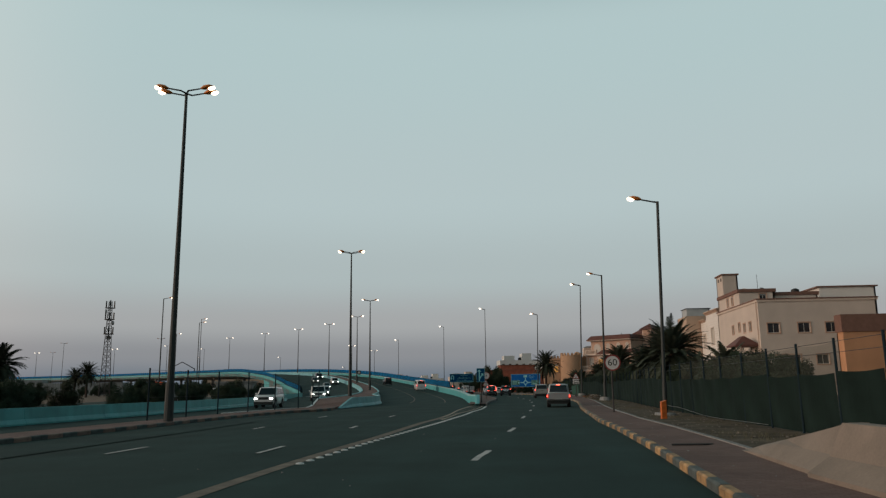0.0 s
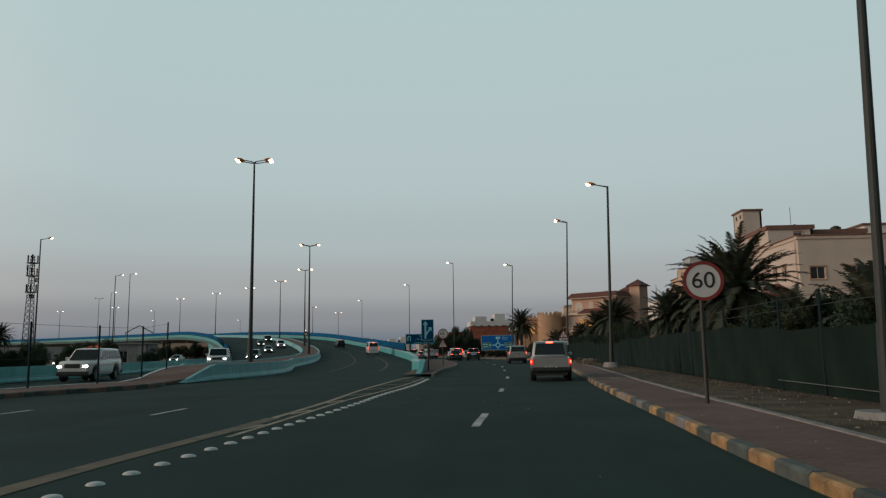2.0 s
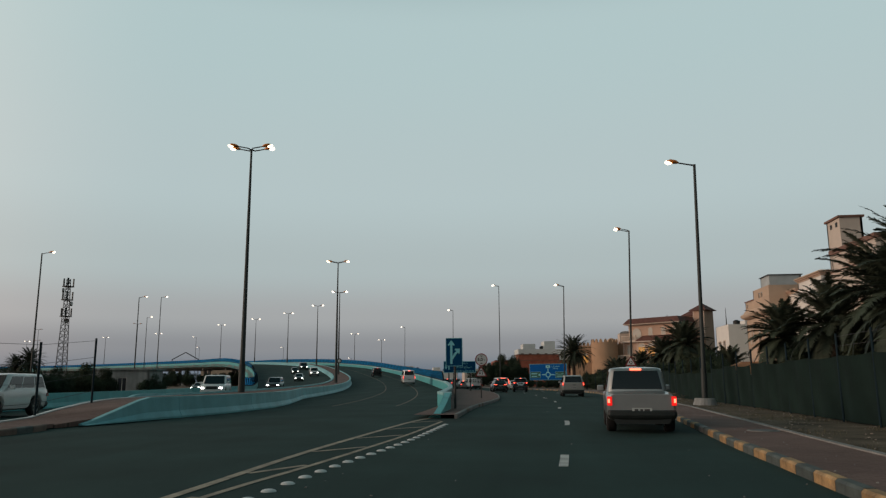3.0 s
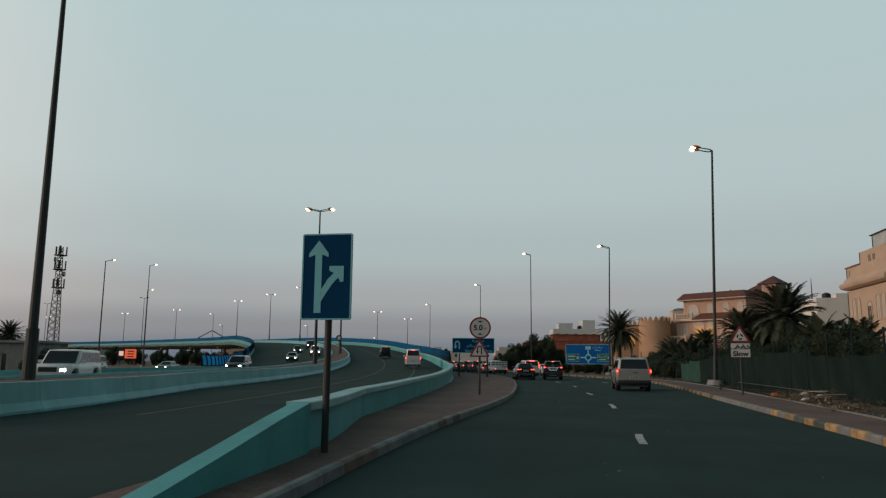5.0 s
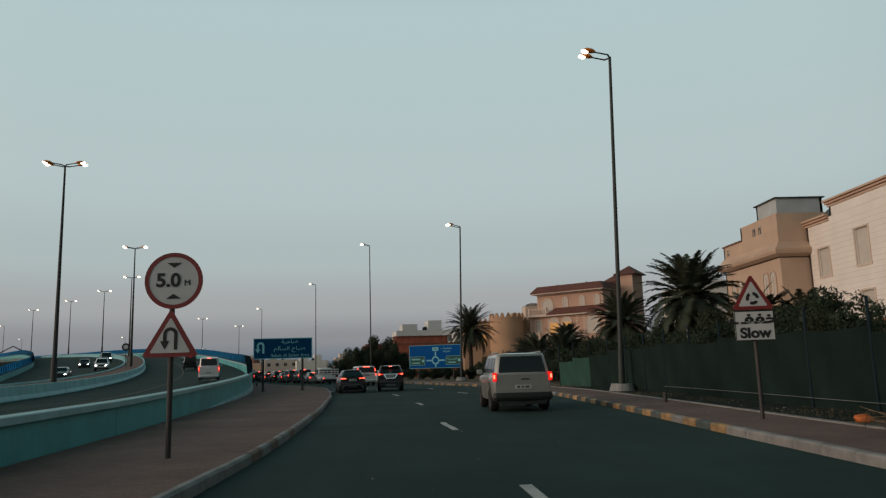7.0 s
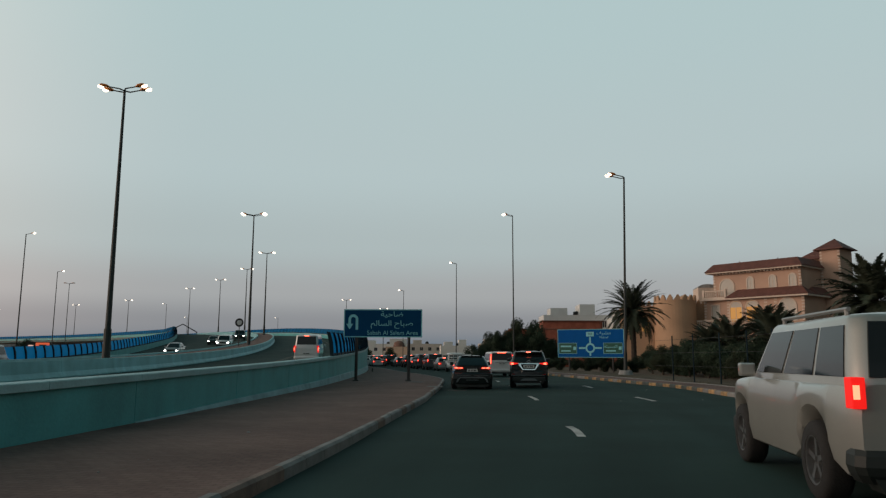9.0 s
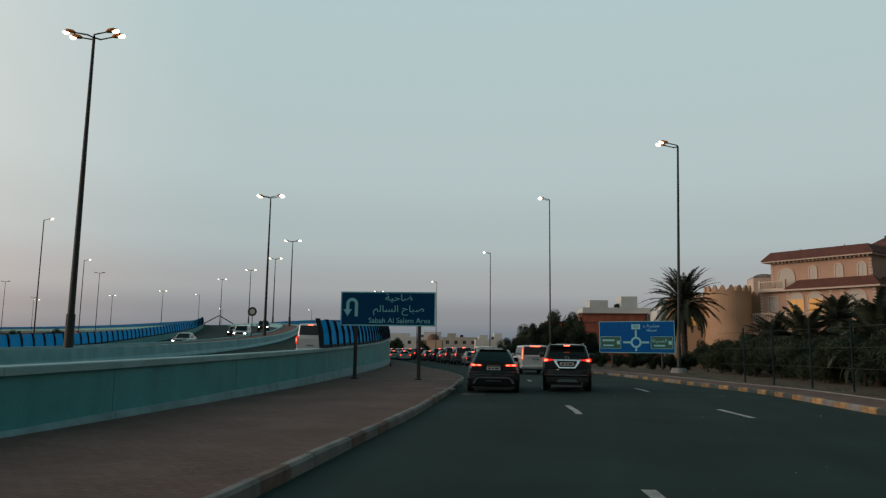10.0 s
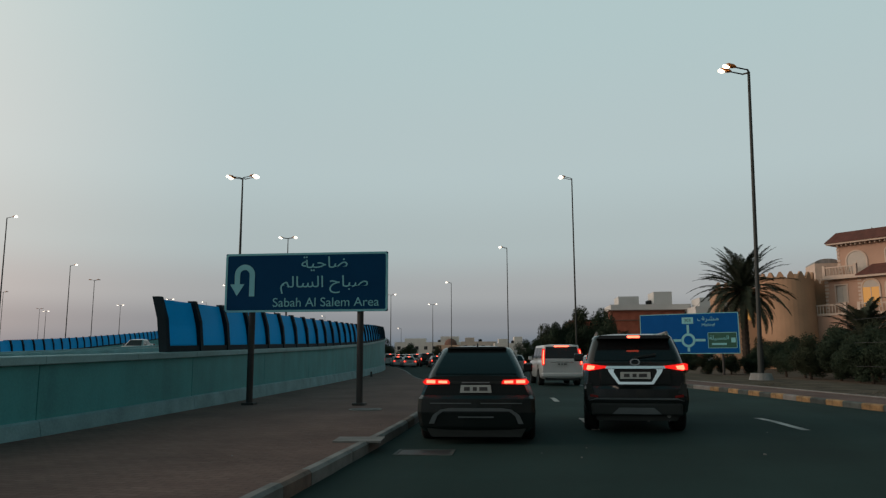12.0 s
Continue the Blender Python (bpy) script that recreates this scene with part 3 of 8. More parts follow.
d_sel = MEDIAN[:, 1] > 92
flyover = structure(new("flyover"), "concrete flyover ramp curving away on piers", "flyover")
part("deck", sweep(MEDIAN[d_sel] - np.array([0, 0, 0.02]), deck_profile, fall=bank), CONCRETE, flyover)
part("deck_surface", sweep(offset(MEDIAN, MED_R, 0, 0.012)[MEDIAN[:, 1] > 70], lambda p: [(-far_off(p[1]), 0), (-1.7, 0), (-1.4, 0)], closed=False, fall=bank), ASPHALT, flyover)
part("deck_surface", sweep(offset(MEDIAN, MED_R, 0, 0.012)[MEDIAN[:, 1] > 70], [(1.4, 0), (WALL_OFF - 0.1, 0)], closed=False), ASPHALT, flyover)
shelf_in, shelf_out = offset(MEDIAN, MED_R, WALL_OFF - 0.3), beside_ramp(0.2)
s_keep = (MEDIAN[:, 1] > 84) & (MEDIAN[:, 1] < 256)
bm = bmesh.new()
edges = [(bm.verts.new((p[0], p[1], p[2] + 0.018)), bm.verts.new((q[0], q[1], p[2] + 0.018))) for p, q in zip(shelf_in[s_keep], shelf_out[s_keep])]
for a, b in zip(edges, edges[1:]):
    bm.faces.new((a[0], b[0], b[1], a[1]))
part("deck_surface", bm, ASPHALT, flyover)
for ob in flyover.children:
    if ob.name.startswith("deck_surface"):
        flip_up(ob)
for i in range(0, len(MEDIAN), 11):
    if MEDIAN[i, 2] > 5.7:
        p, q = MEDIAN[i], MED_R[i]
        for o in (-6, 6.5):
            x, y = p[:2] + q * o
            part("pier", tube((x, y, -0.1), (x, y, p[2] - 1.3), 0.75, n=16), CONCRETE, flyover)
        a, b = p[:2] + q * -9, p[:2] + q * 10
        ang = math.atan2(q[1], q[0])
        part("pier_cap", box(-9.5, 9.5, -0.7, 0.7, p[2] - 2.2, p[2] - 1.3, 0.08, Matrix.Translation(((a[0] + b[0]) / 2, (a[1] + b[1]) / 2, 0)) @ Matrix.Rotation(ang, 4, "Z")), CONCRETE, flyover)

JERSEY = [(-0.28, 0.0), (0.28, 0.0), (0.28, 0.08), (0.15, 0.30), (0.10, 0.86), (-0.10, 0.86), (-0.15, 0.30), (-0.28, 0.08)]


def segments(line, r, profile, name, material, parent, step=2, gap=0.02):
    """A barrier in separate cast lengths."""
    for i in range(0, len(line) - 1, step):
        seg = line[i:i + step + 1].copy()
        if len(seg) < 2:
            continue
        d = seg[-1] - seg[-2]
        seg[-1] -= d / np.linalg.norm(d) * gap
        part(name, sweep(seg, profile, r=r[i:i + step + 1]), material, parent)


med_bar = structure(new("median_barrier"), "painted concrete barriers on both sides of the ramp median", "barrier")
m_sel = (MEDIAN[:, 1] > 74) & (MEDIAN[:, 1] < 345)
segments(offset(MEDIAN, MED_R, -1.45)[m_sel], MED_R[m_sel], JERSEY, "barrier_segment", MEDIAN_LIT, med_bar)
# the near barrier swings out towards the traffic round the brick island
far_part = offset(MEDIAN, MED_R, 1.45)[(MEDIAN[:, 1] > 96) & (MEDIAN[:, 1] < 345)]
NOSE = spline(np.vstack([[(-14.9, 61.2, 0), (-14.25, 66.8, 0), (-14.0, 71, 0), (-14.4, 78, 0), (-15.5, 84, 0), (-17.0, 90.5, 0)], far_part]), 3.0)
nose_r = rights(NOSE)
i_full = int(np.argmax(NOSE[:, 1] > 64.2))
segments(NOSE[i_full:], nose_r[i_full:], JERSEY, "barrier_segment", MEDIAN_LIT, med_bar)


def sloping_end(line, r):
    """The tapered first block of a barrier, rising from the ground."""
    bm = bmesh.new()
    rows = []
    for k, (p, q) in enumerate(zip(line, r)):
        f = min(1.0, max(0.06, k / (len(line) - 1) / 0.62))
        rows.append([bm.verts.new((p[0] + q[0] * u, p[1] + q[1] * u, w * f)) for u, w in JERSEY])
    for s, t in zip(rows, rows[1:]):
        for i in range(8):
            bm.faces.new((s[i], t[i], t[(i + 1) % 8], s[(i + 1) % 8]))
    bm.faces.new(rows[0])
    bm.faces.new(rows[-1][::-1])
    return flat(bm)


first = spline(NOSE[:i_full + 1], 0.6)
first[-1, :2] -= (first[-1, :2] - first[-2, :2]) * 0.04
part("barrier_end", sloping_end(first, rights(first)), MEDIAN_LIT, med_bar)
i0 = int(np.argmax(m_sel))
first = spline(offset(MEDIAN, MED_R, -1.45)[i0 - 2:i0 + 1], 0.6)
first[-1, :2] -= (first[-1, :2] - first[-2, :2]) * 0.04
part("barrier_end", sloping_end(first, rights(first)), MEDIAN_LIT, med_bar)
# brick island that rises between the barriers and fills the median
fill_y = np.concatenate([np.arange(60, 140, 2.0), np.arange(140, 345, 6.0)])
fill_r = at_y(NOSE[:, :2] + nose_r * -0.09, fill_y)
lft_line = offset(MEDIAN, MED_R, -1.36)
fill_l = at_y(np.vstack([[(-17.3, 60), (-17.3, 62), (-17.9, 65.5), (-18.8, 70)], lft_line[MEDIAN[:, 1] > 76][:, :2]]), fill_y)
base_z = np.interp(fill_y, MEDIAN[:, 1], MEDIAN[:, 2])
top_r = base_z + np.interp(fill_y, [60, 61.5, 64.5, 68], [0.13, 0.15, 0.66, 0.74])
top_l = base_z + np.interp(fill_y, [60, 61.5, 65, 69], [0.15, 0.2, 0.55, 0.74])
bm = bmesh.new()
rows = [[bm.verts.new((*p, b)), bm.verts.new((*p, u)), bm.verts.new((*q, v)), bm.verts.new((*q, b))] for p, q, u, v, b in zip(fill_l, fill_r, top_l, top_r, base_z + 0.02)]
for s, t in zip(rows, rows[1:]):
    for i in range(3):
        bm.faces.new((s[i], t[i], t[i + 1], s[i + 1]))
left_edge_line = np.column_stack([np.vstack([at_y([(-18.9, 46), (-17.8, 56), (-17.3, 60)], np.array([46, 50, 54, 57.0])), fill_l[fill_y < 80]]), np.r_[np.full(4, 0.15), top_l[fill_y < 80]]])
structure(part("island_edging", sweep(left_edge_line, [(-0.12, -0.2), (0.04, -0.2), (0.04, 0.035), (-0.12, 0.035)]), SIGN_WHITE), "pale kerb edging along the brick island", "edging")
structure(part("median_infill", flat(bm), PAVER), "raised median filled with red brick", "median")
# low brick island before the barrier
isl_y = np.array([-30, 10, 30, 42, 50, 54, 57, 60.0])
lft, rgt = at_y([(-19.2, -30), (-19.1, 30), (-18.9, 46), (-17.8, 56), (-17.3, 60)], isl_y), at_y([(-17.2, -30), (-17.0, 10), (-16.9, 30), (-16.8, 42), (-16.3, 50), (-14.9, 54), (-14.5, 57), (-15.02, 60)], isl_y)
bm = bmesh.new()
rows = [[bm.verts.new((*p, 0.0)), bm.verts.new((*p, 0.15)), bm.verts.new((*q, 0.13)), bm.verts.new((*q, 0.0))] for p, q in zip(lft, rgt)]
for s, t in zip(rows, rows[1:]):
    for i in range(3):
        bm.faces.new((s[i], t[i], t[i + 1], s[i + 1]))
bm.faces.new(rows[0])
bm.faces.new(rows[-1][::-1])
structure(part("median_island", flat(bm), PAVER), "low red brick island tapering up to the barrier", "median")
kerb_isl = structure(new("kerb_island"), "dark and pale kerb stones round the island", "kerb")
isl_edge = spline(np.column_stack([rgt + np.array([0.17, 0]), np.zeros(len(rgt))])[1:], 0.5)
lay_kerb(isl_edge, 0.9, STONES, lambda k: 1 if k % 2 else 3, kerb_isl, -1)

# wall between the pavement and the ramp, with a projecting cap
n_sel = (MEDIAN[:, 1] > 76.5) & (MEDIAN[:, 1] < 345)


def wall_profile(p):
    z = p[2]
    low = -z if z < 5.6 else -0.9
    return [(-0.14, low), (0.14, low), (0.14, 0.72), (-0.14, 0.72)]


CAP = [(-0.14, 0.722), (0.15, 0.722), (0.24, 0.742), (0.24, 0.855), (0.225, 0.87), (-0.14, 0.87)]


def plinth_profile(p):
    z = p[2]
    low = -z if z < 5.6 else -0.9
    h = float(np.interp(z, [0.12, 0.3, 0.5, 0.8, 2.0], [0.02, 0.24, 0.36, 0.50, 0.62]))
    return [(0.142, low), (0.27, low), (0.205, low + h), (0.142, low + h + 0.03)]


ramp_wall = structure(new("ramp_wall"), "painted concrete parapet wall beside the ramp, with a projecting cap", "wall")
segments(beside_ramp(0.15)[n_sel], MED_R[n_sel], wall_profile, "wall_segment", CONCRETE_BLUE, ramp_wall)
segments(beside_ramp(0.15)[n_sel], MED_R[n_sel], CAP, "wall_cap", CAP_SKYLIT, ramp_wall, 1, 0.012)
p_sel = n_sel & (MEDIAN[:, 2] < 4) & (MEDIAN[:, 2] > 0.12)
segments(beside_ramp(0.15)[p_sel], MED_R[p_sel], plinth_profile, "plinth", PLINTH, ramp_wall)
w0 = beside_ramp(0.15)[np.argmax(n_sel)]


def terminal():
    """The end block of the wall, sloping down to the paving, upright on the kerb side and battered on the other."""
    bm = bmesh.new()
    rows = []
    for x, y, h in ((-3.24, 66.7, 0.16), (-3.27, 68.0, 0.31), (-3.31, 69.5, 0.52), (-3.37, 71.0, 0.73), (-3.44, 72.3, 0.88)):
        pr = [(-0.50, 0), (0, 0), (0, h), (-0.28, h)]
        rows.append([bm.verts.new((x + u, y, v)) for u, v in pr])
    for s, t in zip(rows, rows[1:]):
        for i in range(4):
            bm.faces.new((s[i], t[i], t[(i + 1) % 4], s[(i + 1) % 4]))
    bm.faces.new(rows[0])
    bm.faces.new(rows[-1][::-1])
    return flat(bm)


def wall_bend():
    """The stretch of wall that swings from the end block to the line of the ramp."""
    line = spline([(-3.68, 72.31, 0.02), (-3.88, 74.4, 0.01), (w0[0], w0[1] - 0.03, w0[2])], 0.6)
    return sweep(line, [(-0.14, -0.1), (0.14, -0.1), (0.14, 0.72), (-0.14, 0.72)]), sweep(line, CAP)


for nm, bm, mt in zip(("wall_segment", "wall_cap"), wall_bend(), (CONCRETE_BLUE, CAP_SKYLIT)):
    part(nm, bm, mt, ramp_wall)
part("wall_end", terminal(), CONCRETE_BLUE, ramp_wall, "sloping concrete end block")
far_wall = structure(new("flyover_parapet"), "painted concrete parapet on the far side of the flyover", "wall")
f_sel = MEDIAN[:, 1] > 112
near_wall = spline(np.vstack([[(-24.8, -40, 0), (-25.2, 30, 0), (-25.6, 55, 0), (-27.0, 74, 0), (-30.3, 95, 0)], far_side()[int(np.argmax(f_sel))][None]]), 3.0)
segments(near_wall, rights(near_wall), JERSEY, "barrier_segment", CONCRETE_BLUE, far_wall)
segments(far_side()[f_sel], MED_R[f_sel], lambda p: [(-0.2, -p[2] if p[2] < 5.6 else -0.9), (0.14, 0), (0.14, 0.86), (-0.2, 0.86)], "wall_segment", CONCRETE_BLUE, far_wall, 3)
segments(offset(MEDIAN, MED_R, WALL_OFF - 0.15)[MEDIAN[:, 1] > 345], MED_R[MEDIAN[:, 1] > 345], lambda p: [(-0.14, -0.9), (0.2, -0.9), (0.2, 0.86), (-0.14, 0.86)], "wall_segment", CONCRETE_BLUE, far_wall, 3)


# blue screen panels on the parapets: leaning posts with a sheet between each pair
def screen(line, name, label, lean, height=1.28, pitch=2.2, limit=300):
    holder = structure(new(name), label, "screen")
    d = np.r_[0, np.cumsum(np.linalg.norm(np.diff(line[:, :2], axis=0), axis=1))]
    post_me = mesh_of("post", prism([(-0.04, 0), (0.14, 0), (0.14 + lean * 0.35, height * 0.6), (0.12 + lean, height), (-0.05 + lean, height), (-0.05 + lean * 0.35, height * 0.6)], -0.095, 0.095), BLUE_FRAME)
    rail_me = mesh_of("base_rail", box(-0.03, 0.10, 0.09, pitch - 0.09, 0.0, 0.15, 0.01), BLUE_FRAME)
    bm = bmesh.new()
    for y0, y1, sx in ((0.09, pitch - 0.09, 0.0),):
        prev = None
        for k in range(5):
            u = k / 4
            x = lean * u**1.7
            row = [bm.verts.new((x + e, yy, 0.13 + (height - 0.18) * u)) for e, yy in ((0.0, y0), (0.0, y1), (0.03, y1), (0.03, y0))]
            if prev:
                for i in range(4):
                    bm.faces.new((prev[i], prev[(i + 1) % 4], row[(i + 1) % 4], row[i]))
            prev = row
        bm.faces.new(prev)
    panel_me = mesh_of("panel", flat(bm), BLUE_PANEL)
    for k in range(min(limit, int(d[-1] / pitch))):
        s = k * pitch
        a = np.array([np.interp(s, d, line[:, j]) for j in range(3)])
        b = np.array([np.interp(s + pitch, d, line[:, j]) for j in range(3)])
        ang = math.atan2(-(b - a)[0], (b - a)[1])
        tilt = math.atan2(b[2] - a[2], np.hypot(*(b - a)[:2]))
        m = Matrix.Translation(a) @ Matrix.Rotation(ang, 4, "Z") @ Matrix.Rotation(tilt, 4, "X")
        for nm, me in (("post", post_me), ("base_rail", rail_me), ("panel", panel_me)):
            ob = new(nm, me)
            ob.parent, ob.matrix_basis = holder, m
    return holder


s_sel = (MEDIAN[:, 1] > 126) & (MEDIAN[:, 0] > -330)
s_line = spline(beside_ramp(0.1, 0.86)[s_sel], 0.5)
s_line = s_line[s_line[:, 1] > 134.6]
screen(s_line, "screen_near", "row of bright blue translucent panels between dark posts on the parapet", -0.2, 1.25, 2.0)
s2 = (MEDIAN[:, 1] > 140) & (MEDIAN[:, 0] > -330)
screen(far_side(0.86)[s2], "screen_far", "row of blue panels between posts on the far parapet", -0.2)


# ---- street lamps ----
def lamp_mesh_head():
    bm = bmesh.new()
    rows = []
    for y, w, h in ((0.0, 0.10, 0.06), (0.22, 0.22, 0.17), (0.60, 0.25, 0.18), (0.85, 0.12, 0.06)):
        rows.append([bm.verts.new((-y, u * w, v * h)) for u, v in ((-1, 0), (-0.8, 0.8), (0, 1), (0.8, 0.8), (1, 0), (0.6, -0.35), (-0.6, -0.35))])
    for s, t in zip(rows, rows[1:]):
        for i in range(7):
            bm.faces.new((s[i], t[i], t[(i + 1) % 7], s[(i + 1) % 7]))
    bm.faces.new(rows[0])
    bm.faces.new(rows[-1][::-1])
    return flat(bm)


def lens_bm(sx=0.44, sy=0.30, sz=0.26):
    bm = bmesh.new()
    bmesh.ops.create_uvsphere(bm, u_segments=14, v_segments=8, radius=1.0, matrix=Matrix.Translation((-0.70, 0, -0.06)) @ Matrix.Diagonal((sx, sy, sz, 1)))
    return bm


def street_lamp(x, y, z, height, sides, turn, lit=True, twin=True, footing=True, label="", base=0.20, lean=0.0):
    """A tapered pole with arms to one side or both, each with two heads."""
    ob = thing("street_lamp", label, "street lamp", Matrix.Translation((x, y, z)) @ Matrix.Rotation(radians(lean), 4, "Y") @ Matrix.Rotation(radians(turn), 4, "Z"), "street lamps along the roads")
    part("pole", add_tube(tube((0, 0, -0.1), (0, 0, height), base * 0.62, 0.075, 12), (0, 0, -0.12), (0, 0, 1.9), base * 0.8, base * 0.74, 12), STEEL_POLE, ob, smooth=False)
    if footing:
        bm = bmesh.new()
        bmesh.ops.create_cone(bm, cap_ends=True, segments=20, radius1=0.62, radius2=0.52, depth=0.36, matrix=Matrix.Translation((0, 0, 0.16)))
        part("footing", bm, CONCRETE, ob, "pale round concrete footing")
    heads = []
    for s in sides:
        for o in ((-0.33, 0.33) if twin else (0.0,)):
            a, b = Vector((0, 0.0, height - 0.05)), Vector((-s * 0.2, o, height - 0.02))
            c = Vector((-s * 0.85, o, height + 0.10))
            part("arm", add_tube(tube(a, b, 0.05, 0.05, 6), b, c, 0.045, 0.04, 6), STEEL_DARK, ob)
            heads.append((c, s))
    for c, s in heads:
        m = Matrix.Translation(c) @ Matrix.Diagonal((0.8, 0.8, 0.8, 1)) @ Matrix.Rotation(0 if s > 0 else math.pi, 4, "Z") @ Matrix.Rotation(radians(9), 4, "Y")
        h = new("head", HEAD_ME)
        h.parent, h.matrix_basis = ob, m
        le = new("lens", (LENS_SMALL if y < 180 else LENS_ON) if lit else LENS_OFF)
        le.parent, le.matrix_basis = h, Matrix()
    return ob


HEAD_ME = mesh_of("head", lamp_mesh_head(), HEAD_GLOW_ORANGE, True)
# lit lenses are oversized, the far ones most: their shape includes the glare
LENS_ON = mesh_of("lens", lens_bm(0.34, 0.25, 0.21), LAMP_GLOW, True)
LENS_SMALL = mesh_of("lens", lens_bm(0.25, 0.18, 0.15), LAMP_WARM, True)
LENS_OFF = mesh_of("lens", lens_bm(0.24, 0.14, 0.10), LAMP_OFF, True)
ONE = "tall dark steel street lamp with a lit head over the road"
TWO = "tall dark steel street lamp with lit heads on both sides"
street_lamp(7.42, 38.3, -0.12, 11.45, (1,), 0, base=0.155, twin=False, footing=True, label="slim dark street lamp, lit, beside an orange marker post", lean=1.6)
street_lamp(9.4, 78.3, 0.12, 13.15, (1,), 0, twin=False, label=ONE, lean=1.2)
street_lamp(10.72, 117.9, 0.12, 17.4, (1,), 0, label=ONE, lean=1.75)
street_lamp(5.62, 162.9, 0.12, 17.1, (1,), 15, label=ONE, lean=1.3)
street_lamp(-7.15, 213.2, 0.05, 23.8, (1,), 18, label=ONE)
street_lamp(-24.0, 267.5, 0.05, 23.3, (1,), 20, label=ONE)
street_lamp(-49.6, 327.2, 0.05, 22.6, (1,), 25, label=ONE)
for x, y, z, top in ((-17.35, 35.0, 0.12, 17.4), (-19.3, 86.2, 0.73, 17.95), (-27, 139.4, 1.2, 18.35), (-39.7, 188.6, 3.0, 20.05), (-60.3, 242.3, 5.9, 22.9), (-82, 281, 7.8, 24.5), (-108.5, 320, 9.1, 26.1), (-139.3, 358, 9.7, 27.1),
                     (-193, 403, 10.0, 26.6), (-240, 432, 10.0, 26.9), (-310, 462, 10.0, 27), (-380, 480, 10.0, 27), (-76.3, 353.4, -0.1, 21.9), (-73.2, 396.6, -0.1, 21.6)):
    street_lamp(x, y, z, top - z, (1, -1), 8, footing=False, label=TWO, base=0.3)
for x, y, h in ((-59.4, 120.3, 17.3), (-74.5, 170.5, 17.7), (-91.3, 210.8, 22.5), (-121.2, 259.2, 22)):
    street_lamp(x, y, -0.06, h, (-1,), 10, twin=False, label="tall street lamp with a lit head over the side road")
for x, y, h in ((-146.3, 464, 21.8), (-209, 486, 23.5), (-98.3, 437, 14.2), (-162.4, 382, 23.3)):
    street_lamp(x, y, -0.06, h, (1,), 25, footing=False, twin=False, label="far street lamp with a warm lit head")
for x, y, h in ((-145.2, 296.6, 23.1), (-262.6, 405.6, 24.1), (-208.5, 329.7, 24.1)):
    street_lamp(x, y, -0.06, h, (1, -1), 10, lit=False, label="tall street lamp with unlit heads on both sides")


# ---- road signs ----
def disc_bm(r, y, n=40, r_in=0.0, thick=0.006):
    bm = bmesh.new()
    if r_in:
        o = [[bm.verts.new((rr * math.sin(2 * math.pi * k / n), yy, rr * math.cos(2 * math.pi * k / n))) for k in range(n)] for rr, yy in ((r, y), (r, y + thick), (r_in, y + thick), (r_in, y))]
        for a in range(4):
            for k in range(n):
                bm.faces.new((o[a][k], o[a][(k + 1) % n], o[(a + 1) % 4][(k + 1) % n], o[(a + 1) % 4][k]))
    else:
        bmesh.ops.create_cone(bm, cap_ends=True, segments=n, radius1=r, radius2=r, depth=thick, matrix=Matrix.Translation((0, y + thick / 2, 0)) @ Matrix.Rotation(radians(90), 4, "X"))
    return flat(bm)


def shifted(bm, x, z):
    bmesh.ops.translate(bm, vec=(x, 0, z), verts=bm.verts)
    return bm


def triangle_pts(w, h, z0, inset=0.0):
    """An upright triangle with cut corners, its base at z0."""
    k = inset
    pts = [(-w / 2 + k * 1.9, z0 + k), (w / 2 - k * 1.9, z0 + k), (0, z0 + h - k * 2.1)]
    out = []
    for i in range(3):
        a, b, c = Vector(pts[i - 1]), Vector(pts[i]), Vector(pts[(i + 1) % 3])
        for f in (a, c):
            out.append(tuple(b + (f - b).normalized() * 0.05 * (1 if not inset else 0.5)))
    return out


def sign_post(parent, height, r=0.045, x=0.0):
    part("post", tube((x, 0.03, -0.05), (x, 0.03, height), r, n=12), STEEL_DARK, parent)


def speed_sign():
    ob = thing("speed_sign", "round white 60 speed sign with a red rim on a post", "road sign", pose(5.3, 41.7, 0.14, 0, 0, -6))
    sign_post(ob, 3.05)
    part("plate", shifted(disc_bm(0.45, -0.03, thick=0.02), 0.06, 2.75), SIGN_WHITE, ob)
    part("rim", shifted(disc_bm(0.452, -0.036, r_in=0.375), 0.06, 2.75), SIGN_RED, ob)
    lettering("60", 0.52, BLACK, ob, 0.06, -0.034, 2.75, "number", 1.04)


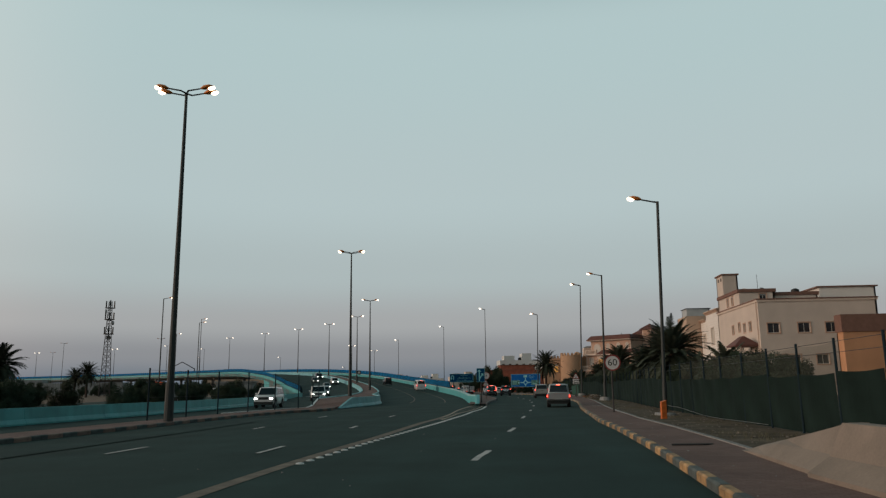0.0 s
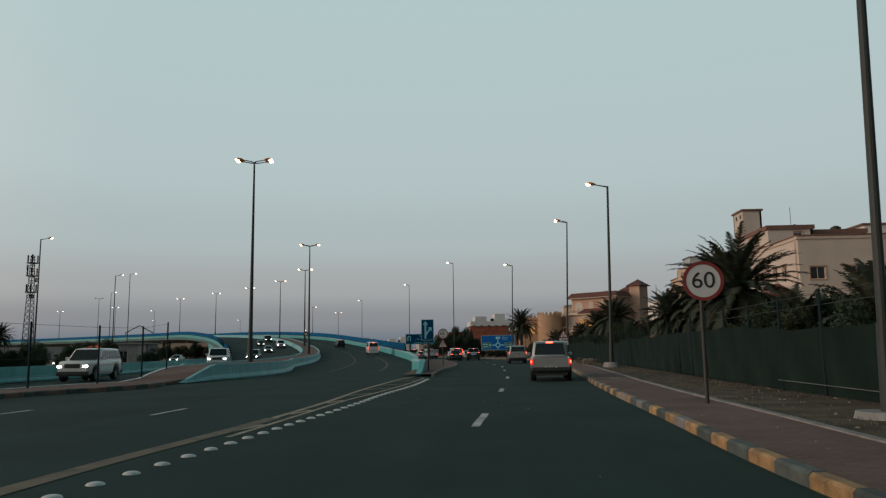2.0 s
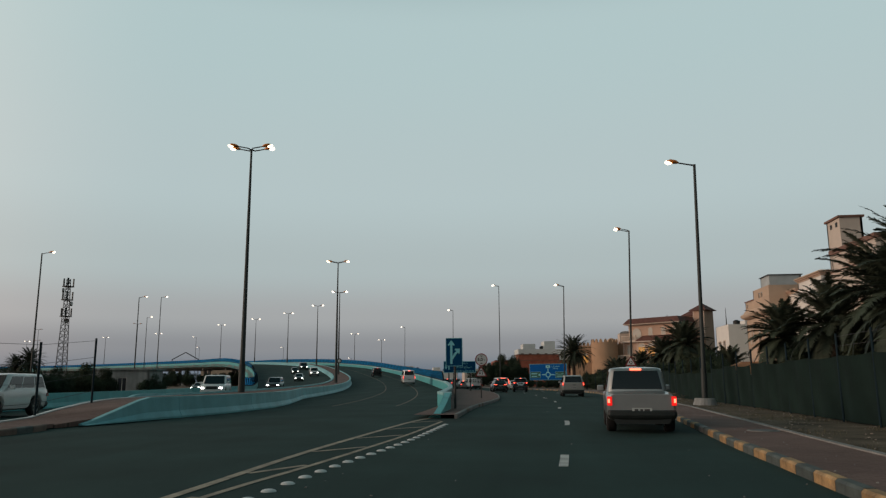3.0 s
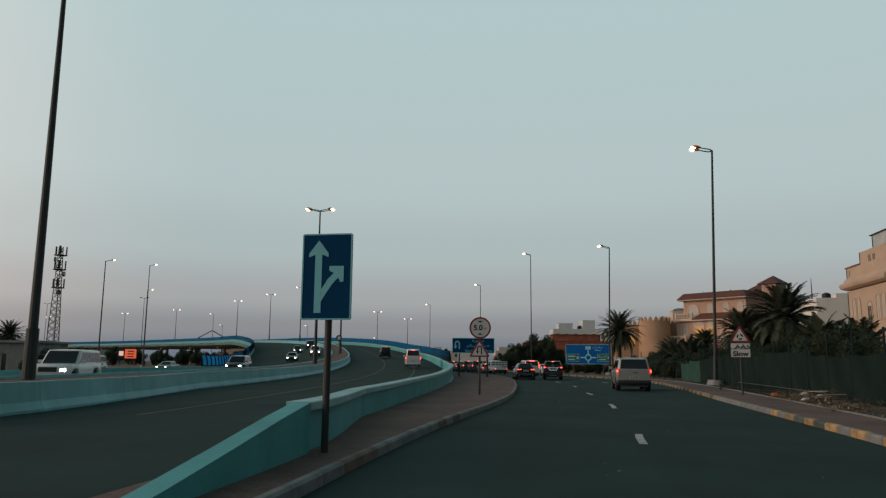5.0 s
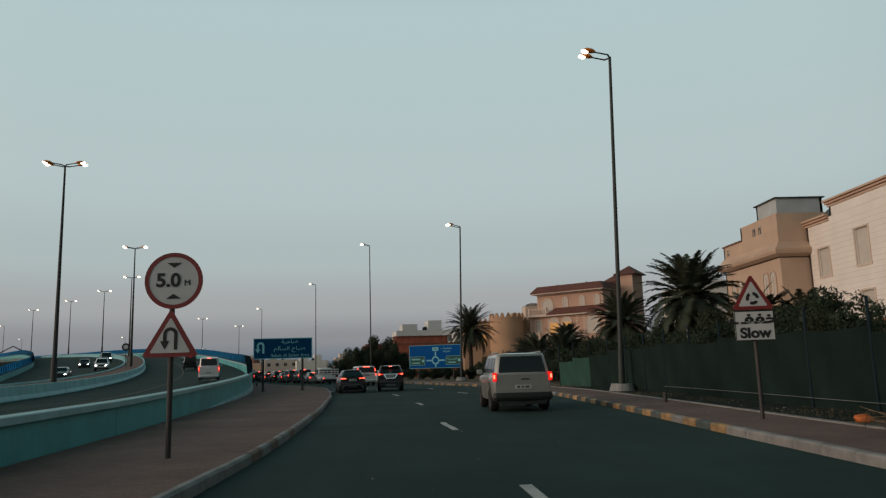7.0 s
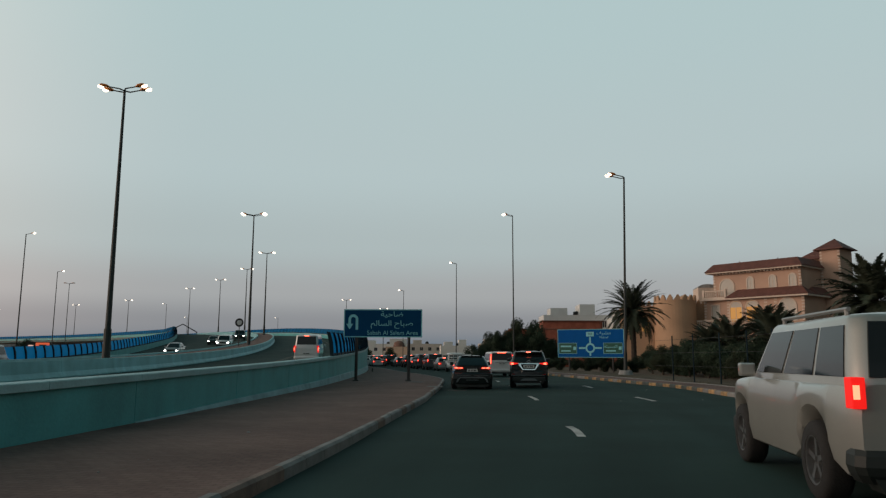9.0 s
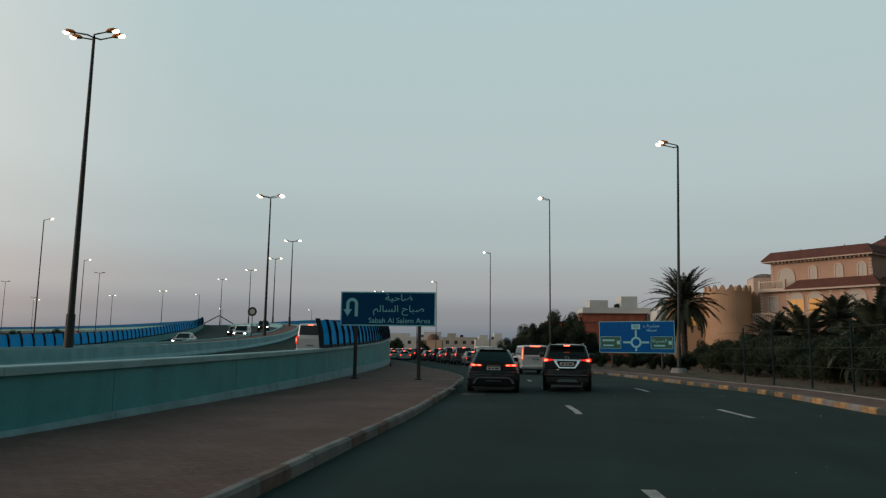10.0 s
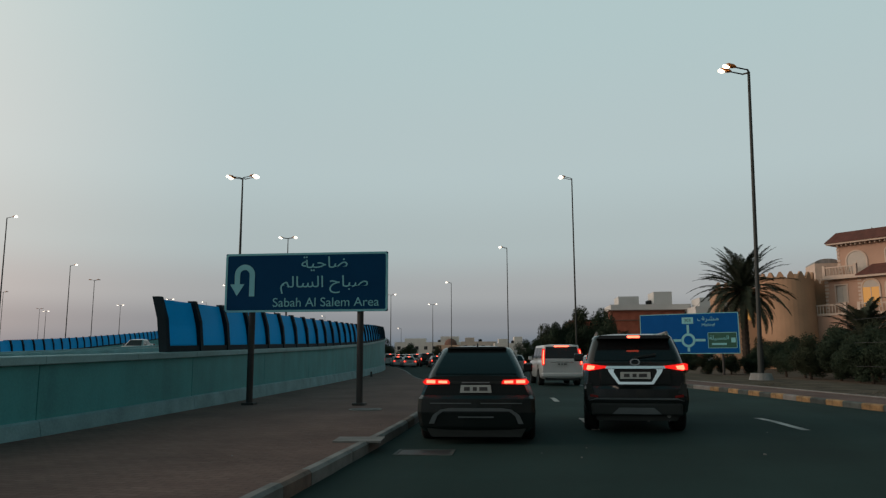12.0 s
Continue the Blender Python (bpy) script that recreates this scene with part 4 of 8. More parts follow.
def height_sign():
    ob = thing("height_sign", "round 5.0 height limit sign above a U-turn warning triangle", "road sign", pose(-3.47, 93.72, 0.14, 0, 0, 3))
    sign_post(ob, 3.2)
    part("plate", shifted(disc_bm(0.47, -0.03, thick=0.02), 0.03, 2.88), SIGN_WHITE, ob)
    part("rim", shifted(disc_bm(0.472, -0.036, r_in=0.40), 0.03, 2.88), SIGN_RED, ob)
    lettering("5.0", 0.31, BLACK, ob, -0.06, -0.034, 2.88, "number", 1.06, 0.010)
    lettering("M", 0.14, BLACK, ob, 0.25, -0.034, 2.84, "letter", 1.0)
    for s, nm in ((1, "arrowhead"), (-1, "arrowhead")):
        part(nm, prism([(0.03 - 0.12, 2.88 + s * 0.30), (0.03 + 0.12, 2.88 + s * 0.30), (0.03, 2.88 + s * 0.22)], -0.037, -0.031), BLACK, ob)
    part("triangle_rim", prism(triangle_pts(0.92, 0.80, 1.62), -0.03, -0.01), SIGN_RED, ob)
    part("triangle_face", prism(triangle_pts(0.92, 0.80, 1.62, 0.07), -0.036, -0.0305), SIGN_WHITE, ob)
    part("u_turn_arrow", u_arrow(0.0, 1.74, 0.34, 0.055), BLACK, ob)


def u_arrow(x, z, h, w, y=-0.042):
    """A bent arrow: up on the right, over, and down on the left with a head."""
    r = h * 0.26
    pts_o, pts_i = [], []
    for k in range(13):
        a = math.pi * k / 12
        pts_o.append((x + (r + w / 2) * math.cos(a), z + h - r + (r + w / 2) * math.sin(a)))
        pts_i.append((x + (r - w / 2) * math.cos(a), z + h - r + (r - w / 2) * math.sin(a)))
    low = z + h * 0.42
    outline = [(x + r - w / 2, z), (x + r + w / 2, z)] + pts_o + [(x - r - w / 2, low), (x - r - w * 1.35, low), (x - r, z + h * 0.02), (x - r + w * 1.35, low), (x - r + w / 2, low)] + pts_i[::-1]
    return prism(outline, y, y + 0.005)


def slow_sign():
    ob = thing("slow_sign", "roundabout warning triangle above a white plate reading Slow", "road sign", pose(8.15, 97.6, 0.12, 0, 0, -7))
    sign_post(ob, 2.9)
    part("plate", box(-0.43, 0.43, -0.03, -0.012, 1.74, 2.40, 0.0), SIGN_WHITE, ob)
    part("plate_rim", add_box(add_box(add_box(box(-0.43, 0.43, -0.034, -0.028, 1.74, 1.757), -0.43, 0.43, -0.034, -0.028, 2.383, 2.40), -0.43, -0.413, -0.034, -0.028, 1.757, 2.383), 0.413, 0.43, -0.034, -0.028, 1.757, 2.383), BLACK, ob)
    lettering("Slow", 0.31, BLACK, ob, 0, -0.034, 1.90, "word", 1.1, 0.012)
    lettering("\ufed2\ufed4\ufea7", 0.32, BLACK, ob, 0, -0.034, 2.22, "word", 1.5, 0.012)
    part("triangle_rim", prism(triangle_pts(0.92, 0.80, 2.43), -0.03, -0.01), SIGN_RED, ob)
    part("triangle_face", prism(triangle_pts(0.92, 0.80, 2.43, 0.075), -0.036, -0.0305), SIGN_WHITE, ob)
    for k in range(3):
        bm = bmesh.new()
        rows = []
        for j in range(7):
            a = radians(120 * k + 14 * j)
            rows.append([bm.verts.new((rr * math.cos(a), yy, 2.68 + rr * math.sin(a))) for rr, yy in ((0.075, -0.042), (0.145, -0.042), (0.145, -0.037), (0.075, -0.037))])
        for s, t in zip(rows, rows[1:]):
            for i in range(4):
                bm.faces.new((s[i], t[i], t[(i + 1) % 4], s[(i + 1) % 4]))
        bm.faces.new(rows[0])
        bm.faces.new(rows[-1])
        part("ring_arrow", flat(bm), BLACK, ob)


def rounded_rect(w, h, r, n=6):
    pts = []
    for cx, cz, a0 in ((w / 2 - r, h / 2 - r, 0), (-w / 2 + r, h / 2 - r, 90), (-w / 2 + r, -h / 2 + r, 180), (w / 2 - r, -h / 2 + r, 270)):
        for k in range(n + 1):
            a = radians(a0 + 90 * k / n)
            pts.append((cx + r * math.cos(a), cz + r * math.sin(a)))
    return pts


def frame_bm(w, h, r, t, y, thick=0.005):
    """A rounded border line."""
    bm = bmesh.new()
    o, i = rounded_rect(w, h, r), rounded_rect(w - 2 * t, h - 2 * t, max(0.01, r - t))
    rings = [[bm.verts.new((x, yy, z)) for x, z in pts] for pts, yy in ((o, y), (o, y + thick), (i, y + thick), (i, y))]
    k = len(o)
    for a in range(4):
        for j in range(k):
            bm.faces.new((rings[a][j], rings[a][(j + 1) % k], rings[(a + 1) % 4][(j + 1) % k], rings[(a + 1) % 4][j]))
    return flat(bm)


def moved(bm, x, z):
    bmesh.ops.translate(bm, vec=(x, 0, z), verts=bm.verts)
    return bm


def exit_sign():
    ob = thing("lane_sign", "tall blue lane sign with a straight and a branching white arrow", "road sign", pose(-3.28, 72.42, 0.14, 0, 0, 0))
    sign_post(ob, 3.25, 0.055, 0.03)
    part("plate", moved(prism(rounded_rect(0.80, 1.33, 0.03), -0.04, -0.015), 0, 2.64), SIGN_BLUE, ob)
    part("border", moved(frame_bm(0.80, 1.33, 0.03, 0.022, -0.046), 0, 2.64), SIGN_LINE, ob)
    part("arrow", prism([(-0.19, 2.08), (-0.08, 2.08), (-0.08, 2.98), (0.02, 2.94), (0.02, 3.0), (-0.135, 3.20), (-0.29, 3.0), (-0.29, 2.94), (-0.19, 2.98)], -0.046, -0.041), SIGN_LINE, ob)
    part("branch_arrow", prism([(-0.079, 2.44), (0.02, 2.60), (0.115, 2.69), (0.04, 2.73), (0.04, 2.80), (0.27, 2.80), (0.27, 2.56), (0.22, 2.55), (0.185, 2.62), (0.09, 2.52), (-0.079, 2.26)], -0.046, -0.041), SIGN_LINE, ob)


ARABIC_AREA = ("\ufe94\ufef4\ufea3\ufe8e\ufebf", "\ufee2\ufedf\ufe8e\ufeb4\ufedf\ufe8d \ufea1\ufe8e\ufe92\ufebb")


def area_sign():
    ob = thing("area_sign", "wide blue U-turn direction sign in Arabic and English on two posts", "road sign", pose(-9.45, 138.3, 0.15, 0, 0, 8))
    for x in (-1.47, 1.45):
        part("post", tube((x, 0.05, -0.1), (x, 0.05, 3.95), 0.085, n=14), STEEL_DARK, ob)
        part("base_plate", box(x - 0.16, x + 0.16, -0.11, 0.21, 0.0, 0.06, 0.01), STEEL_DARK, ob)
    part("plate", moved(prism(rounded_rect(4.38, 1.56, 0.03), -0.07, -0.03), 0, 3.18), SIGN_BLUE, ob)
    part("border", moved(frame_bm(4.38, 1.56, 0.10, 0.055, -0.078), 0, 3.18), SIGN_LINE, ob)
    part("u_turn_arrow", moved(u_arrow(0, 0, 0.78, 0.145, -0.078), -1.66, 2.82), SIGN_LINE, ob)
    lettering("Sabah Al Salem Area", 0.335, SIGN_LINE, ob, 0.54, -0.078, 2.64, "lettering", 1.02)
    lettering(ARABIC_AREA[0], 0.42, SIGN_LINE, ob, 0.5, -0.078, 3.68, "lettering", 1.15)
    lettering(ARABIC_AREA[1], 0.42, SIGN_LINE, ob, 0.5, -0.078, 3.17, "lettering", 1.15)


def direction_sign():
    ob = thing("direction_sign", "large blue roundabout direction sign with green panels on two posts", "road sign", pose(3.3, 178.7, 0.1, 0, 0, -20))
    for x in (-2.4, 2.4):
        part("post", tube((x, 0.08, -0.1), (x, 0.08, 4.3), 0.09, n=12), STEEL_DARK, ob)
    part("plate", moved(prism(rounded_rect(7.3, 3.0, 0.04), -0.06, -0.02), 0, 2.95), SIGN_BRIGHT, ob)
    part("border", moved(frame_bm(7.3, 3.0, 0.08, 0.05, -0.068), 0, 2.95), SIGN_LINE, ob)
    part("ring", moved(disc_bm(0.52, -0.068, r_in=0.34), 0, 2.45), SIGN_LINE, ob)
    part("route_line", box(-0.09, 0.09, -0.068, -0.062, 2.98, 3.60), SIGN_LINE, ob)
    part("route_line", box(-0.09, 0.09, -0.068, -0.062, 1.62, 1.92), SIGN_LINE, ob)
    for s in (-1, 1):
        part("route_line", box(min(s * 0.53, s * 1.25), max(s * 0.53, s * 1.25), -0.068, -0.062, 2.36, 2.54), SIGN_LINE, ob)
    for x, w in ((-2.5, 2.05), (2.45, 2.05)):
        part("green_panel", box(x - w / 2, x + w / 2, -0.068, -0.062, 1.85, 3.0), SIGN_GREEN, ob)
        part("panel_border", moved(frame_bm(w, 1.15, 0.05, 0.035, -0.074), x, 2.425), SIGN_LINE, ob)
        part("writing", box(x - 0.75, x + 0.3, -0.074, -0.0685, 2.08, 2.22), SIGN_LINE, ob)
        if x > 0:
            lettering("\ufe94\ufee0\ufef4\ufeb4\ufee4\ufedf\ufe8d", 0.42, SIGN_LINE, ob, x - 0.22, -0.074, 2.6, "word", 1.1)
        else:
            part("writing", box(x - 0.8, x + 0.4, -0.074, -0.0685, 2.55, 2.72), SIGN_LINE, ob)
        part("number_plate", box(x + 0.62, x + 0.92, -0.074, -0.0685, 2.25, 2.6), SIGN_LINE, ob)
    part("number_plate", box(-0.42, 0.42, -0.074, -0.0685, 3.68, 4.16), SIGN_LINE, ob)
    lettering("303", 0.34, BLACK, ob, 0, -0.079, 3.92, "number", 1.0)
    lettering("\ufed1\ufeae\ufeb8\ufee3", 0.46, SIGN_LINE, ob, 1.5, -0.068, 4.02, "word", 1.25)
    lettering("Mishref", 0.32, SIGN_LINE, ob, 1.5, -0.068, 3.56, "word", 1.0)


speed_sign()
height_sign()
slow_sign()
exit_sign()
area_sign()
direction_sign()


def round_median_sign():
    ob = thing("round_sign", "small round sign on a thin post on the ramp median", "road sign", pose(-37.5, 180.8, 2.75, 0, 0, 10))
    sign_post(ob, 3.0)
    part("plate", shifted(disc_bm(0.5, -0.03, thick=0.02), 0, 2.75), SIGN_WHITE, ob)
    part("rim", shifted(disc_bm(0.505, -0.036, r_in=0.30), 0, 2.75), BLACK, ob)


round_median_sign()


def marker_post():
    ob = part("marker_post", box(-0.12, 0.12, -0.09, 0.09, -0.05, 0.78, 0.012), ORANGE)
    bm = bmesh.new()
    bm.from_mesh(ob.data)
    for v in bm.verts:
        if v.co.z > 0.7:
            v.co.z += 0.10 * (v.co.x / 0.14) * 0.5
    bm.to_mesh(ob.data)
    bm.free()
    ob.matrix_basis = pose(6.55, 34.3, 0.12, 2, 0, 10)
    tagged(ob, "weathered orange utility marker post in the dirt", "marker post")


marker_post()


# ---- houses ----
def facade(w, h, holes, depth=0.22):
    """A wall skin in x, z with openings that go in by depth; it faces -y."""
    bm = bmesh.new()
    xs = sorted({0.0, w, *(v for o in holes for v in o[:2])})
    zs = sorted({0.0, h, *(v for o in holes for v in o[2:])})

    def quad(*pts):
        bm.faces.new([bm.verts.new(p) for p in pts])

    for x0, x1 in zip(xs, xs[1:]):
        for z0, z1 in zip(zs, zs[1:]):
            if not any(a <= x0 and x1 <= b and c <= z0 and z1 <= d for a, b, c, d in holes):
                quad((x0, 0, z0), (x1, 0, z0), (x1, 0, z1), (x0, 0, z1))
    for a, b, c, d in holes:
        quad((a, 0, c), (a, depth, c), (b, depth, c), (b, 0, c))
        quad((a, 0, d), (b, 0, d), (b, depth, d), (a, depth, d))
        quad((a, 0, c), (a, 0, d), (a, depth, d), (a, depth, c))
        quad((b, 0, c), (b, depth, c), (b, depth, d), (b, 0, d))
    bmesh.ops.remove_doubles(bm, verts=bm.verts, dist=0.001)
    return bm


LEFT = Matrix.Rotation(radians(-90), 4, "Z")


def put(ob, m):
    ob.matrix_basis = m
    return ob


def window(parent, m, a, b, c, d, pane=None, trim=None, depth=0.2, blind=False):
    """A framed window in the opening a..b, c..d of a wall laid at m."""
    w = new("window")
    w.parent, w.matrix_basis = parent, m
    part("pane", box(a + 0.05, b - 0.05, depth - 0.03, depth + 0.02, c + 0.05, d - 0.05), pane or GLASS_DARK, w)
    t = 0.07
    fr = box(a, b, depth - 0.08, depth - 0.02, c, c + t)
    add_box(fr, a, b, depth - 0.08, depth - 0.02, d - t, d)
    add_box(fr, a, a + t, depth - 0.08, depth - 0.02, c + t, d - t)
    add_box(fr, b - t, b, depth - 0.08, depth - 0.02, c + t, d - t)
    if not blind:
        add_box(fr, (a + b) / 2 - 0.03, (a + b) / 2 + 0.03, depth - 0.075, depth - 0.025, c + t, d - t)
    part("frame", fr, SHUTTER, w)
    if trim:
        e = 0.14
        tr = box(a - e, b + e, -0.06, 0.02, c - e, c - 0.002)
        add_box(tr, a - e, b + e, -0.06, 0.02, d + 0.002, d + e)
        add_box(tr, a - e, a - 0.002, -0.06, 0.02, c, d)
        add_box(tr, b + 0.002, b + e, -0.06, 0.02, c, d)
        part("surround", tr, trim, w)
    return w


def arch_outline(w, h, e=0.0, n=10):
    r = w / 2 + e
    return [(-r, -e), (r, -e)] + [(r * math.cos(math.pi * k / n), h - w / 2 + r * math.sin(math.pi * k / n)) for k in range(n + 1)]


def arch_window(parent, m, x, z, w, h, pane, trim):
    """A round-headed window with a raised surround."""
    ob = new("arched_window")
    ob.parent, ob.matrix_basis = parent, m @ Matrix.Translation((x, 0, z))
    o, i = arch_outline(w, h, 0.16), arch_outline(w, h)
    bm = bmesh.new()
    rings = [[bm.verts.new((a, y, b)) for a, b in pts] for pts, y in ((o, -0.10), (o, 0.02), (i, 0.02), (i, -0.10))]
    k = len(o)
    for a in range(4):
        for j in range(k):
            bm.faces.new((rings[a][j], rings[a][(j + 1) % k], rings[(a + 1) % 4][(j + 1) % k], rings[(a + 1) % 4][j]))
    part("surround", flat(bm), trim, ob)
    part("pane", prism(i, -0.03, -0.004), pane, ob)
    part("blind", prism(arch_outline(w * 0.96, w * 0.48), -0.045, -0.032), SHUTTER, ob).location = (0, 0, h - w * 0.5)
    part("mullion", box(-0.04, 0.04, -0.06, -0.032, 0, h - w * 0.5), trim, ob)
    return ob


def shell(parent, w, d, h, material, front=(), left=(), z0=0.0, x0=0.0, y0=0.0, pane=None, trim=None, roof=True, blind=False):
    """Four walls and a flat roof; openings in the front and the left wall."""
    base = Matrix.Translation((x0, y0, z0))
    lm = base @ Matrix.Translation((0, d, 0)) @ LEFT
    put(part("wall", facade(w, h, list(front)), material, parent), base)
    put(part("wall", facade(d, h, list(left)), material, parent), lm)
    put(part("wall", box(w - 0.25, w, 0, d, 0, h), material, parent), base)
    put(part("wall", box(0, w - 0.25, d - 0.25, d, 0, h), material, parent), base)
    if roof:
        put(part("roof", box(0.02, w - 0.25, 0.02, d - 0.25, h - 0.75, h - 0.5), CONCRETE, parent), base)
    for o in front:
        window(parent, base, *o, pane=pane, trim=trim, blind=blind)
    for o in left:
        window(parent, lm, *o, pane=pane, trim=trim, blind=blind)


def cornice(parent, w, d, z, out, h, material, x0=0.0, y0=0.0, name="cornice"):
    bm = box(x0 - out, x0 + w + out, y0 - out, y0 + 0.12, z, z + h)
    add_box(bm, x0 - out, x0 + 0.12, y0 + 0.12, y0 + d + out, z, z + h)
    add_box(bm, x0 + 0.12, x0 + w + out, y0 + d - 0.12, y0 + d + out, z, z + h)
    add_box(bm, x0 + w - 0.12, x0 + w + out, y0 + 0.12, y0 + d - 0.12, z, z + h)
    return part(name, bm, material, parent)


def hip_roof(parent, x0, x1, y0, y1, z, rise, inset, material, name="roof", thick=0.22):
    """A hipped roof with an overhanging eave."""
    bm = bmesh.new()
    lo = [bm.verts.new(p) for p in ((x0, y0, z), (x1, y0, z), (x1, y1, z), (x0, y1, z))]
    mid = [bm.verts.new((v.co.x, v.co.y, z + thick)) for v in lo]
    ix, iy = min(inset, (x1 - x0) / 2 - 0.01), min(inset, (y1 - y0) / 2 - 0.01)
    hi = [bm.verts.new(p) for p in ((x0 + ix, y0 + iy, z + rise), (x1 - ix, y0 + iy, z + rise), (x1 - ix, y1 - iy, z + rise), (x0 + ix, y1 - iy, z + rise))]
    for a, b in ((lo, mid), (mid, hi)):
        for i in range(4):
            bm.faces.new((a[i], a[(i + 1) % 4], b[(i + 1) % 4], b[i]))
    bm.faces.new(lo[::-1])
    bm.faces.new(hi)
    return part(name, flat(bm), material, parent)


def dish(parent, x, y, z, r=0.8, turn=0.0):
    bm = bmesh.new()
    bmesh.ops.create_uvsphere(bm, u_segments=16, v_segments=8, radius=r)
    bmesh.ops.delete(bm, geom=[v for v in bm.verts if v.co.z > -r * 0.55], context="VERTS")
    bmesh.ops.translate(bm, vec=(0, 0, r * 0.9), verts=bm.verts)
    add_tube(bm, (0, 0, -0.6), (0, 0, 0.1), 0.05, 0.05, 8)
    ob = part("satellite_dish", bm, STEEL, parent)
    ob.matrix_basis = Matrix.Translation((x, y, z + 0.6)) @ Matrix.Rotation(radians(turn), 4, "Z") @ Matrix.Rotation(radians(50), 4, "X")


def tank(parent, x, y, z, r=0.6, h=1.1):
    part("water_tank", add_tube(tube((x, y, z), (x, y, z + h), r, r, 18), (x, y, z + h), (x, y, z + h + 0.2), r, 0.2, 18), BLACK, parent)


def cream_house():
    ob = thing("house", "cream rendered three-storey house with a stair tower and red porch roof", "house", pose(34.5, 105.5, -0.1))
    front = [(1.1, 2.7, 8.65, 10.0), (5.2, 6.8, 8.65, 10.0), (8.9, 10.5, 8.65, 10.0), (12.2, 13.6, 8.65, 10.0), (2.0, 5.2, 3.0, 5.6), (7.3, 8.9, 4.3, 5.6), (11.0, 12.6, 4.3, 5.6)]
    left = [(7.4, 8.3, 9.3, 10.6), (10.6, 11.5, 9.5, 10.8), (15.6, 16.6, 9.2, 10.5), (13.0, 13.9, 9.2, 10.5), (9.0, 10.2, 4.2, 5.9)]
    shell(ob, 16.0, 20, 13.4, STUCCO_CREAM, front, left, trim=STUCCO_PINK)
    cornice(ob, 16.0, 20, 13.0, 0.14, 0.3, TRIM_CREAM)
    cornice(ob, 16.0, 20, 13.302, 0.2, 0.16, ROOF_BROWN)
    # set-back upper storey in two heights
    shell(ob, 5.2, 11.0, 2.2, STUCCO_CREAM, [(3, 4, 0.7, 1.7)], [(4.6, 5.5, 0.4, 1.7), (7.2, 8.0, 0.4, 1.7)], z0=13.4, y0=8.0, x0=0.02, trim=STUCCO_PINK)
    cornice(ob, 5.2, 11.0, 15.35, 0.22, 0.5, ROOF_BROWN, 0.02, 8.0)
    shell(ob, 6.4, 10.0, 1.9, STUCCO_CREAM, z0=13.4, y0=9.0, x0=5.45, trim=STUCCO_PINK)
    cornice(ob, 6.4, 10.0, 14.9, 0.2, 0.5, ROOF_BROWN, 5.45, 9.0)
    shell(ob, 2.4, 3.6, 19.2, STUCCO_CREAM, z0=0.0, x0=0.15, y0=16.3, roof=False)
    part("tower_cap", box(-0.05, 2.75, 16.1, 20.1, 19.2, 19.45, 0.04), ROOF_BROWN, ob)
    for y in (16.9, 18.4):
        part("vent", box(0.11, 0.16, y, y + 0.5, 18.3, 18.8), BLACK, ob)
    shell(ob, 8.4, 6, 3.0, STUCCO_WHITE, z0=13.4, x0=13.6, y0=12.5)
    part("roof_cap", box(13.2, 22.3, 12.2, 18.8, 16.4, 16.6), ROOF_BROWN, ob)
    part("porch", box(-2.6, -0.02, 1.2, 4.4, 0, 5.6), STUCCO_PINK, ob)
    hip_roof(ob, -3.3, 0.0, 0.6, 5.0, 6.9, 1.5, 1.5, ROOF_RED, "porch_roof")
    for y in (1.3, 4.2):
        part("porch_column", tube((-2.4, y, 5.5), (-2.4, y, 7.0), 0.18, n=12), TRIM_CREAM, ob)
    part("drain_pipe", tube((-0.08, 0.6, 0), (-0.08, 0.6, 13.2), 0.09, n=8), TRIM_CREAM, ob)
    for x, y, r in ((1.5, 10.4, 0.9), (2.8, 11.5, 0.75), (4.2, 9.8, 0.9)):
        dish(ob, x, y, 15.1, r, -60 + 20 * x)
    tank(ob, 9.6, 11.5, 14.9)
    part("aerial", tube((3.2, 9, 15.0), (3.2, 9, 18.2), 0.03, n=6), STEEL_DARK, ob)


def orange_annex():
    ob = thing("annex", "low orange rendered building with a red-brown upper band", "building", pose(40.7, 94.2, -0.1))
    shell(ob, 24, 1.8, 10.0, STUCCO_ORANGE, [(6.2, 8.2, 4.6, 7.2), (11.0, 13, 4.6, 7.2)], (), trim=TRIM_CREAM)
    part("band", box(-0.15, 24.15, -0.15, 0.0 - 0.004, 7.9, 10.05), ROOF_BROWN, ob)
    part("band", box(-0.15, -0.004, -0.004, 1.8, 7.9, 10.05), ROOF_BROWN, ob)


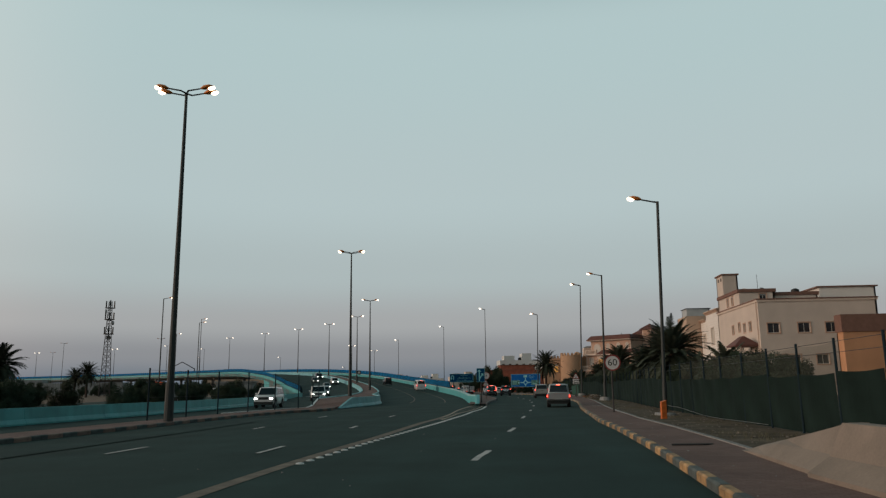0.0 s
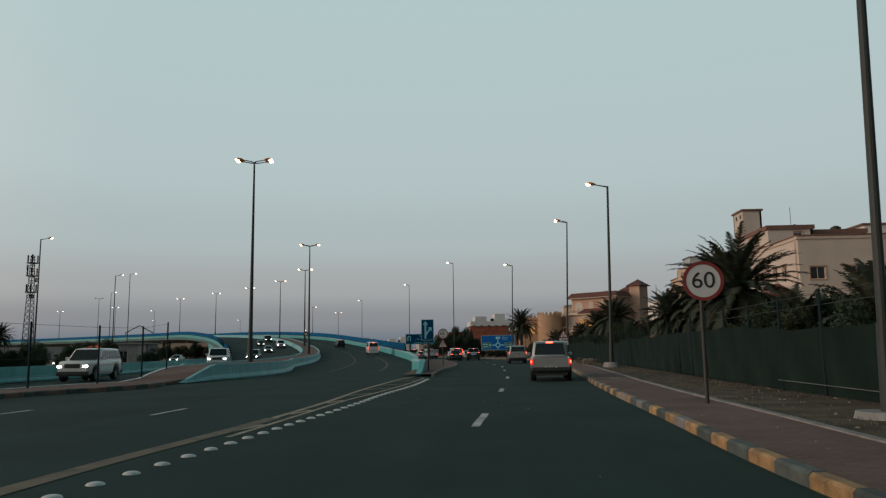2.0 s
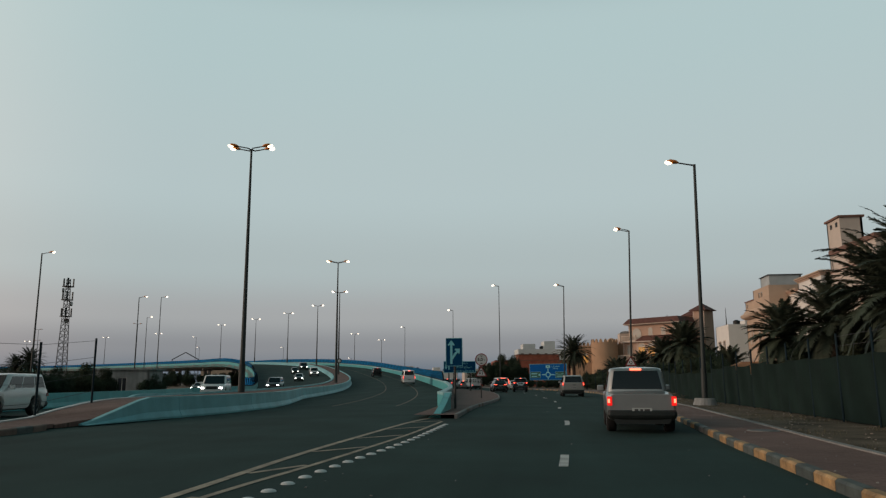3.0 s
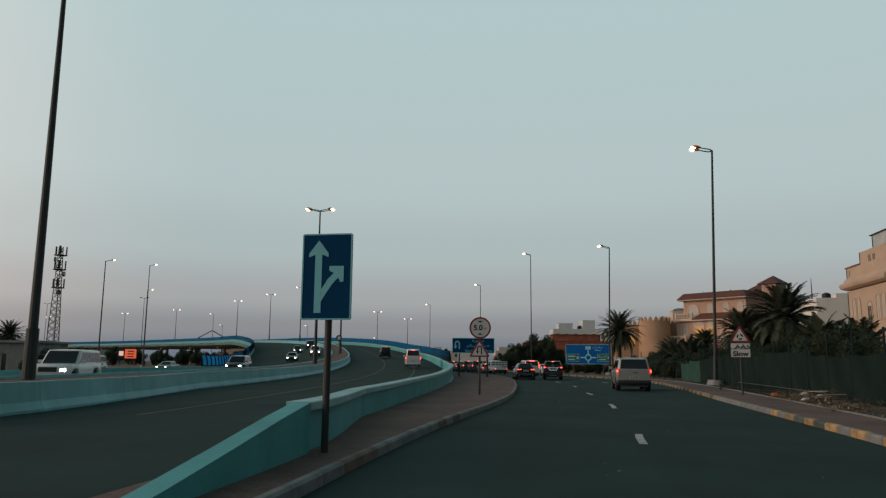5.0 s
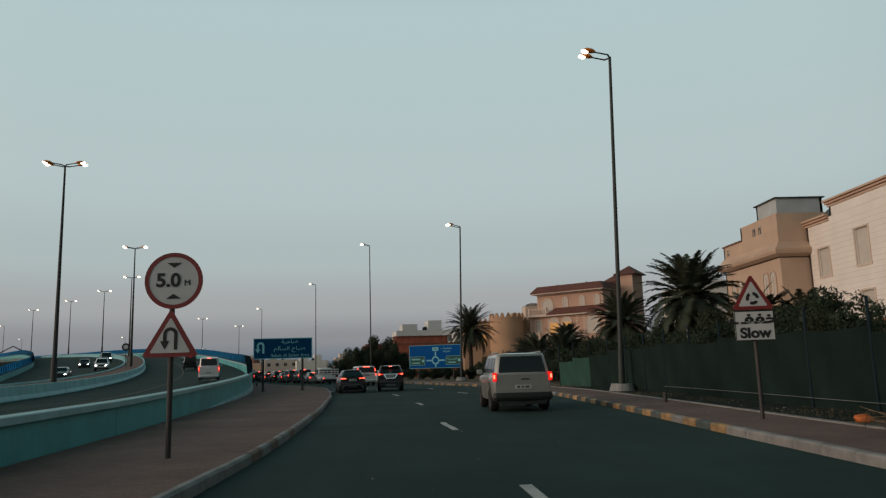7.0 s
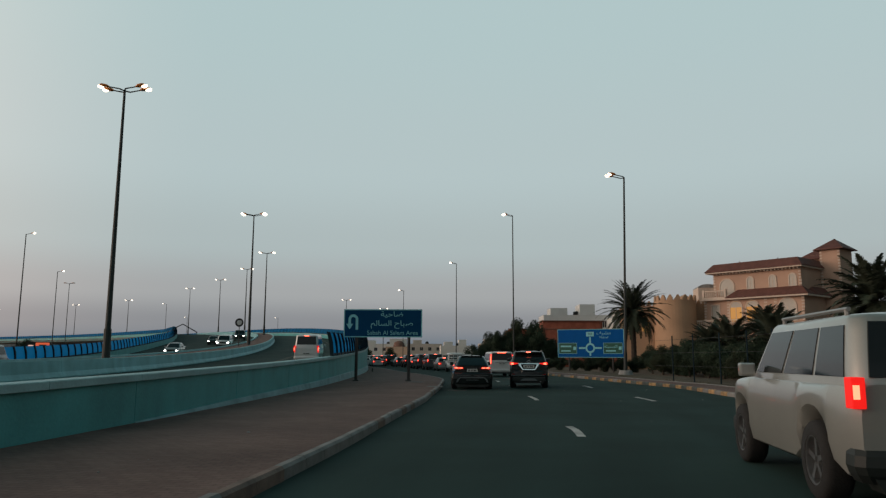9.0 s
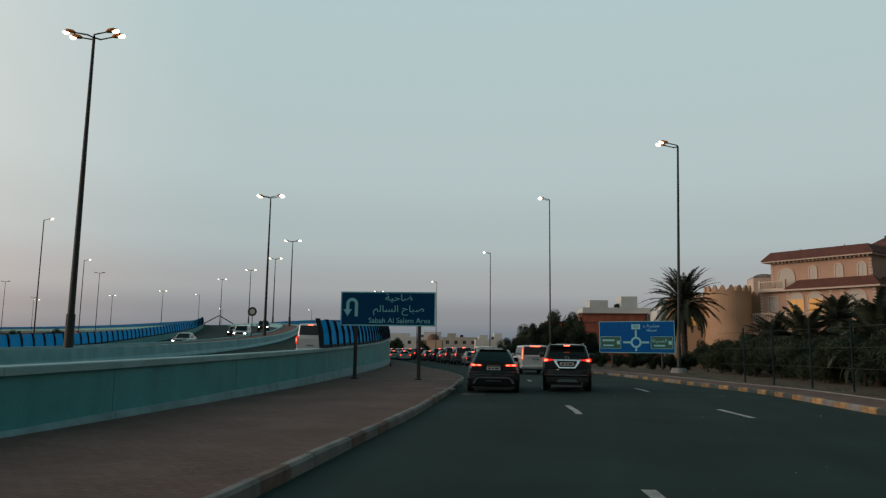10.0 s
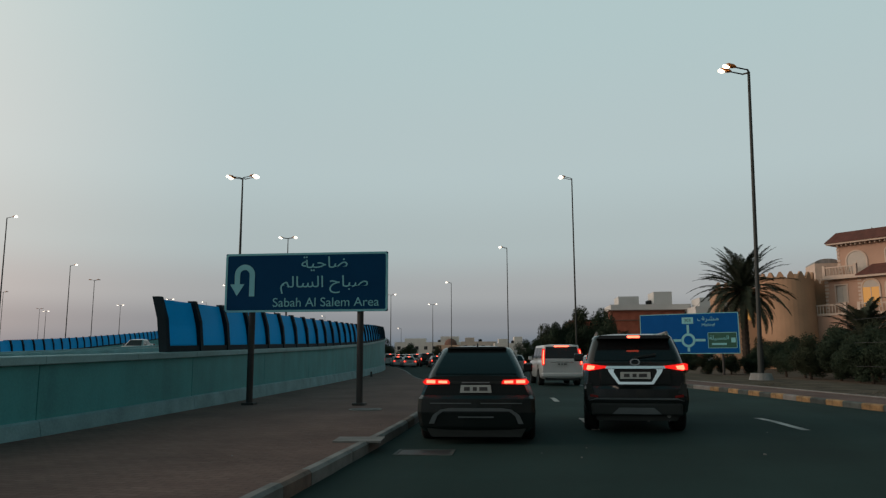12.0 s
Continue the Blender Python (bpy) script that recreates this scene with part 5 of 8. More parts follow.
def white_house():
    ob = thing("house", "white house with grooved cladding, shuttered windows and a banded cornice", "house", pose(37.0, 134.7, -0.1))
    left = [(1.6, 3.3, 8.6, 11.1), (7.2, 9.0, 8.9, 11.9), (1.6, 3.3, 3.6, 6.4), (7.2, 9.0, 3.3, 6.8)]
    shell(ob, 20, 12.2, 13.7, STUCCO_WHITE, [(8, 9.8, 8.6, 11)], left, pane=SHUTTER, trim=TRIM_CREAM, blind=True)
    shell(ob, 20, 8.2, 1.55, STUCCO_WHITE, z0=13.7, y0=-0.02, x0=-0.02)
    for k in range(3):
        cornice(ob, 20, 8.2, 14.5 + 0.22 * k, 0.12 + 0.14 * k, 0.17, (STUCCO_TAN, STUCCO_PINK, STUCCO_TAN)[k])
    for k in range(3):
        part("cornice", box(-0.12 - 0.14 * k, -0.001, 8.45, 12.4, 13.35 + 0.22 * k, 13.52 + 0.22 * k), (STUCCO_TAN, STUCCO_PINK, STUCCO_TAN)[k], ob)
    for z in np.arange(0.8, 13.2, 0.45):
        part("cladding_joint", box(0.02, 19.9, -0.012, -0.001, z, z + 0.022), TRIM_CREAM, ob)
        y = 0.02
        for a, b in sorted({(12.2 - w[1] - 0.15, 12.2 - w[0] + 0.15) for w in left if w[2] - 0.18 < z < w[3] + 0.15}) + [(12.15, 12.2)]:
            part("cladding_joint", box(-0.012, -0.001, y, a, z, z + 0.022), TRIM_CREAM, ob)
            y = b
    dish(ob, 1.2, 9.6, 13.6, 0.9, -40)


def tan_house():
    ob = thing("house", "tan stone-clad house with arched windows and a grey roof room", "house", pose(34.3, 147.0, -0.8))
    shell(ob, 16, 12.0, 11.4, STUCCO_TAN)
    lm = Matrix.Translation((0, 12.0, 0)) @ LEFT
    for x, w, z in ((2.0, 0.9, 7.6), (3.4, 0.9, 7.6), (6.6, 1.1, 7.0), (9.0, 0.95, 7.6), (10.4, 0.95, 7.6)):
        arch_window(ob, lm, x, z, w, 2.7, GLASS_DARK if x == 6.6 else SHUTTER, STUCCO_TAN)
    for x in (2.6, 6.6, 9.8):
        arch_window(ob, lm, x, 2.6, 1.2, 2.8, GLASS_DARK, STUCCO_TAN)
    # flared band that carries the roof terrace
    bm = bmesh.new()
    rings = []
    for e, z in ((0.12, 11.5), (0.6, 11.75), (0.7, 12.0), (0.7, 12.2), (0.3, 12.5), (0.1, 12.9)):
        rings.append([bm.verts.new(p) for p in ((-e, -e, z), (16 + e, -e, z), (16 + e, 12 + e, z), (-e, 12 + e, z))])
    for a, b in zip(rings, rings[1:]):
        for i in range(4):
            bm.faces.new((a[i], a[(i + 1) % 4], b[(i + 1) % 4], b[i]))
    bm.faces.new(rings[0][::-1])
    bm.faces.new(rings[-1])
    part("flared_eave", flat(bm), STUCCO_TAN, ob)
    shell(ob, 14, 12, 1.3, STUCCO_TAN, (), [(0.8, 1.3, 0.3, 0.9)], z0=12.9, x0=0.02)
    shell(ob, 13, 7.6, 2.7, STUCCO_TAN, (), [(2.6, 3.3, 0.5, 2.1), (3.8, 4.5, 0.5, 2.1)], z0=12.9, x0=0.04, y0=0.02)
    part("parapet_cap", box(-0.1, 4, 7.7, 12.1, 14.2, 14.35), ROOF_BROWN, ob)
    shell(ob, 4.4, 4.0, 1.5, GREY_PLASTER, z0=15.55, x0=0.3, y0=0.3)
    part("roof_cap", box(0.1, 4.9, 0.1, 4.5, 17.05, 17.15), STEEL_DARK, ob)


def white_block():
    ob = thing("building", "plain white house with a roof tank behind the palms", "building", pose(35, 173, -0.1))
    shell(ob, 13, 9, 11.2, STUCCO_WHITE, (), [(2, 3.4, 6.4, 8.4), (5, 6.4, 6.4, 8.4)], trim=TRIM_CREAM)
    tank(ob, 2.0, 2.0, 10.8)
    part("stair_head", box(4, 7, 4, 8, 10.7, 12.2), STUCCO_WHITE, ob)
    part("aerial", tube((1.0, 5, 10.7), (1.0, 5, 14.6), 0.12, 0.03, 6), STEEL_DARK, ob)


def villa():
    ob = thing("villa", "pinkish villa with red tiled roofs, arched lit windows and balconies", "villa", pose(21.56, 212.98, -0.1, 0, 0, -41))
    W = 14.4
    front = Matrix.Translation((-0.4, 0.3, 0))
    shell(ob, W + 0.4, 12.5, 10.3, STUCCO_PINK, [(1.2, 2.4, 7.5, 9.4)], [(3, 4.5, 6.5, 9), (8, 9.5, 6.5, 9)], x0=-0.4, y0=0.3, pane=SHUTTER, trim=TRIM_CREAM)
    shell(ob, W - 1.4, 11, 4.1, STUCCO_PINK, z0=10.3, x0=0.9, y0=1.0)
    up = Matrix.Translation((0, 1.0, 0))
    arch_window(ob, up, 3.0, 10.9, 2.1, 2.3, SHUTTER, TRIM_CREAM)
    for x in (6.6, 9.9, 12.7):
        arch_window(ob, up, x, 11.6, 0.85, 1.65, SHUTTER, TRIM_CREAM)
    for x in (5.0, 7.5):
        arch_window(ob, front, x, 6.9, 1.75, 2.95, GLASS_LIT, TRIM_CREAM)
    arch_window(ob, front, 12.5, 6.9, 2.3, 3.0, SHUTTER, TRIM_CREAM)
    for x in (2.0, 5.0, 7.5, 12.5):
        arch_window(ob, front, x, 1.0, 1.5, 3.0, GLASS_DARK, TRIM_CREAM)
    hip_roof(ob, 0, W + 0.1, 0, 12.9, 14.3, 1.25, 0.95, ROOF_RED, thick=0.1)
    for x0, x1, y0, y1 in ((0.1, W, 0.1, 0.3), (0.1, 0.3, 0.302, 12.7), (W - 0.2, W, 0.302, 12.7)):
        part("eave_trim", box(x0, x1, y0, y1, 14.12, 14.296), TRIM_CREAM, ob)
    for k in range(25):
        part("eave_bracket", box(1.1 + 0.52 * k, 1.24 + 0.52 * k, 0.45, 0.99, 13.9, 14.11), TRIM_CREAM, ob)
    # tiled skirts between the storeys, along the front and round the shaded side
    hip_roof(ob, 3.4, W + 0.9, -0.55, 2.2, 10.3, 1.25, 1.35, ROOF_RED, "skirt_roof", 0.1)
    hip_roof(ob, W - 1.2, W + 0.9, 2.25, 8.3, 10.3, 1.2, 1.0, ROOF_RED, "skirt_roof", 0.1)
    part("eave_trim", box(-0.7, W + 0.85, -0.5, -0.3, 10.08, 10.296), TRIM_CREAM, ob)
    part("eave_trim", box(W + 0.65, W + 0.85, -0.296, 8.2, 10.08, 10.296), TRIM_CREAM, ob)
    hip_roof(ob, W - 0.5, W + 0.9, 0.4, 8.3, 6.0, 0.95, 0.6, ROOF_RED, "skirt_roof", 0.1)
    part("eave_trim", box(W + 0.65, W + 0.85, 0.5, 8.2, 5.8, 5.996), TRIM_CREAM, ob)

    def balcony(x0, x1, y0, z, wall=0.29):
        b = new("balcony")
        b.parent = ob
        part("slab", box(x0, x1, y0, wall, z - 0.25, z), TRIM_CREAM, b)
        part("rail", box(x0, x1, y0, y0 + 0.18, z + 0.85, z + 1.0), TRIM_CREAM, b)
        bal = mesh_of("baluster", tube((0, 0, 0), (0, 0, 0.86), 0.06, 0.06, 6), TRIM_CREAM)
        for x in np.arange(x0 + 0.2, x1, 0.34):
            c = new("baluster", bal)
            c.parent, c.matrix_basis = b, Matrix.Translation((x, y0 + 0.09, z))
        for x in (x0, x1 - 0.3):
            part("pier", box(x, x + 0.3, y0 - 0.02, y0 + 0.28, z, z + 1.15), TRIM_CREAM, b)

    balcony(-1.9, 2.6, -1.4, 6.2)
    balcony(3.6, 10.2, -1.0, 6.2)
    balcony(-0.3, 3.5, -0.35, 10.55, 0.98)
    part("balcony_support", box(-1.7, 2.4, -1.25, 0.288, 0, 5.94), STUCCO_PINK, ob)
    for z in np.arange(6.4, 10, 0.42):
        for x in (-0.4, 3.3, 8.9, 10.3, W - 0.3):
            part("quoin", box(x - 0.05, x + (0.38 if int(z * 10) % 2 else 0.28), 0.25, 0.35, z, z + 0.24), TRIM_CREAM, ob)
    for z in np.arange(10.5, 14, 0.42):
        for x in (0.9, W - 0.78):
            part("quoin", box(x - 0.05, x + (0.33 if int(z * 10) % 2 else 0.25), 0.95, 1.05, z, z + 0.24), TRIM_CREAM, ob)
    # stair tower on the shaded side, and a hipped roof behind it
    shell(ob, 2.7, 4.0, 16.9, STUCCO_PINK, x0=14.0, y0=7.0, roof=False)
    for z in np.arange(11, 16.6, 0.42):
        for x in (13.98, 16.42):
            part("quoin", box(x - 0.02, x + 0.3, 6.95, 7.05, z, z + 0.24), TRIM_CREAM, ob)
    hip_roof(ob, 13.3, 17.4, 6.4, 11.4, 16.9, 1.75, 5, ROOF_RED, "tower_roof", 0.1)
    shell(ob, 4.0, 3.0, 2.2, STUCCO_PINK, z0=14.4, x0=10.6, y0=9.2, roof=False)
    hip_roof(ob, 9.9, 15.2, 8.5, 12.8, 16.0, 1.5, 2.0, ROOF_RED, "stair_roof", 0.1)
    for x, y in ((4.1, 3.1), (9.8, 3.0)):
        dish(ob, x, y, 15.1, 0.5, 30 * x)


def fort():
    ob = thing("building", "tan building with a round crenellated tower", "building", pose(17.2, 213.5, -0.1) @ Matrix.Diagonal((0.90, 0.93, 1.03, 1)))
    part("round_tower", tube((0, 0, 0), (0, 0, 9.9), 3.5, 3.35, 40), STUCCO_SAND, ob, smooth=False)
    for k in range(17):
        a = 2 * math.pi * k / 17
        part("merlon", prism([(-0.40, 9.85), (0.40, 9.85), (0.40, 10.2), (0.12, 10.65), (-0.12, 10.65), (-0.40, 10.2)], -0.15, 0.15), STUCCO_SAND, ob).matrix_basis = Matrix.Rotation(a, 4, "Z") @ Matrix.Translation((0, -3.25, 0))
    part("wing", box(-8.5, 0, 0.9, 8, 0, 9.3), STUCCO_SAND, ob)
    for k in range(9):
        part("merlon", prism([(-8.5 + k, 9.28), (-7.75 + k, 9.28), (-7.75 + k, 9.6), (-8.0 + k, 10.0), (-8.25 + k, 10.0), (-8.5 + k, 9.6)], 0.9, 1.2), STUCCO_SAND, ob)
    part("wing", box(2.6, 7.4, 1.6, 9, 0, 9.6), STUCCO_SAND, ob)
    for k in range(5):
        part("merlon", prism([(2.9 + 0.9 * k, 9.58), (3.5 + 0.9 * k, 9.58), (3.5 + 0.9 * k, 9.85), (3.2 + 0.9 * k, 10.2), (2.9 + 0.9 * k, 9.85)], 1.6, 1.9), STUCCO_SAND, ob)
    part("roof_room", box(4.4, 7.6, 3, 8, 9.5, 12.1), TRIM_CREAM, ob)
    bm = prism([(-1.6, 0), (1.6, 0)] + [(1.6 * math.cos(math.pi * k / 10), 0.55 * math.sin(math.pi * k / 10)) for k in range(1, 10)], 0, 5)
    bmesh.ops.translate(bm, vec=(6.0, 3, 12.08), verts=bm.verts)
    part("barrel_roof", bm, CONCRETE, ob)
    bm = bmesh.new()
    bmesh.ops.create_uvsphere(bm, u_segments=16, v_segments=8, radius=1.3, matrix=Matrix.Translation((2.4, 5.5, 9.9)))
    part("small_dome", bm, STUCCO_SAND, ob, smooth=True)
    for k in range(3):
        arch_window(ob, Matrix.Translation((-7 + 2.2 * k, 0.9, 0)), 0, 5.5, 1.2, 2.2, GLASS_LIT if k == 1 else GLASS_DARK, STUCCO_SAND)
    arch_window(ob, Matrix.Translation((6.3, 1.6, 0)), 0, 5.8, 1.3, 2.3, GLASS_DARK, STUCCO_SAND)


def brick_building():
    ob = thing("building", "low red-brown building with flat stepped roofs", "building", pose(-9.4, 234, -0.1, 0, 0, 8))
    shell(ob, 20, 12, 6.8, BRICK_RED, [(3 + 4 * k, 4.4 + 4 * k, 3.4, 4.9) for k in range(4)], [(3, 4.5, 3.5, 5.0)])
    shell(ob, 11, 6, 1.6, BRICK_RED, z0=6.8, x0=6.5, y0=2)
    part("roof_cap", box(6.2, 17.8, 1.7, 8.3, 8.4, 8.55), ROOF_BROWN, ob)
    part("coping", box(-0.12, 20.12, -0.12, 0.15, 6.8, 6.96), ROOF_BROWN, ob)
    part("sill_band", box(-0.05, 20.05, -0.06, -0.002, 2.9, 3.05), ROOF_BROWN, ob)


def far_building(x, y, w, d, h, material, label, turn=0.0, steps=2, bays=6):
    ob = thing("building", label, "building", pose(x, y, -0.1, 0, 0, turn))
    rows = max(1, int(h / 3.4))
    holes = [(w * (b + 0.3) / bays, w * (b + 0.7) / bays, 1.2 + 3.4 * r, 2.7 + 3.4 * r) for b in range(bays) for r in range(rows) if 2.7 + 3.4 * r < h - 0.4]
    shell(ob, w, d, h, material, holes, ())
    for k in range(steps):
        part("roof_room", box(w * (0.12 + 0.45 * k), w * (0.38 + 0.42 * k), d * 0.2, d * 0.8, h - 0.6, h + 1.6 + 0.8 * (k % 2)), material, ob)
    tank(ob, w * 0.55, d * 0.5, h - 0.5, 0.7, 1.4)
    return ob


cream_house()
orange_annex()
white_house()
tan_house()
white_block()
villa()
fort()
brick_building()
far_building(-3.6, 256, 14, 10, 10.7, PAINT_HOUSE, "white flat-roofed house with roof rooms", 8)
far_building(10.5, 252, 10, 10, 9.9, PAINT_HOUSE, "white flat-roofed house behind the red-brown one", 8, 1)
far_building(-96, 420, 34, 14, 7.8, STUCCO_WHITE, "long beige building far along the road", 12, 2, 9)
far_building(-64, 405, 14, 10, 7.5, STUCCO_CREAM, "small beige building far along the road", 12, 1, 4)
far_building(-48, 390, 13, 10, 6.5, STUCCO_WHITE, "low white house far along the road", 12, 2, 4)
far_building(-30, 372, 14, 10, 7.0, STUCCO_CREAM, "low cream house far along the road", 12, 2, 4)
far_building(-14, 340, 12, 10, 6.8, STUCCO_TAN, "low tan house far along the road", 12, 1, 4)
far_building(62, 96, 14, 14, 9, STUCCO_CREAM, "cream house beside the orange annex", 0, 1, 4)
far_building(-245, 330, 60, 14, 6, CONCRETE, "long grey warehouse beyond the flyover", 15, 1, 12)
far_building(-330, 300, 50, 14, 8, STUCCO_CREAM, "pale building on the far side of the flyover", 25, 2, 10)
far_building(-200, 470, 40, 14, 9, STUCCO_TAN, "tan building beyond the flyover", 10, 2, 8)


def dome():
    ob = thing("dome", "small dark dome of a far mosque on a low drum", "dome", pose(-73, 426, -0.1))
    part("drum", box(-5, 5, -5, 5, 0, 6.5), STUCCO_TAN, ob)
    bm = bmesh.new()
    bmesh.ops.create_uvsphere(bm, u_segments=20, v_segments=10, radius=2.9, matrix=Matrix.Translation((0, 0, 6.4)))
    part("cupola", bm, ROOF_BROWN, ob, smooth=True)


dome()


# ---- screened fence along the verge ----
def fence():
    line = KERB_R[near_y(KERB_R, 14, 150)]
    r = rights(KERB_R)[near_y(KERB_R, 14, 150)]
    line = line + r * np.interp(line[:, 1], [14, 25, 45, 100, 150], [5.4, 5.3, 5.0, 4.4, 3.4])[:, None]
    d = np.r_[0, np.cumsum(np.linalg.norm(np.diff(line, axis=0), axis=1))]
    ob = tagged(new("fence"), "dark green screened fence on thin dark posts", "fence")
    post = mesh_of("post", tube((0, 0, -0.25), (0, 0, 2.75), 0.04, n=8), BLUE_FRAME)

    def cable(s):
        return float(np.interp(s, [12, 20, 27], [0.10, 0.08, 0.30])) + 0.02 * math.sin(s * 0.21)

    k = 0
    for s in np.arange(0, d[-1] - 3, 3.0):
        a = np.array([np.interp(s, d, line[:, j]) for j in (0, 1)])
        b = np.array([np.interp(s + 3, d, line[:, j]) for j in (0, 1)])
        p = new("post", post)
        p.parent, p.location = ob, (a[0], a[1], 0.1)
        ang = math.atan2(b[1] - a[1], b[0] - a[0])
        m = Matrix.Translation((a[0], a[1], 0.1)) @ Matrix.Rotation(ang, 4, "Z")
        if a[1] < 131:
            bm = bmesh.new()
            top = np.interp(a[1], [40, 55, 76, 84, 93, 100, 120, 129], [1.75, 2.0, 2.0, 1.75, 1.75, 2.05, 2.0, 1.45]) + random.uniform(-0.08, 0.08)
            cols = []
            for i in range(13):
                u = i / 12
                sag = 0.05 * math.sin(math.pi * u)
                cols.append([bm.verts.new((3.0 * u, 0.03 * math.sin(9 * u + k) + 0.04 * v, 0.04 + (top - sag) * v)) for v in (0, 0.25, 0.5, 0.75, 1)])
            for c0, c1 in zip(cols, cols[1:]):
                for i in range(4):
                    bm.faces.new((c0[i], c1[i], c1[i + 1], c0[i + 1]))
            put(part("net", bm, NET if a[1] < 125 else GREEN_SHEET, ob), m)
            if 24 < a[1] < 47 or 94 < a[1] < 112:
                put(part("rail", tube((0, 0.14, cable(s)), (3.0, 0.14, cable(s + 3)), 0.009, n=6), STEEL, ob), m)
        else:
            for z in (0.9, 1.7, 2.5):
                put(part("wire", tube((0, 0, z), (3.0, 0, z), 0.008, n=5), STEEL_DARK, ob), m)
        if 20 < a[1] < 41:
            bm = bmesh.new()
            cols = [[bm.verts.new((3.0 * u, 0.02 * math.sin(7 * u + k) - 0.06, z)) for z in (1.5, 2.1, 2.66 - 0.06 * math.sin(math.pi * u))] for u in np.linspace(0, 1, 7)]
            for c0, c1 in zip(cols, cols[1:]):
                for i in range(2):
                    bm.faces.new((c0[i], c1[i], c1[i + 1], c0[i + 1]))
            put(part("upper_net", bm, SHEER, ob, "sheer grey net between the posts"), m)
        if a[1] < 60:
            for z in (2.35, 2.65):
                put(part("wire", tube((0, 0, z), (3.0, 0, z), 0.008, n=5), STEEL_DARK, ob), m)
        k += 1


fence()


# ---- greenery ----
def crown_mesh(seed, n_leaf, rx, ry, rz, material, leaf=0.16, clumps=14):
    """Leaves gathered in uneven clumps round the limbs."""
    rng = np.random.default_rng(seed)
    cents = []
    for _ in range(clumps):
        v = rng.normal(size=3)
        v /= np.linalg.norm(v)
        cents.append(v * rng.uniform(0.25, 0.95) * (rx, ry, rz))
    cents = np.array(cents)
    rad = rng.uniform(0.28, 0.52, clumps) * min(rx, rz)
    verts, faces = [], []
    for i in range(n_leaf):
        c = rng.integers(clumps)
        v = rng.normal(size=3)
        v /= np.linalg.norm(v)
        p = cents[c] + v * rad[c] * rng.uniform(0.55, 1.08)
        if p[2] < -rz * 0.98:
            continue
        a = rng.normal(size=3)
        a /= np.linalg.norm(a)
        b = np.cross(a, v + 0.3 * rng.normal(size=3))
        b /= np.linalg.norm(b) + 1e-6
        s = leaf * rng.uniform(0.6, 1.3)
        k = len(verts)
        verts += [tuple(p - a * s), tuple(p + b * s * 0.42), tuple(p + a * s), tuple(p - b * s * 0.42)]
        faces.append((k, k + 1, k + 2, k + 3))
    me = bpy.data.meshes.new("crown")
    me.from_pydata(verts, [], faces)
    me.materials.append(material)
    return me


def limbs_mesh(seed, h, spread, r0=0.13):
    rng = np.random.default_rng(seed)
    bm = bmesh.new()
    add_tube(bm, (0, 0, -0.15), (0.05, 0.03, h * 0.45), r0, r0 * 0.7, 9)
    for _ in range(6):
        a = rng.uniform(0, 2 * math.pi)
        s = spread * rng.uniform(0.4, 0.8)
        mid = Vector((math.cos(a) * s * 0.45, math.sin(a) * s * 0.45, h * rng.uniform(0.6, 0.75)))
        add_tube(bm, (0.05, 0.03, h * 0.42), mid, r0 * 0.55, r0 * 0.35, 6)
        add_tube(bm, mid, mid + Vector((math.cos(a) * s * 0.5, math.sin(a) * s * 0.5, h * 0.25)), r0 * 0.35, r0 * 0.1, 5)
    return mesh_of("trunk", bm, BARK)


SHRUBS = [(limbs_mesh(s, 2.6, 1.8), crown_mesh(s, 14000, 1.9, 1.7, 1.75, m, 0.09, 22)) for s, m in ((1, LEAF), (2, LEAF), (3, LEAF_OLIVE), (4, LEAF))]


def shrub(kind, x, y, z, size, turn, label, group, tall=1.0):
    ob = thing("tree", label, "tree", pose(x, y, z, 0, 0, turn), group)
    for nm, me in zip(("trunk", "crown"), SHRUBS[kind]):
        p = new(nm, me)
        p.parent = ob
        p.matrix_basis = Matrix.LocRotScale((0, 0, 0 if nm == "trunk" else 1.75 * size * tall), None, (size, size, size * tall))


rng = np.random.default_rng(7)
for i, y in enumerate(np.arange(42.4, 176, 2.7)):
    k = np.interp(y, KERB_R[:, 1], KERB_R[:, 0]) + np.interp(y, [28, 60, 70, 100, 130, 146, 156, 176], [8.6, 8.2, 7.4, 7.2, 7.2, 8.6, 10.8, 14])
    for row in (0, 1):
        hgt = np.interp(y, [42, 46, 52, 64, 80, 86, 93, 103, 107, 112, 125, 150, 176], [0.60, 0.86, 0.92, 0.92, 0.72, 0.55, 0.52, 0.58, 0.8, 0.95, 0.95, 0.7, 0.8]) * (0.9 if row == 0 else 1.08)
        shrub(int(rng.integers(4)), k + row * 2.9 + rng.uniform(-0.5, 0.5), y + rng.uniform(-0.7, 0.7), 0.05, hgt * rng.uniform(0.85, 1.15), rng.uniform(0, 360), "dense dark green tree behind the screened fence", "trees behind the fence")
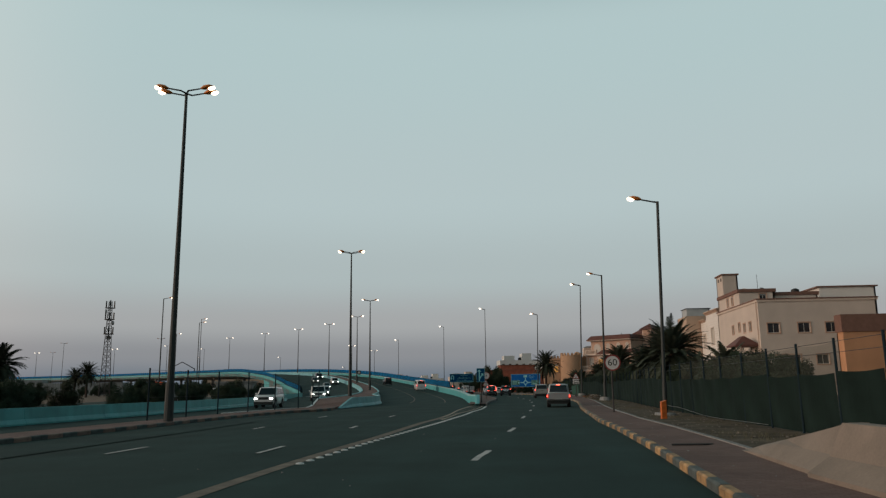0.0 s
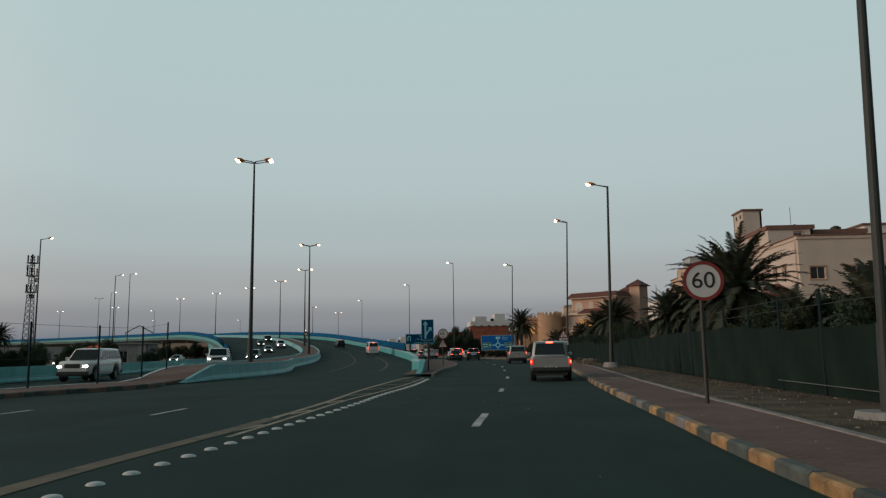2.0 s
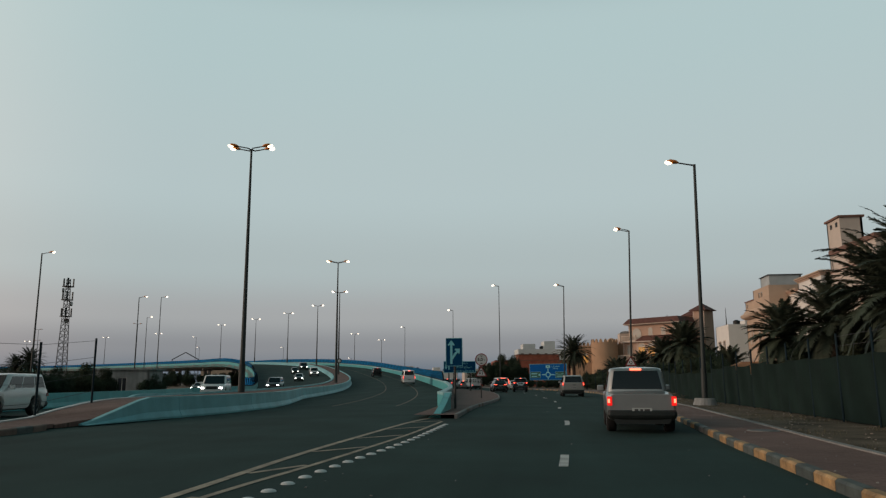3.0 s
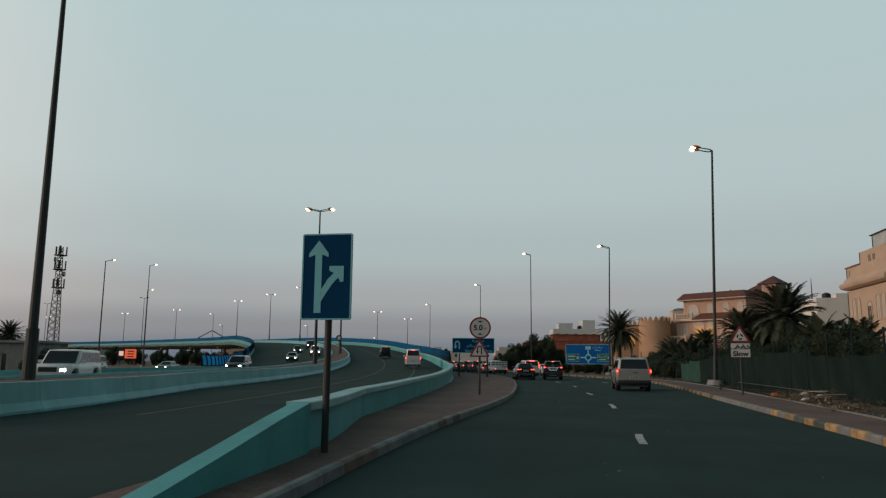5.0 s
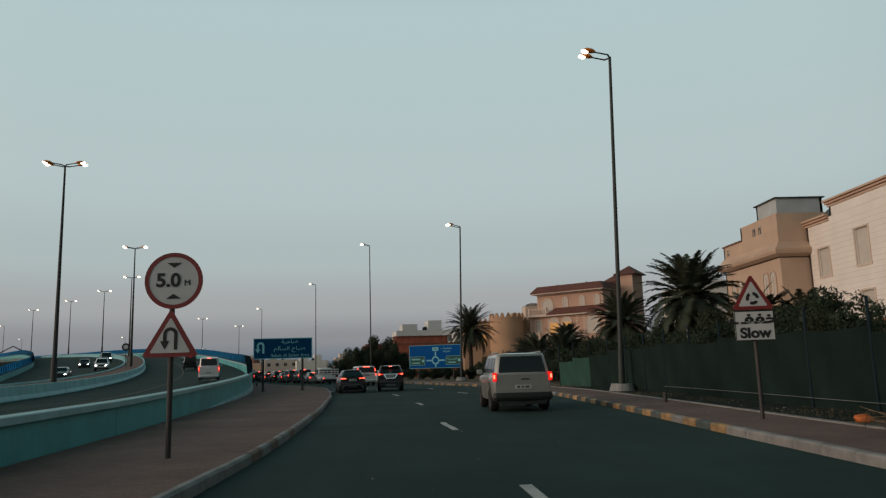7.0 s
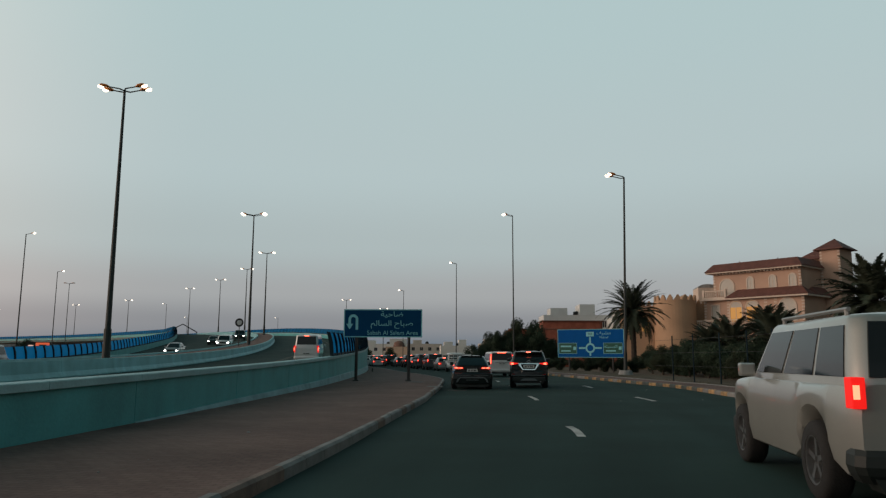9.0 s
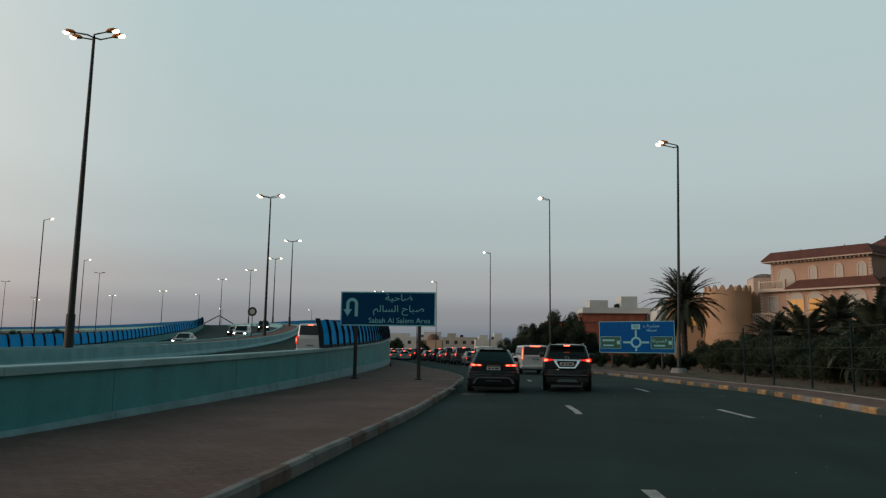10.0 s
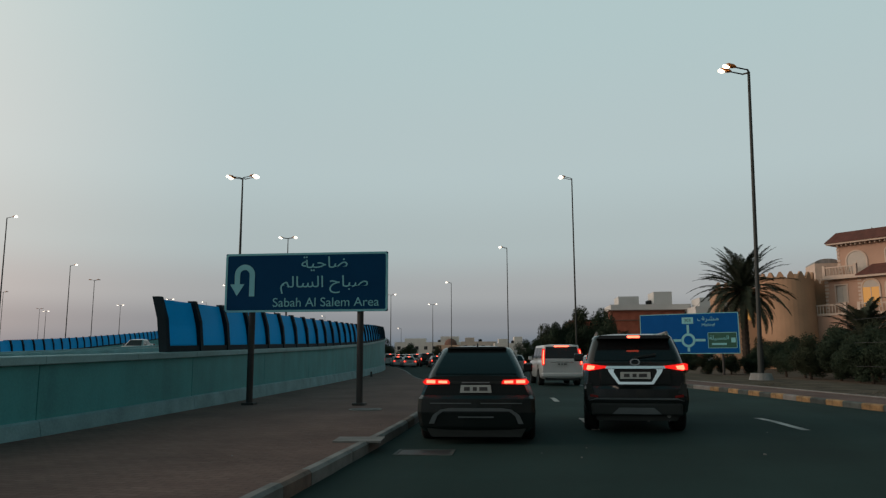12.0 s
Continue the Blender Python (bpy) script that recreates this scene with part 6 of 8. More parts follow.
for x, y, s, t in ((-13.6, 216, 0.9, 1.05), (-11.4, 218, 1.1, 1.15), (-9.2, 216.5, 1.25, 1.4), (-6.8, 218, 1.35, 1.5), (-4.4, 217, 1.3, 1.5), (-11.8, 221, 1.15, 1.3), (-8.0, 222, 1.35, 1.55), (-1.6, 219, 1.1, 1.25), (-3.6, 222, 1.3, 1.55), (5, 204, 0.8, 0.9), (12, 200, 0.9, 1.0), (15, 202, 1.0, 1.0), (19, 201, 1.0, 1.0), (12, 193, 0.9, 0.9), (16, 190, 1.0, 0.9), (21, 194, 1.1, 1.0), (25, 198, 1.1, 1.0), (29, 195, 1.2, 1.0), (31, 188, 1.2, 1.0)):
    shrub(int(rng.integers(4)), x, y, -0.05, s, rng.uniform(0, 360), "dark dense tree beside the far road", "trees beside the far road", t)
for x in np.arange(-3.5, 9, 1.7):
    shrub(int(rng.integers(4)), x, 184.5 - 0.25 * x + rng.uniform(-0.5, 0.5), -0.05, rng.uniform(0.5, 0.62), rng.uniform(0, 360), "low clipped dark shrub behind the direction sign", "shrubs behind the sign", 0.85)
for i in range(34):
    a = rng.uniform(0, 1)
    shrub(int(rng.integers(4)), -190 + 95 * a + rng.uniform(-12, 12), 200 + 190 * a + rng.uniform(-25, 25), -0.1, rng.uniform(0.9, 1.6), rng.uniform(0, 360), "dark tree on the open ground beyond the flyover", "trees beyond the flyover")


for i in range(44):
    y = rng.uniform(20, 128)
    wx = np.interp(y, [20, 55, 74, 95, 112, 140, 190, 205], [-25.3, -25.6, -27, -30.3, -34, -39.5, -52, -57])
    shrub(int(rng.integers(4)), wx - rng.uniform(4.5, 16), y, -0.1, rng.uniform(0.5, 0.85), rng.uniform(0, 360), "dark bushy tree behind the barrier of the oncoming road", "trees behind the barrier")


for i in range(30):
    shrub(int(rng.integers(4)), rng.uniform(-150, -50), rng.uniform(285, 335), -0.1, rng.uniform(1.2, 1.7), rng.uniform(0, 360), "dark tree seen under the flyover", "trees seen under the flyover")


def frond(bm_v, bm_f, rng, length, pitch, az, droop, leaf=0.55):
    """One feathered frond: an arching rib with leaflets on both sides."""
    n = 64
    pos, ang = np.array([0.0, 0.0, 0.0]), pitch
    d_az = np.array([math.cos(az), math.sin(az), 0])
    side = np.array([-math.sin(az), math.cos(az), 0])
    pts = []
    for k in range(n):
        d = d_az * math.cos(ang) + np.array([0, 0, math.sin(ang)])
        pts.append((pos.copy(), d))
        pos = pos + d * length / n
        ang -= droop / n * (0.4 + 1.3 * k / n)
    w = 0.035
    for (p, d), (q, e) in zip(pts, pts[1:]):
        k = len(bm_v)
        bm_v += [tuple(p + side * w), tuple(p - side * w), tuple(q - side * w * 0.9), tuple(q + side * w * 0.9)]
        bm_f.append((k, k + 1, k + 2, k + 3))
        w *= 0.972
    for k in range(6, n):
        p, d = pts[k]
        up = np.cross(d, side)
        ln = leaf * math.sin(math.pi * min(1, 0.12 + 0.82 * k / n)) * rng.uniform(0.8, 1.15)
        for s in (-1, 1):
            out = side * s * 0.78 + d * 0.62 - up * s * 0.0 + np.array([0, 0, -0.10 + 0.30 * rng.uniform(-0.3, 1)])
            out /= np.linalg.norm(out)
            wd = d * 0.034
            i = len(bm_v)
            tip = p + out * ln + np.array([0, 0, -0.10 * ln])
            mid = p + out * ln * 0.55
            bm_v += [tuple(p - wd), tuple(p + wd), tuple(mid + wd * 0.9), tuple(tip), tuple(mid - wd * 0.9)]
            bm_f.append((i, i + 1, i + 2, i + 3, i + 4))


def palm_meshes(seed, h, n_fronds, length, r=0.26):
    rng = np.random.default_rng(seed)
    bm = bmesh.new()
    z, k = -0.2, 0
    while z < h:
        rr = r * (1.15 - 0.25 * z / h) * (1.0 + 0.10 * (k % 2))
        add_tube(bm, (0, 0, z), (0, 0, z + 0.30), rr * 0.9, rr * 1.1, 12)
        z, k = z + 0.26, k + 1
    add_tube(bm, (0, 0, h - 0.3), (0, 0, h + 0.5), r * 1.35, r * 0.5, 12)
    trunk = mesh_of("trunk", bm, BARK)
    v, f = [], []
    for i in range(n_fronds):
        u = i / n_fronds
        frond(v, f, rng, length * rng.uniform(0.85, 1.1), radians(82 - 118 * u + rng.uniform(-9, 9)), i * 2.39996 + rng.uniform(-0.2, 0.2), radians(46 + 24 * u))
    me = bpy.data.meshes.new("crown")
    me.from_pydata(v, [], f)
    me.materials.append(PALM_LEAF)
    return trunk, me, h


PALMS = {"tall": palm_meshes(11, 6.9, 104, 4.5, 0.28), "mid": palm_meshes(12, 4.4, 84, 3.0), "broad": palm_meshes(14, 4.3, 88, 4.0, 0.3), "low": palm_meshes(13, 2.2, 60, 2.7)}


def palm(kind, x, y, z, s, turn, label="date palm with a full dark crown of arching fronds"):
    trunk, crown, h = PALMS[kind]
    ob = thing("palm_tree", label, "palm tree", pose(x, y, z, 0, 0, turn), "palms along the verge")
    a = new("trunk", trunk)
    a.parent, a.matrix_basis = ob, Matrix.Diagonal((s, s, s, 1))
    b = new("crown", crown)
    b.parent, b.matrix_basis = ob, Matrix.LocRotScale((0, 0, h * s), None, (s, s, s))


palm("broad", 12.9, 61.6, 0.15, 0.90, 20)
palm("low", 14.6, 52.0, 0.05, 0.95, 100)
palm("mid", 14.3, 67.5, 0.05, 1.0, 140)
palm("low", 14.0, 57.5, 0.05, 0.85, 60)
palm("mid", 14.0, 72.5, 0.05, 0.85, 200)
palm("mid", 13.6, 78.0, 0.05, 0.8, 260)
palm("low", 15.4, 80, 0.05, 0.85, 10)
palm("mid", 18.4, 128.0, 0.05, 1.22, 80)
palm("mid", 18.8, 145.5, 0.05, 1.1, 300)
palm("low", 18.9, 120.5, 0.05, 1.15, 330)
palm("low", 21.2, 119.5, 0.05, 1.1, 130)
palm("tall", 8.6, 187.5, -0.05, 1.0, 45, "tall date palm with drooping fronds beside the direction sign")
palm("mid", 20.1, 175.0, -0.05, 1.0, 120)
palm("low", 18.5, 168.0, -0.05, 0.8, 15)
palm("low", 14.0, 162.0, 0.0, 1.1, 190)
palm("low", 15.9, 151.0, 0.0, 0.9, 100)
palm("low", 13.4, 146.0, 0.0, 1.0, 270)
palm("mid", 26.5, 189.0, -0.05, 0.8, 220)
palm("low", 16.0, 181.0, -0.05, 1.2, 33)
palm("tall", -127.5, 214, -0.05, 1.0, 10, "far palm on the open ground")
palm("tall", -131.3, 214, -0.05, 0.85, 100, "far palm on the open ground")
palm("mid", -62, 84, -0.05, 1.1, 70, "far palm on the open ground")


# ---- vehicles ----
def car_paint(name, color, metal=0.3, rough=0.32, coat=0.7):
    return mat(name, color, rough=rough, metal=metal, var=0.05, scale=1.5, fine=60, coat=coat)


PAINT_BLACK = car_paint("black_car_paint", (0.008, 0.012, 0.012), 0.0, 0.26, 0.4)
PAINT_BROWN = car_paint("near_black_paint", (0.010, 0.013, 0.013), 0.0, 0.26, 0.4)
PAINT_WHITE_CAR = car_paint("white_car_paint", (0.62, 0.63, 0.62), 0.0)
PAINT_SILVER = car_paint("silver_car_paint", (0.34, 0.34, 0.33), 0.6)
PAINT_BEIGE = car_paint("grey_beige_paint", (0.33, 0.335, 0.31), 0.4)
PAINT_RED = car_paint("red_car_paint", (0.22, 0.02, 0.018), 0.2)
PAINT_BLUE = car_paint("dark_blue_car_paint", (0.02, 0.035, 0.075), 0.3)
PAINT_GREY = car_paint("grey_car_paint", (0.10, 0.105, 0.11), 0.5)
CAR_GLASS = mat("tinted_car_glass", (0.010, 0.012, 0.013), rough=0.06, var=0.0)
PLASTIC = mat("black_plastic_trim", (0.012, 0.017, 0.016), rough=0.65, var=0.15, scale=4)
TYRE = mat("tyre_rubber", (0.014, 0.014, 0.014), rough=0.9, var=0.2, scale=6, fine=50, bump=0.3)
RIM = mat("alloy_rim", (0.34, 0.34, 0.34), rough=0.35, metal=0.9, var=0.08)
GREY_TRIM = mat("dark_silver_trim", (0.12, 0.14, 0.145), rough=0.45, metal=0.4, var=0.06)
CHROME = mat("bright_silver_trim", (0.86, 0.90, 0.92), rough=0.16, metal=0.95, var=0.03)
TAIL_LIT = mat("tail_light_lit", (1.0, 0.014, 0.010), glow=0.85)
TAIL_CORE = mat("brake_light_core", (1.0, 0.115, 0.06), glow=5.0)
TAIL_DIM = mat("tail_light_red", (0.22, 0.012, 0.010), rough=0.2, var=0.05, coat=0.6)
HEADLIGHT = mat("headlight_lit", (1.0, 0.97, 0.90), glow=9.0)
HEAD_DIM = mat("headlight_clear", (0.45, 0.46, 0.47), rough=0.15, var=0.05)
PLATE_MAT = mat("number_plate", (0.50, 0.52, 0.50), rough=0.5, var=0.05)
PLATE_BAR = mat("plate_bars", (0.05, 0.05, 0.05), rough=0.5, var=0.05)


def crisp(ob, angle=38):
    for p in ob.data.polygons:
        p.use_smooth = True
    ob.data.set_sharp_from_angle(angle=radians(angle))
    return ob


def tyre_meshes(r, w):
    """A tyre and its rim with five spokes, the axle along x."""
    bm = bmesh.new()
    prof = [(0.62 * r, -w / 2), (0.9 * r, -w / 2), (0.98 * r, -w * 0.40), (r, -w * 0.25), (r, w * 0.25), (0.98 * r, w * 0.40), (0.9 * r, w / 2), (0.62 * r, w / 2)]
    rows = []
    n = 26
    for k in range(n):
        a = 2 * math.pi * k / n
        rows.append([bm.verts.new((x, q * math.cos(a), q * math.sin(a))) for q, x in prof])
    for k in range(n):
        s, t = rows[k], rows[(k + 1) % n]
        for i in range(len(prof) - 1):
            bm.faces.new((s[i], s[i + 1], t[i + 1], t[i]))
    bmesh.ops.recalc_face_normals(bm, faces=bm.faces)
    tyre = mesh_of("wheel", bm, TYRE, True)
    rim = bmesh.new()
    add_tube(rim, (-w * 0.3, 0, 0), (w * 0.3, 0, 0), r * 0.16, r * 0.16, 12)
    for k in range(5):
        a = 2 * math.pi * k / 5
        add_box(rim, -w * 0.38, w * 0.38, -r * 0.07, r * 0.07, r * 0.1, r * 0.62, 0, Matrix.Rotation(a, 4, "X"))
    rows = []
    for k in range(24):
        a = 2 * math.pi * k / 24
        rows.append([rim.verts.new((x, q * math.cos(a), q * math.sin(a))) for q, x in ((0.58 * r, -w * 0.47), (0.66 * r, -w * 0.49), (0.66 * r, w * 0.49), (0.58 * r, w * 0.47))])
    for k in range(24):
        s, t = rows[k], rows[(k + 1) % 24]
        for i in range(4):
            rim.faces.new((s[i], s[(i + 1) % 4], t[(i + 1) % 4], t[i]))
    add_tube(rim, (-0.01, 0, 0), (0.01, 0, 0), r * 0.6, r * 0.6, 20)
    return tyre, mesh_of("rim", rim, RIM)


WHEELS = {}


def lerp(a, b, u):
    return a + (b - a) * u


def vehicle(name, label, category, m, paint, L=4.8, W=1.86, H=1.80, clr=0.26, belt=1.12, hood=1.05, r=0.38, axles=(0.95, 3.70), cabin=(0.02, 3.55, 0.38, 2.75), top=0.74,
            trunk=None, splits=(0.03, 0.27, 0.30, 0.60, 0.63, 0.95), lights=((0.60, 0.93, 0.92, 1.10),), tail=TAIL_LIT, core=None, high=True, head=None, bumper=PLASTIC, plate_z=0.92,
            plate=True, rails=False, glass_rows=(0.14, 0.84), bumper_top=0.62, group=""):
    """A road vehicle built from its side lines: origin on the ground under the rear bumper, front towards +y."""
    ob = thing(name, label, category, m, group)
    hw = W / 2
    # lower body, with wheel arches cut by raising the underside over the axles
    ra = r + 0.07
    ys = sorted({0.0, 0.04, 0.12, 0.3, 0.6, L - 0.6, L - 0.3, L - 0.12, L - 0.03, L, *np.linspace(0.6, L - 0.6, 14), *(a + ra * math.cos(t) for a in axles for t in np.linspace(0, math.pi, 13)), *((trunk[0], trunk[0] + 0.02) if trunk else ()), *((cabin[1],))})
    bm = bmesh.new()
    rows = []
    for y in ys:
        e = min(1.0, y / 0.5)
        f = min(1.0, (L - y) / 0.9)
        w = hw * (0.90 + 0.10 * math.sin(e * math.pi / 2)) * (0.80 + 0.20 * math.sin(f * math.pi / 2))
        zt = belt
        if trunk and y < trunk[0]:
            zt = trunk[1]
        if y > cabin[1]:
            u = (y - cabin[1]) / (L - cabin[1])
            zt = lerp(belt, hood, min(1, u * 1.25)) - 0.22 * max(0, u - 0.75) / 0.25
        zb = clr + (0.10 if y < 0.2 or y > L - 0.3 else 0)
        for a in axles:
            if abs(y - a) < ra:
                zb = max(zb, r + math.sqrt(max(0, ra * ra - (y - a) ** 2)))
        h = zt - zb
        half = [(w * 0.82, zb), (w * 0.96, zb + min(0.07, h * 0.2)), (w, zb + h * 0.30), (w, zb + h * 0.62), (w * 0.985, zb + h * 0.86), (w * 0.95, zt - 0.012), (w * 0.86, zt + 0.012)]
        rows.append([bm.verts.new((x, y, z)) for x, z in half] + [bm.verts.new((0, y, zt + 0.03))] + [bm.verts.new((-x, y, z)) for x, z in half[::-1]])
    k = len(rows[0])
    for s, t in zip(rows, rows[1:]):
        for i in range(k):
            bm.faces.new((s[i], t[i], t[(i + 1) % k], s[(i + 1) % k]))
    bm.faces.new(rows[0])
    bm.faces.new(rows[-1][::-1])
    crisp(part("body", flat(bm), paint, ob))
    part("underbody", box(-hw * 0.80, hw * 0.80, 0.25, L - 0.3, clr + 0.02, clr + 0.34), PLASTIC, ob)
    # cabin: a rounded frustum
    y0b, y1b, y0t, y1t = cabin
    wb, wt = hw * 0.93, hw * top

    def yy0(v):
        return lerp(y0b, y0t, v**1.15)

    def yy1(v):
        return lerp(y1b, y1t, v**0.92)

    def ww(v):
        return lerp(wb, wt, v**1.25)

    def zz(v):
        return lerp(belt - 0.02, H, v)

    def ring(v, inset=0.0, lift=0.0):
        c = 0.20
        a, b, w = yy0(v) + inset, yy1(v) - inset, ww(v) - inset
        pts = []
        for cx, cy, a0 in ((w - c, b - c, 0), (-w + c, b - c, 90), (-w + c, a + c, 180), (w - c, a + c, 270)):
            for q in range(5):
                t = radians(a0 + 22.5 * q)
                pts.append((cx + c * math.cos(t), cy + c * math.sin(t), zz(v) + lift))
        return pts

    bm = bmesh.new()
    rings = [[bm.verts.new(p) for p in ring(v)] for v in (0, 0.25, 0.5, 0.75, 0.92)] + [[bm.verts.new(p) for p in ring(0.975, 0.02)], [bm.verts.new(p) for p in ring(1.0, 0.10)], [bm.verts.new(p) for p in ring(1.0, 0.32, 0.025)]]
    k = len(rings[0])
    for s, t in zip(rings, rings[1:]):
        for i in range(k):
            bm.faces.new((s[i], s[(i + 1) % k], t[(i + 1) % k], t[i]))
    bm.faces.new(rings[-1])
    bm.faces.new(rings[0][::-1])
    crisp(part("cabin", flat(bm), paint, ob))

    def glass(fn, nm, s0, s1, v0, v1):
        g = bmesh.new()
        ns, nv = 6, 4
        gr = {}
        for d in (0, 1):
            for i in range(ns + 1):
                for j in range(nv + 1):
                    gr[d, i, j] = g.verts.new(fn(lerp(s0, s1, i / ns), lerp(v0, v1, j / nv), 0.010 if d else -0.01))
        for i in range(ns):
            for j in range(nv):
                g.faces.new((gr[1, i, j], gr[1, i + 1, j], gr[1, i + 1, j + 1], gr[1, i, j + 1]))
        for i in range(ns):
            for j in (0, nv):
                g.faces.new((gr[0, i, j], gr[0, i + 1, j], gr[1, i + 1, j], gr[1, i, j]))
        for j in range(nv):
            for i in (0, ns):
                g.faces.new((gr[0, i, j], gr[0, i, j + 1], gr[1, i, j + 1], gr[1, i, j]))
        part(nm, flat(g), CAR_GLASS, ob)

    v0, v1 = glass_rows
    if splits is not None:
        for a, b in zip(splits[::2], splits[1::2]):
            for sgn in (1, -1):
                glass(lambda s, v, o: (sgn * (ww(v) + o), lerp(yy0(v) + 0.12, yy1(v) - 0.12, s), zz(v)), "side_window", a, b, v0, v1)
    glass(lambda s, v, o: (s * (ww(v) - 0.13), yy0(v) - o, zz(v)), "rear_window", -1, 1, v0, v1 + 0.04)
    glass(lambda s, v, o: (s * (ww(v) - 0.12), yy1(v) + o, zz(v)), "windscreen", -1, 1, 0.06, 0.92)
    # bumpers, lights, plate, mirrors, wheels
    part("rear_bumper", bumper_bm(hw, clr, bumper_top), bumper, ob)
    part("rear_skirt", prism([(-hw * 0.84, clr + 0.10), (hw * 0.84, clr + 0.10), (hw * 0.74, clr - 0.06), (-hw * 0.74, clr - 0.06)], 0.0, 0.3), PLASTIC, ob)
    part("front_bumper", box(-hw * 0.88, hw * 0.88, L - 0.25, L + 0.05, clr + 0.04, 0.58, 0.06), bumper, ob)
    for x0, x1, z0, z1 in lights:
        for sgn in (1, -1):
            a, b = sorted((sgn * x0 * hw, sgn * x1 * hw))
            part("tail_light", box(a, b, -0.035, 0.13, z0, z1, 0.012), tail, ob)
            if core:
                c0, c1 = sorted((sgn * lerp(x0, x1, 0.45) * hw, sgn * lerp(x0, x1, 0.9) * hw))
                part("brake_light", box(c0, c1, -0.043, -0.034, lerp(z0, z1, 0.3), lerp(z0, z1, 0.75)), core, ob)
    if high:
        zb_ = zz(0.93)
        part("high_brake_light", box(-0.16, 0.16, yy0(0.93) - 0.06, yy0(0.93) + 0.05, zb_ - 0.02, zb_ + 0.03, 0.008), core or TAIL_LIT, ob)
    for sgn in (1, -1):
        a, b = sorted((sgn * hw * 0.58, sgn * hw * 0.84))
        part("headlight", box(a, b, L - 0.12, L + 0.012, hood - 0.33, hood - 0.20, 0.02), head or HEAD_DIM, ob)
        x = sgn * (hw + 0.09)
        part("mirror", box(min(x - 0.10, x + 0.10), max(x - 0.10, x + 0.10), cabin[1] - 0.55, cabin[1] - 0.42, belt + 0.02, belt + 0.19, 0.03), paint, ob)
    part("grille", box(-hw * 0.44, hw * 0.44, L - 0.05, L + 0.015, hood - 0.36, hood - 0.12, 0.02), PLASTIC, ob)
    if plate:
        pl = part("plate", box(-0.26, 0.26, -0.052, -0.036, plate_z - 0.06, plate_z + 0.06), PLATE_MAT, ob)
        for x0, x1 in ((-0.20, -0.10), (-0.05, 0.02), (0.06, 0.20)):
            part("plate_bar", box(x0, x1, -0.057, -0.0525, plate_z - 0.03, plate_z + 0.03), PLATE_BAR, pl)
    if rails:
        for sgn in (1, -1):
            bm = tube((sgn * (wt - 0.06), y0t + 0.25, H + 0.05), (sgn * (wt - 0.06), y1t - 0.3, H + 0.05), 0.022, n=8)
            for y in (y0t + 0.3, y1t - 0.35):
                add_tube(bm, (sgn * (wt - 0.06), y, H - 0.06), (sgn * (wt - 0.06), y, H + 0.05), 0.025, 0.025, 8)
            part("roof_rail", bm, STEEL, ob)
    key = (r, 0.27)
    if key not in WHEELS:
        WHEELS[key] = tyre_meshes(*key)
    for a in axles:
        for sgn in (1, -1):
            wheel = new("wheel", WHEELS[key][0])
            wheel.parent, wheel.location = ob, (sgn * (hw - 0.135), a, r)
            rim = new("rim", WHEELS[key][1])
            rim.parent = wheel
    return ob


def bumper_bm(hw, clr, top):
    """A bumper that bulges in the middle of its height and tucks in below."""
    bm = bmesh.new()
    rows = []
    for z, w, y in ((clr + 0.02, 0.88, 0.03), (clr + 0.10, 0.95, -0.045), (lerp(clr, top, 0.55), 0.985, -0.075), (top - 0.05, 0.975, -0.07), (top, 0.95, -0.03)):
        ring = []
        for x, dy in ((-1, 0.30), (-1, 0.10), (-0.93, 0.025), (-0.6, 0.0), (0, -0.012), (0.6, 0.0), (0.93, 0.025), (1, 0.10), (1, 0.30)):
            ring.append(bm.verts.new((x * w * hw, y + dy, z)))
        rows.append(ring)
    for s, t in zip(rows, rows[1:]):
        for i in range(8):
            bm.faces.new((s[i], s[i + 1], t[i + 1], t[i]))
    bm.faces.new(rows[0][::-1])
    bm.faces.new(rows[-1])
    return flat(bm)


def leaned(bm, z, k=0.2):
    """Tilts a rear trim back so that its face looks a little upwards."""
    for v in bm.verts:
        v.co.y += (v.co.z - z) * k
    return bm


def wedge(parent, name, pts, y0, y1, material):
    """A shape given for one side in x, z and built on both."""
    for sgn in (1, -1):
        part(name, prism([(sgn * x, z) for x, z in pts], y0, y1), material, parent)


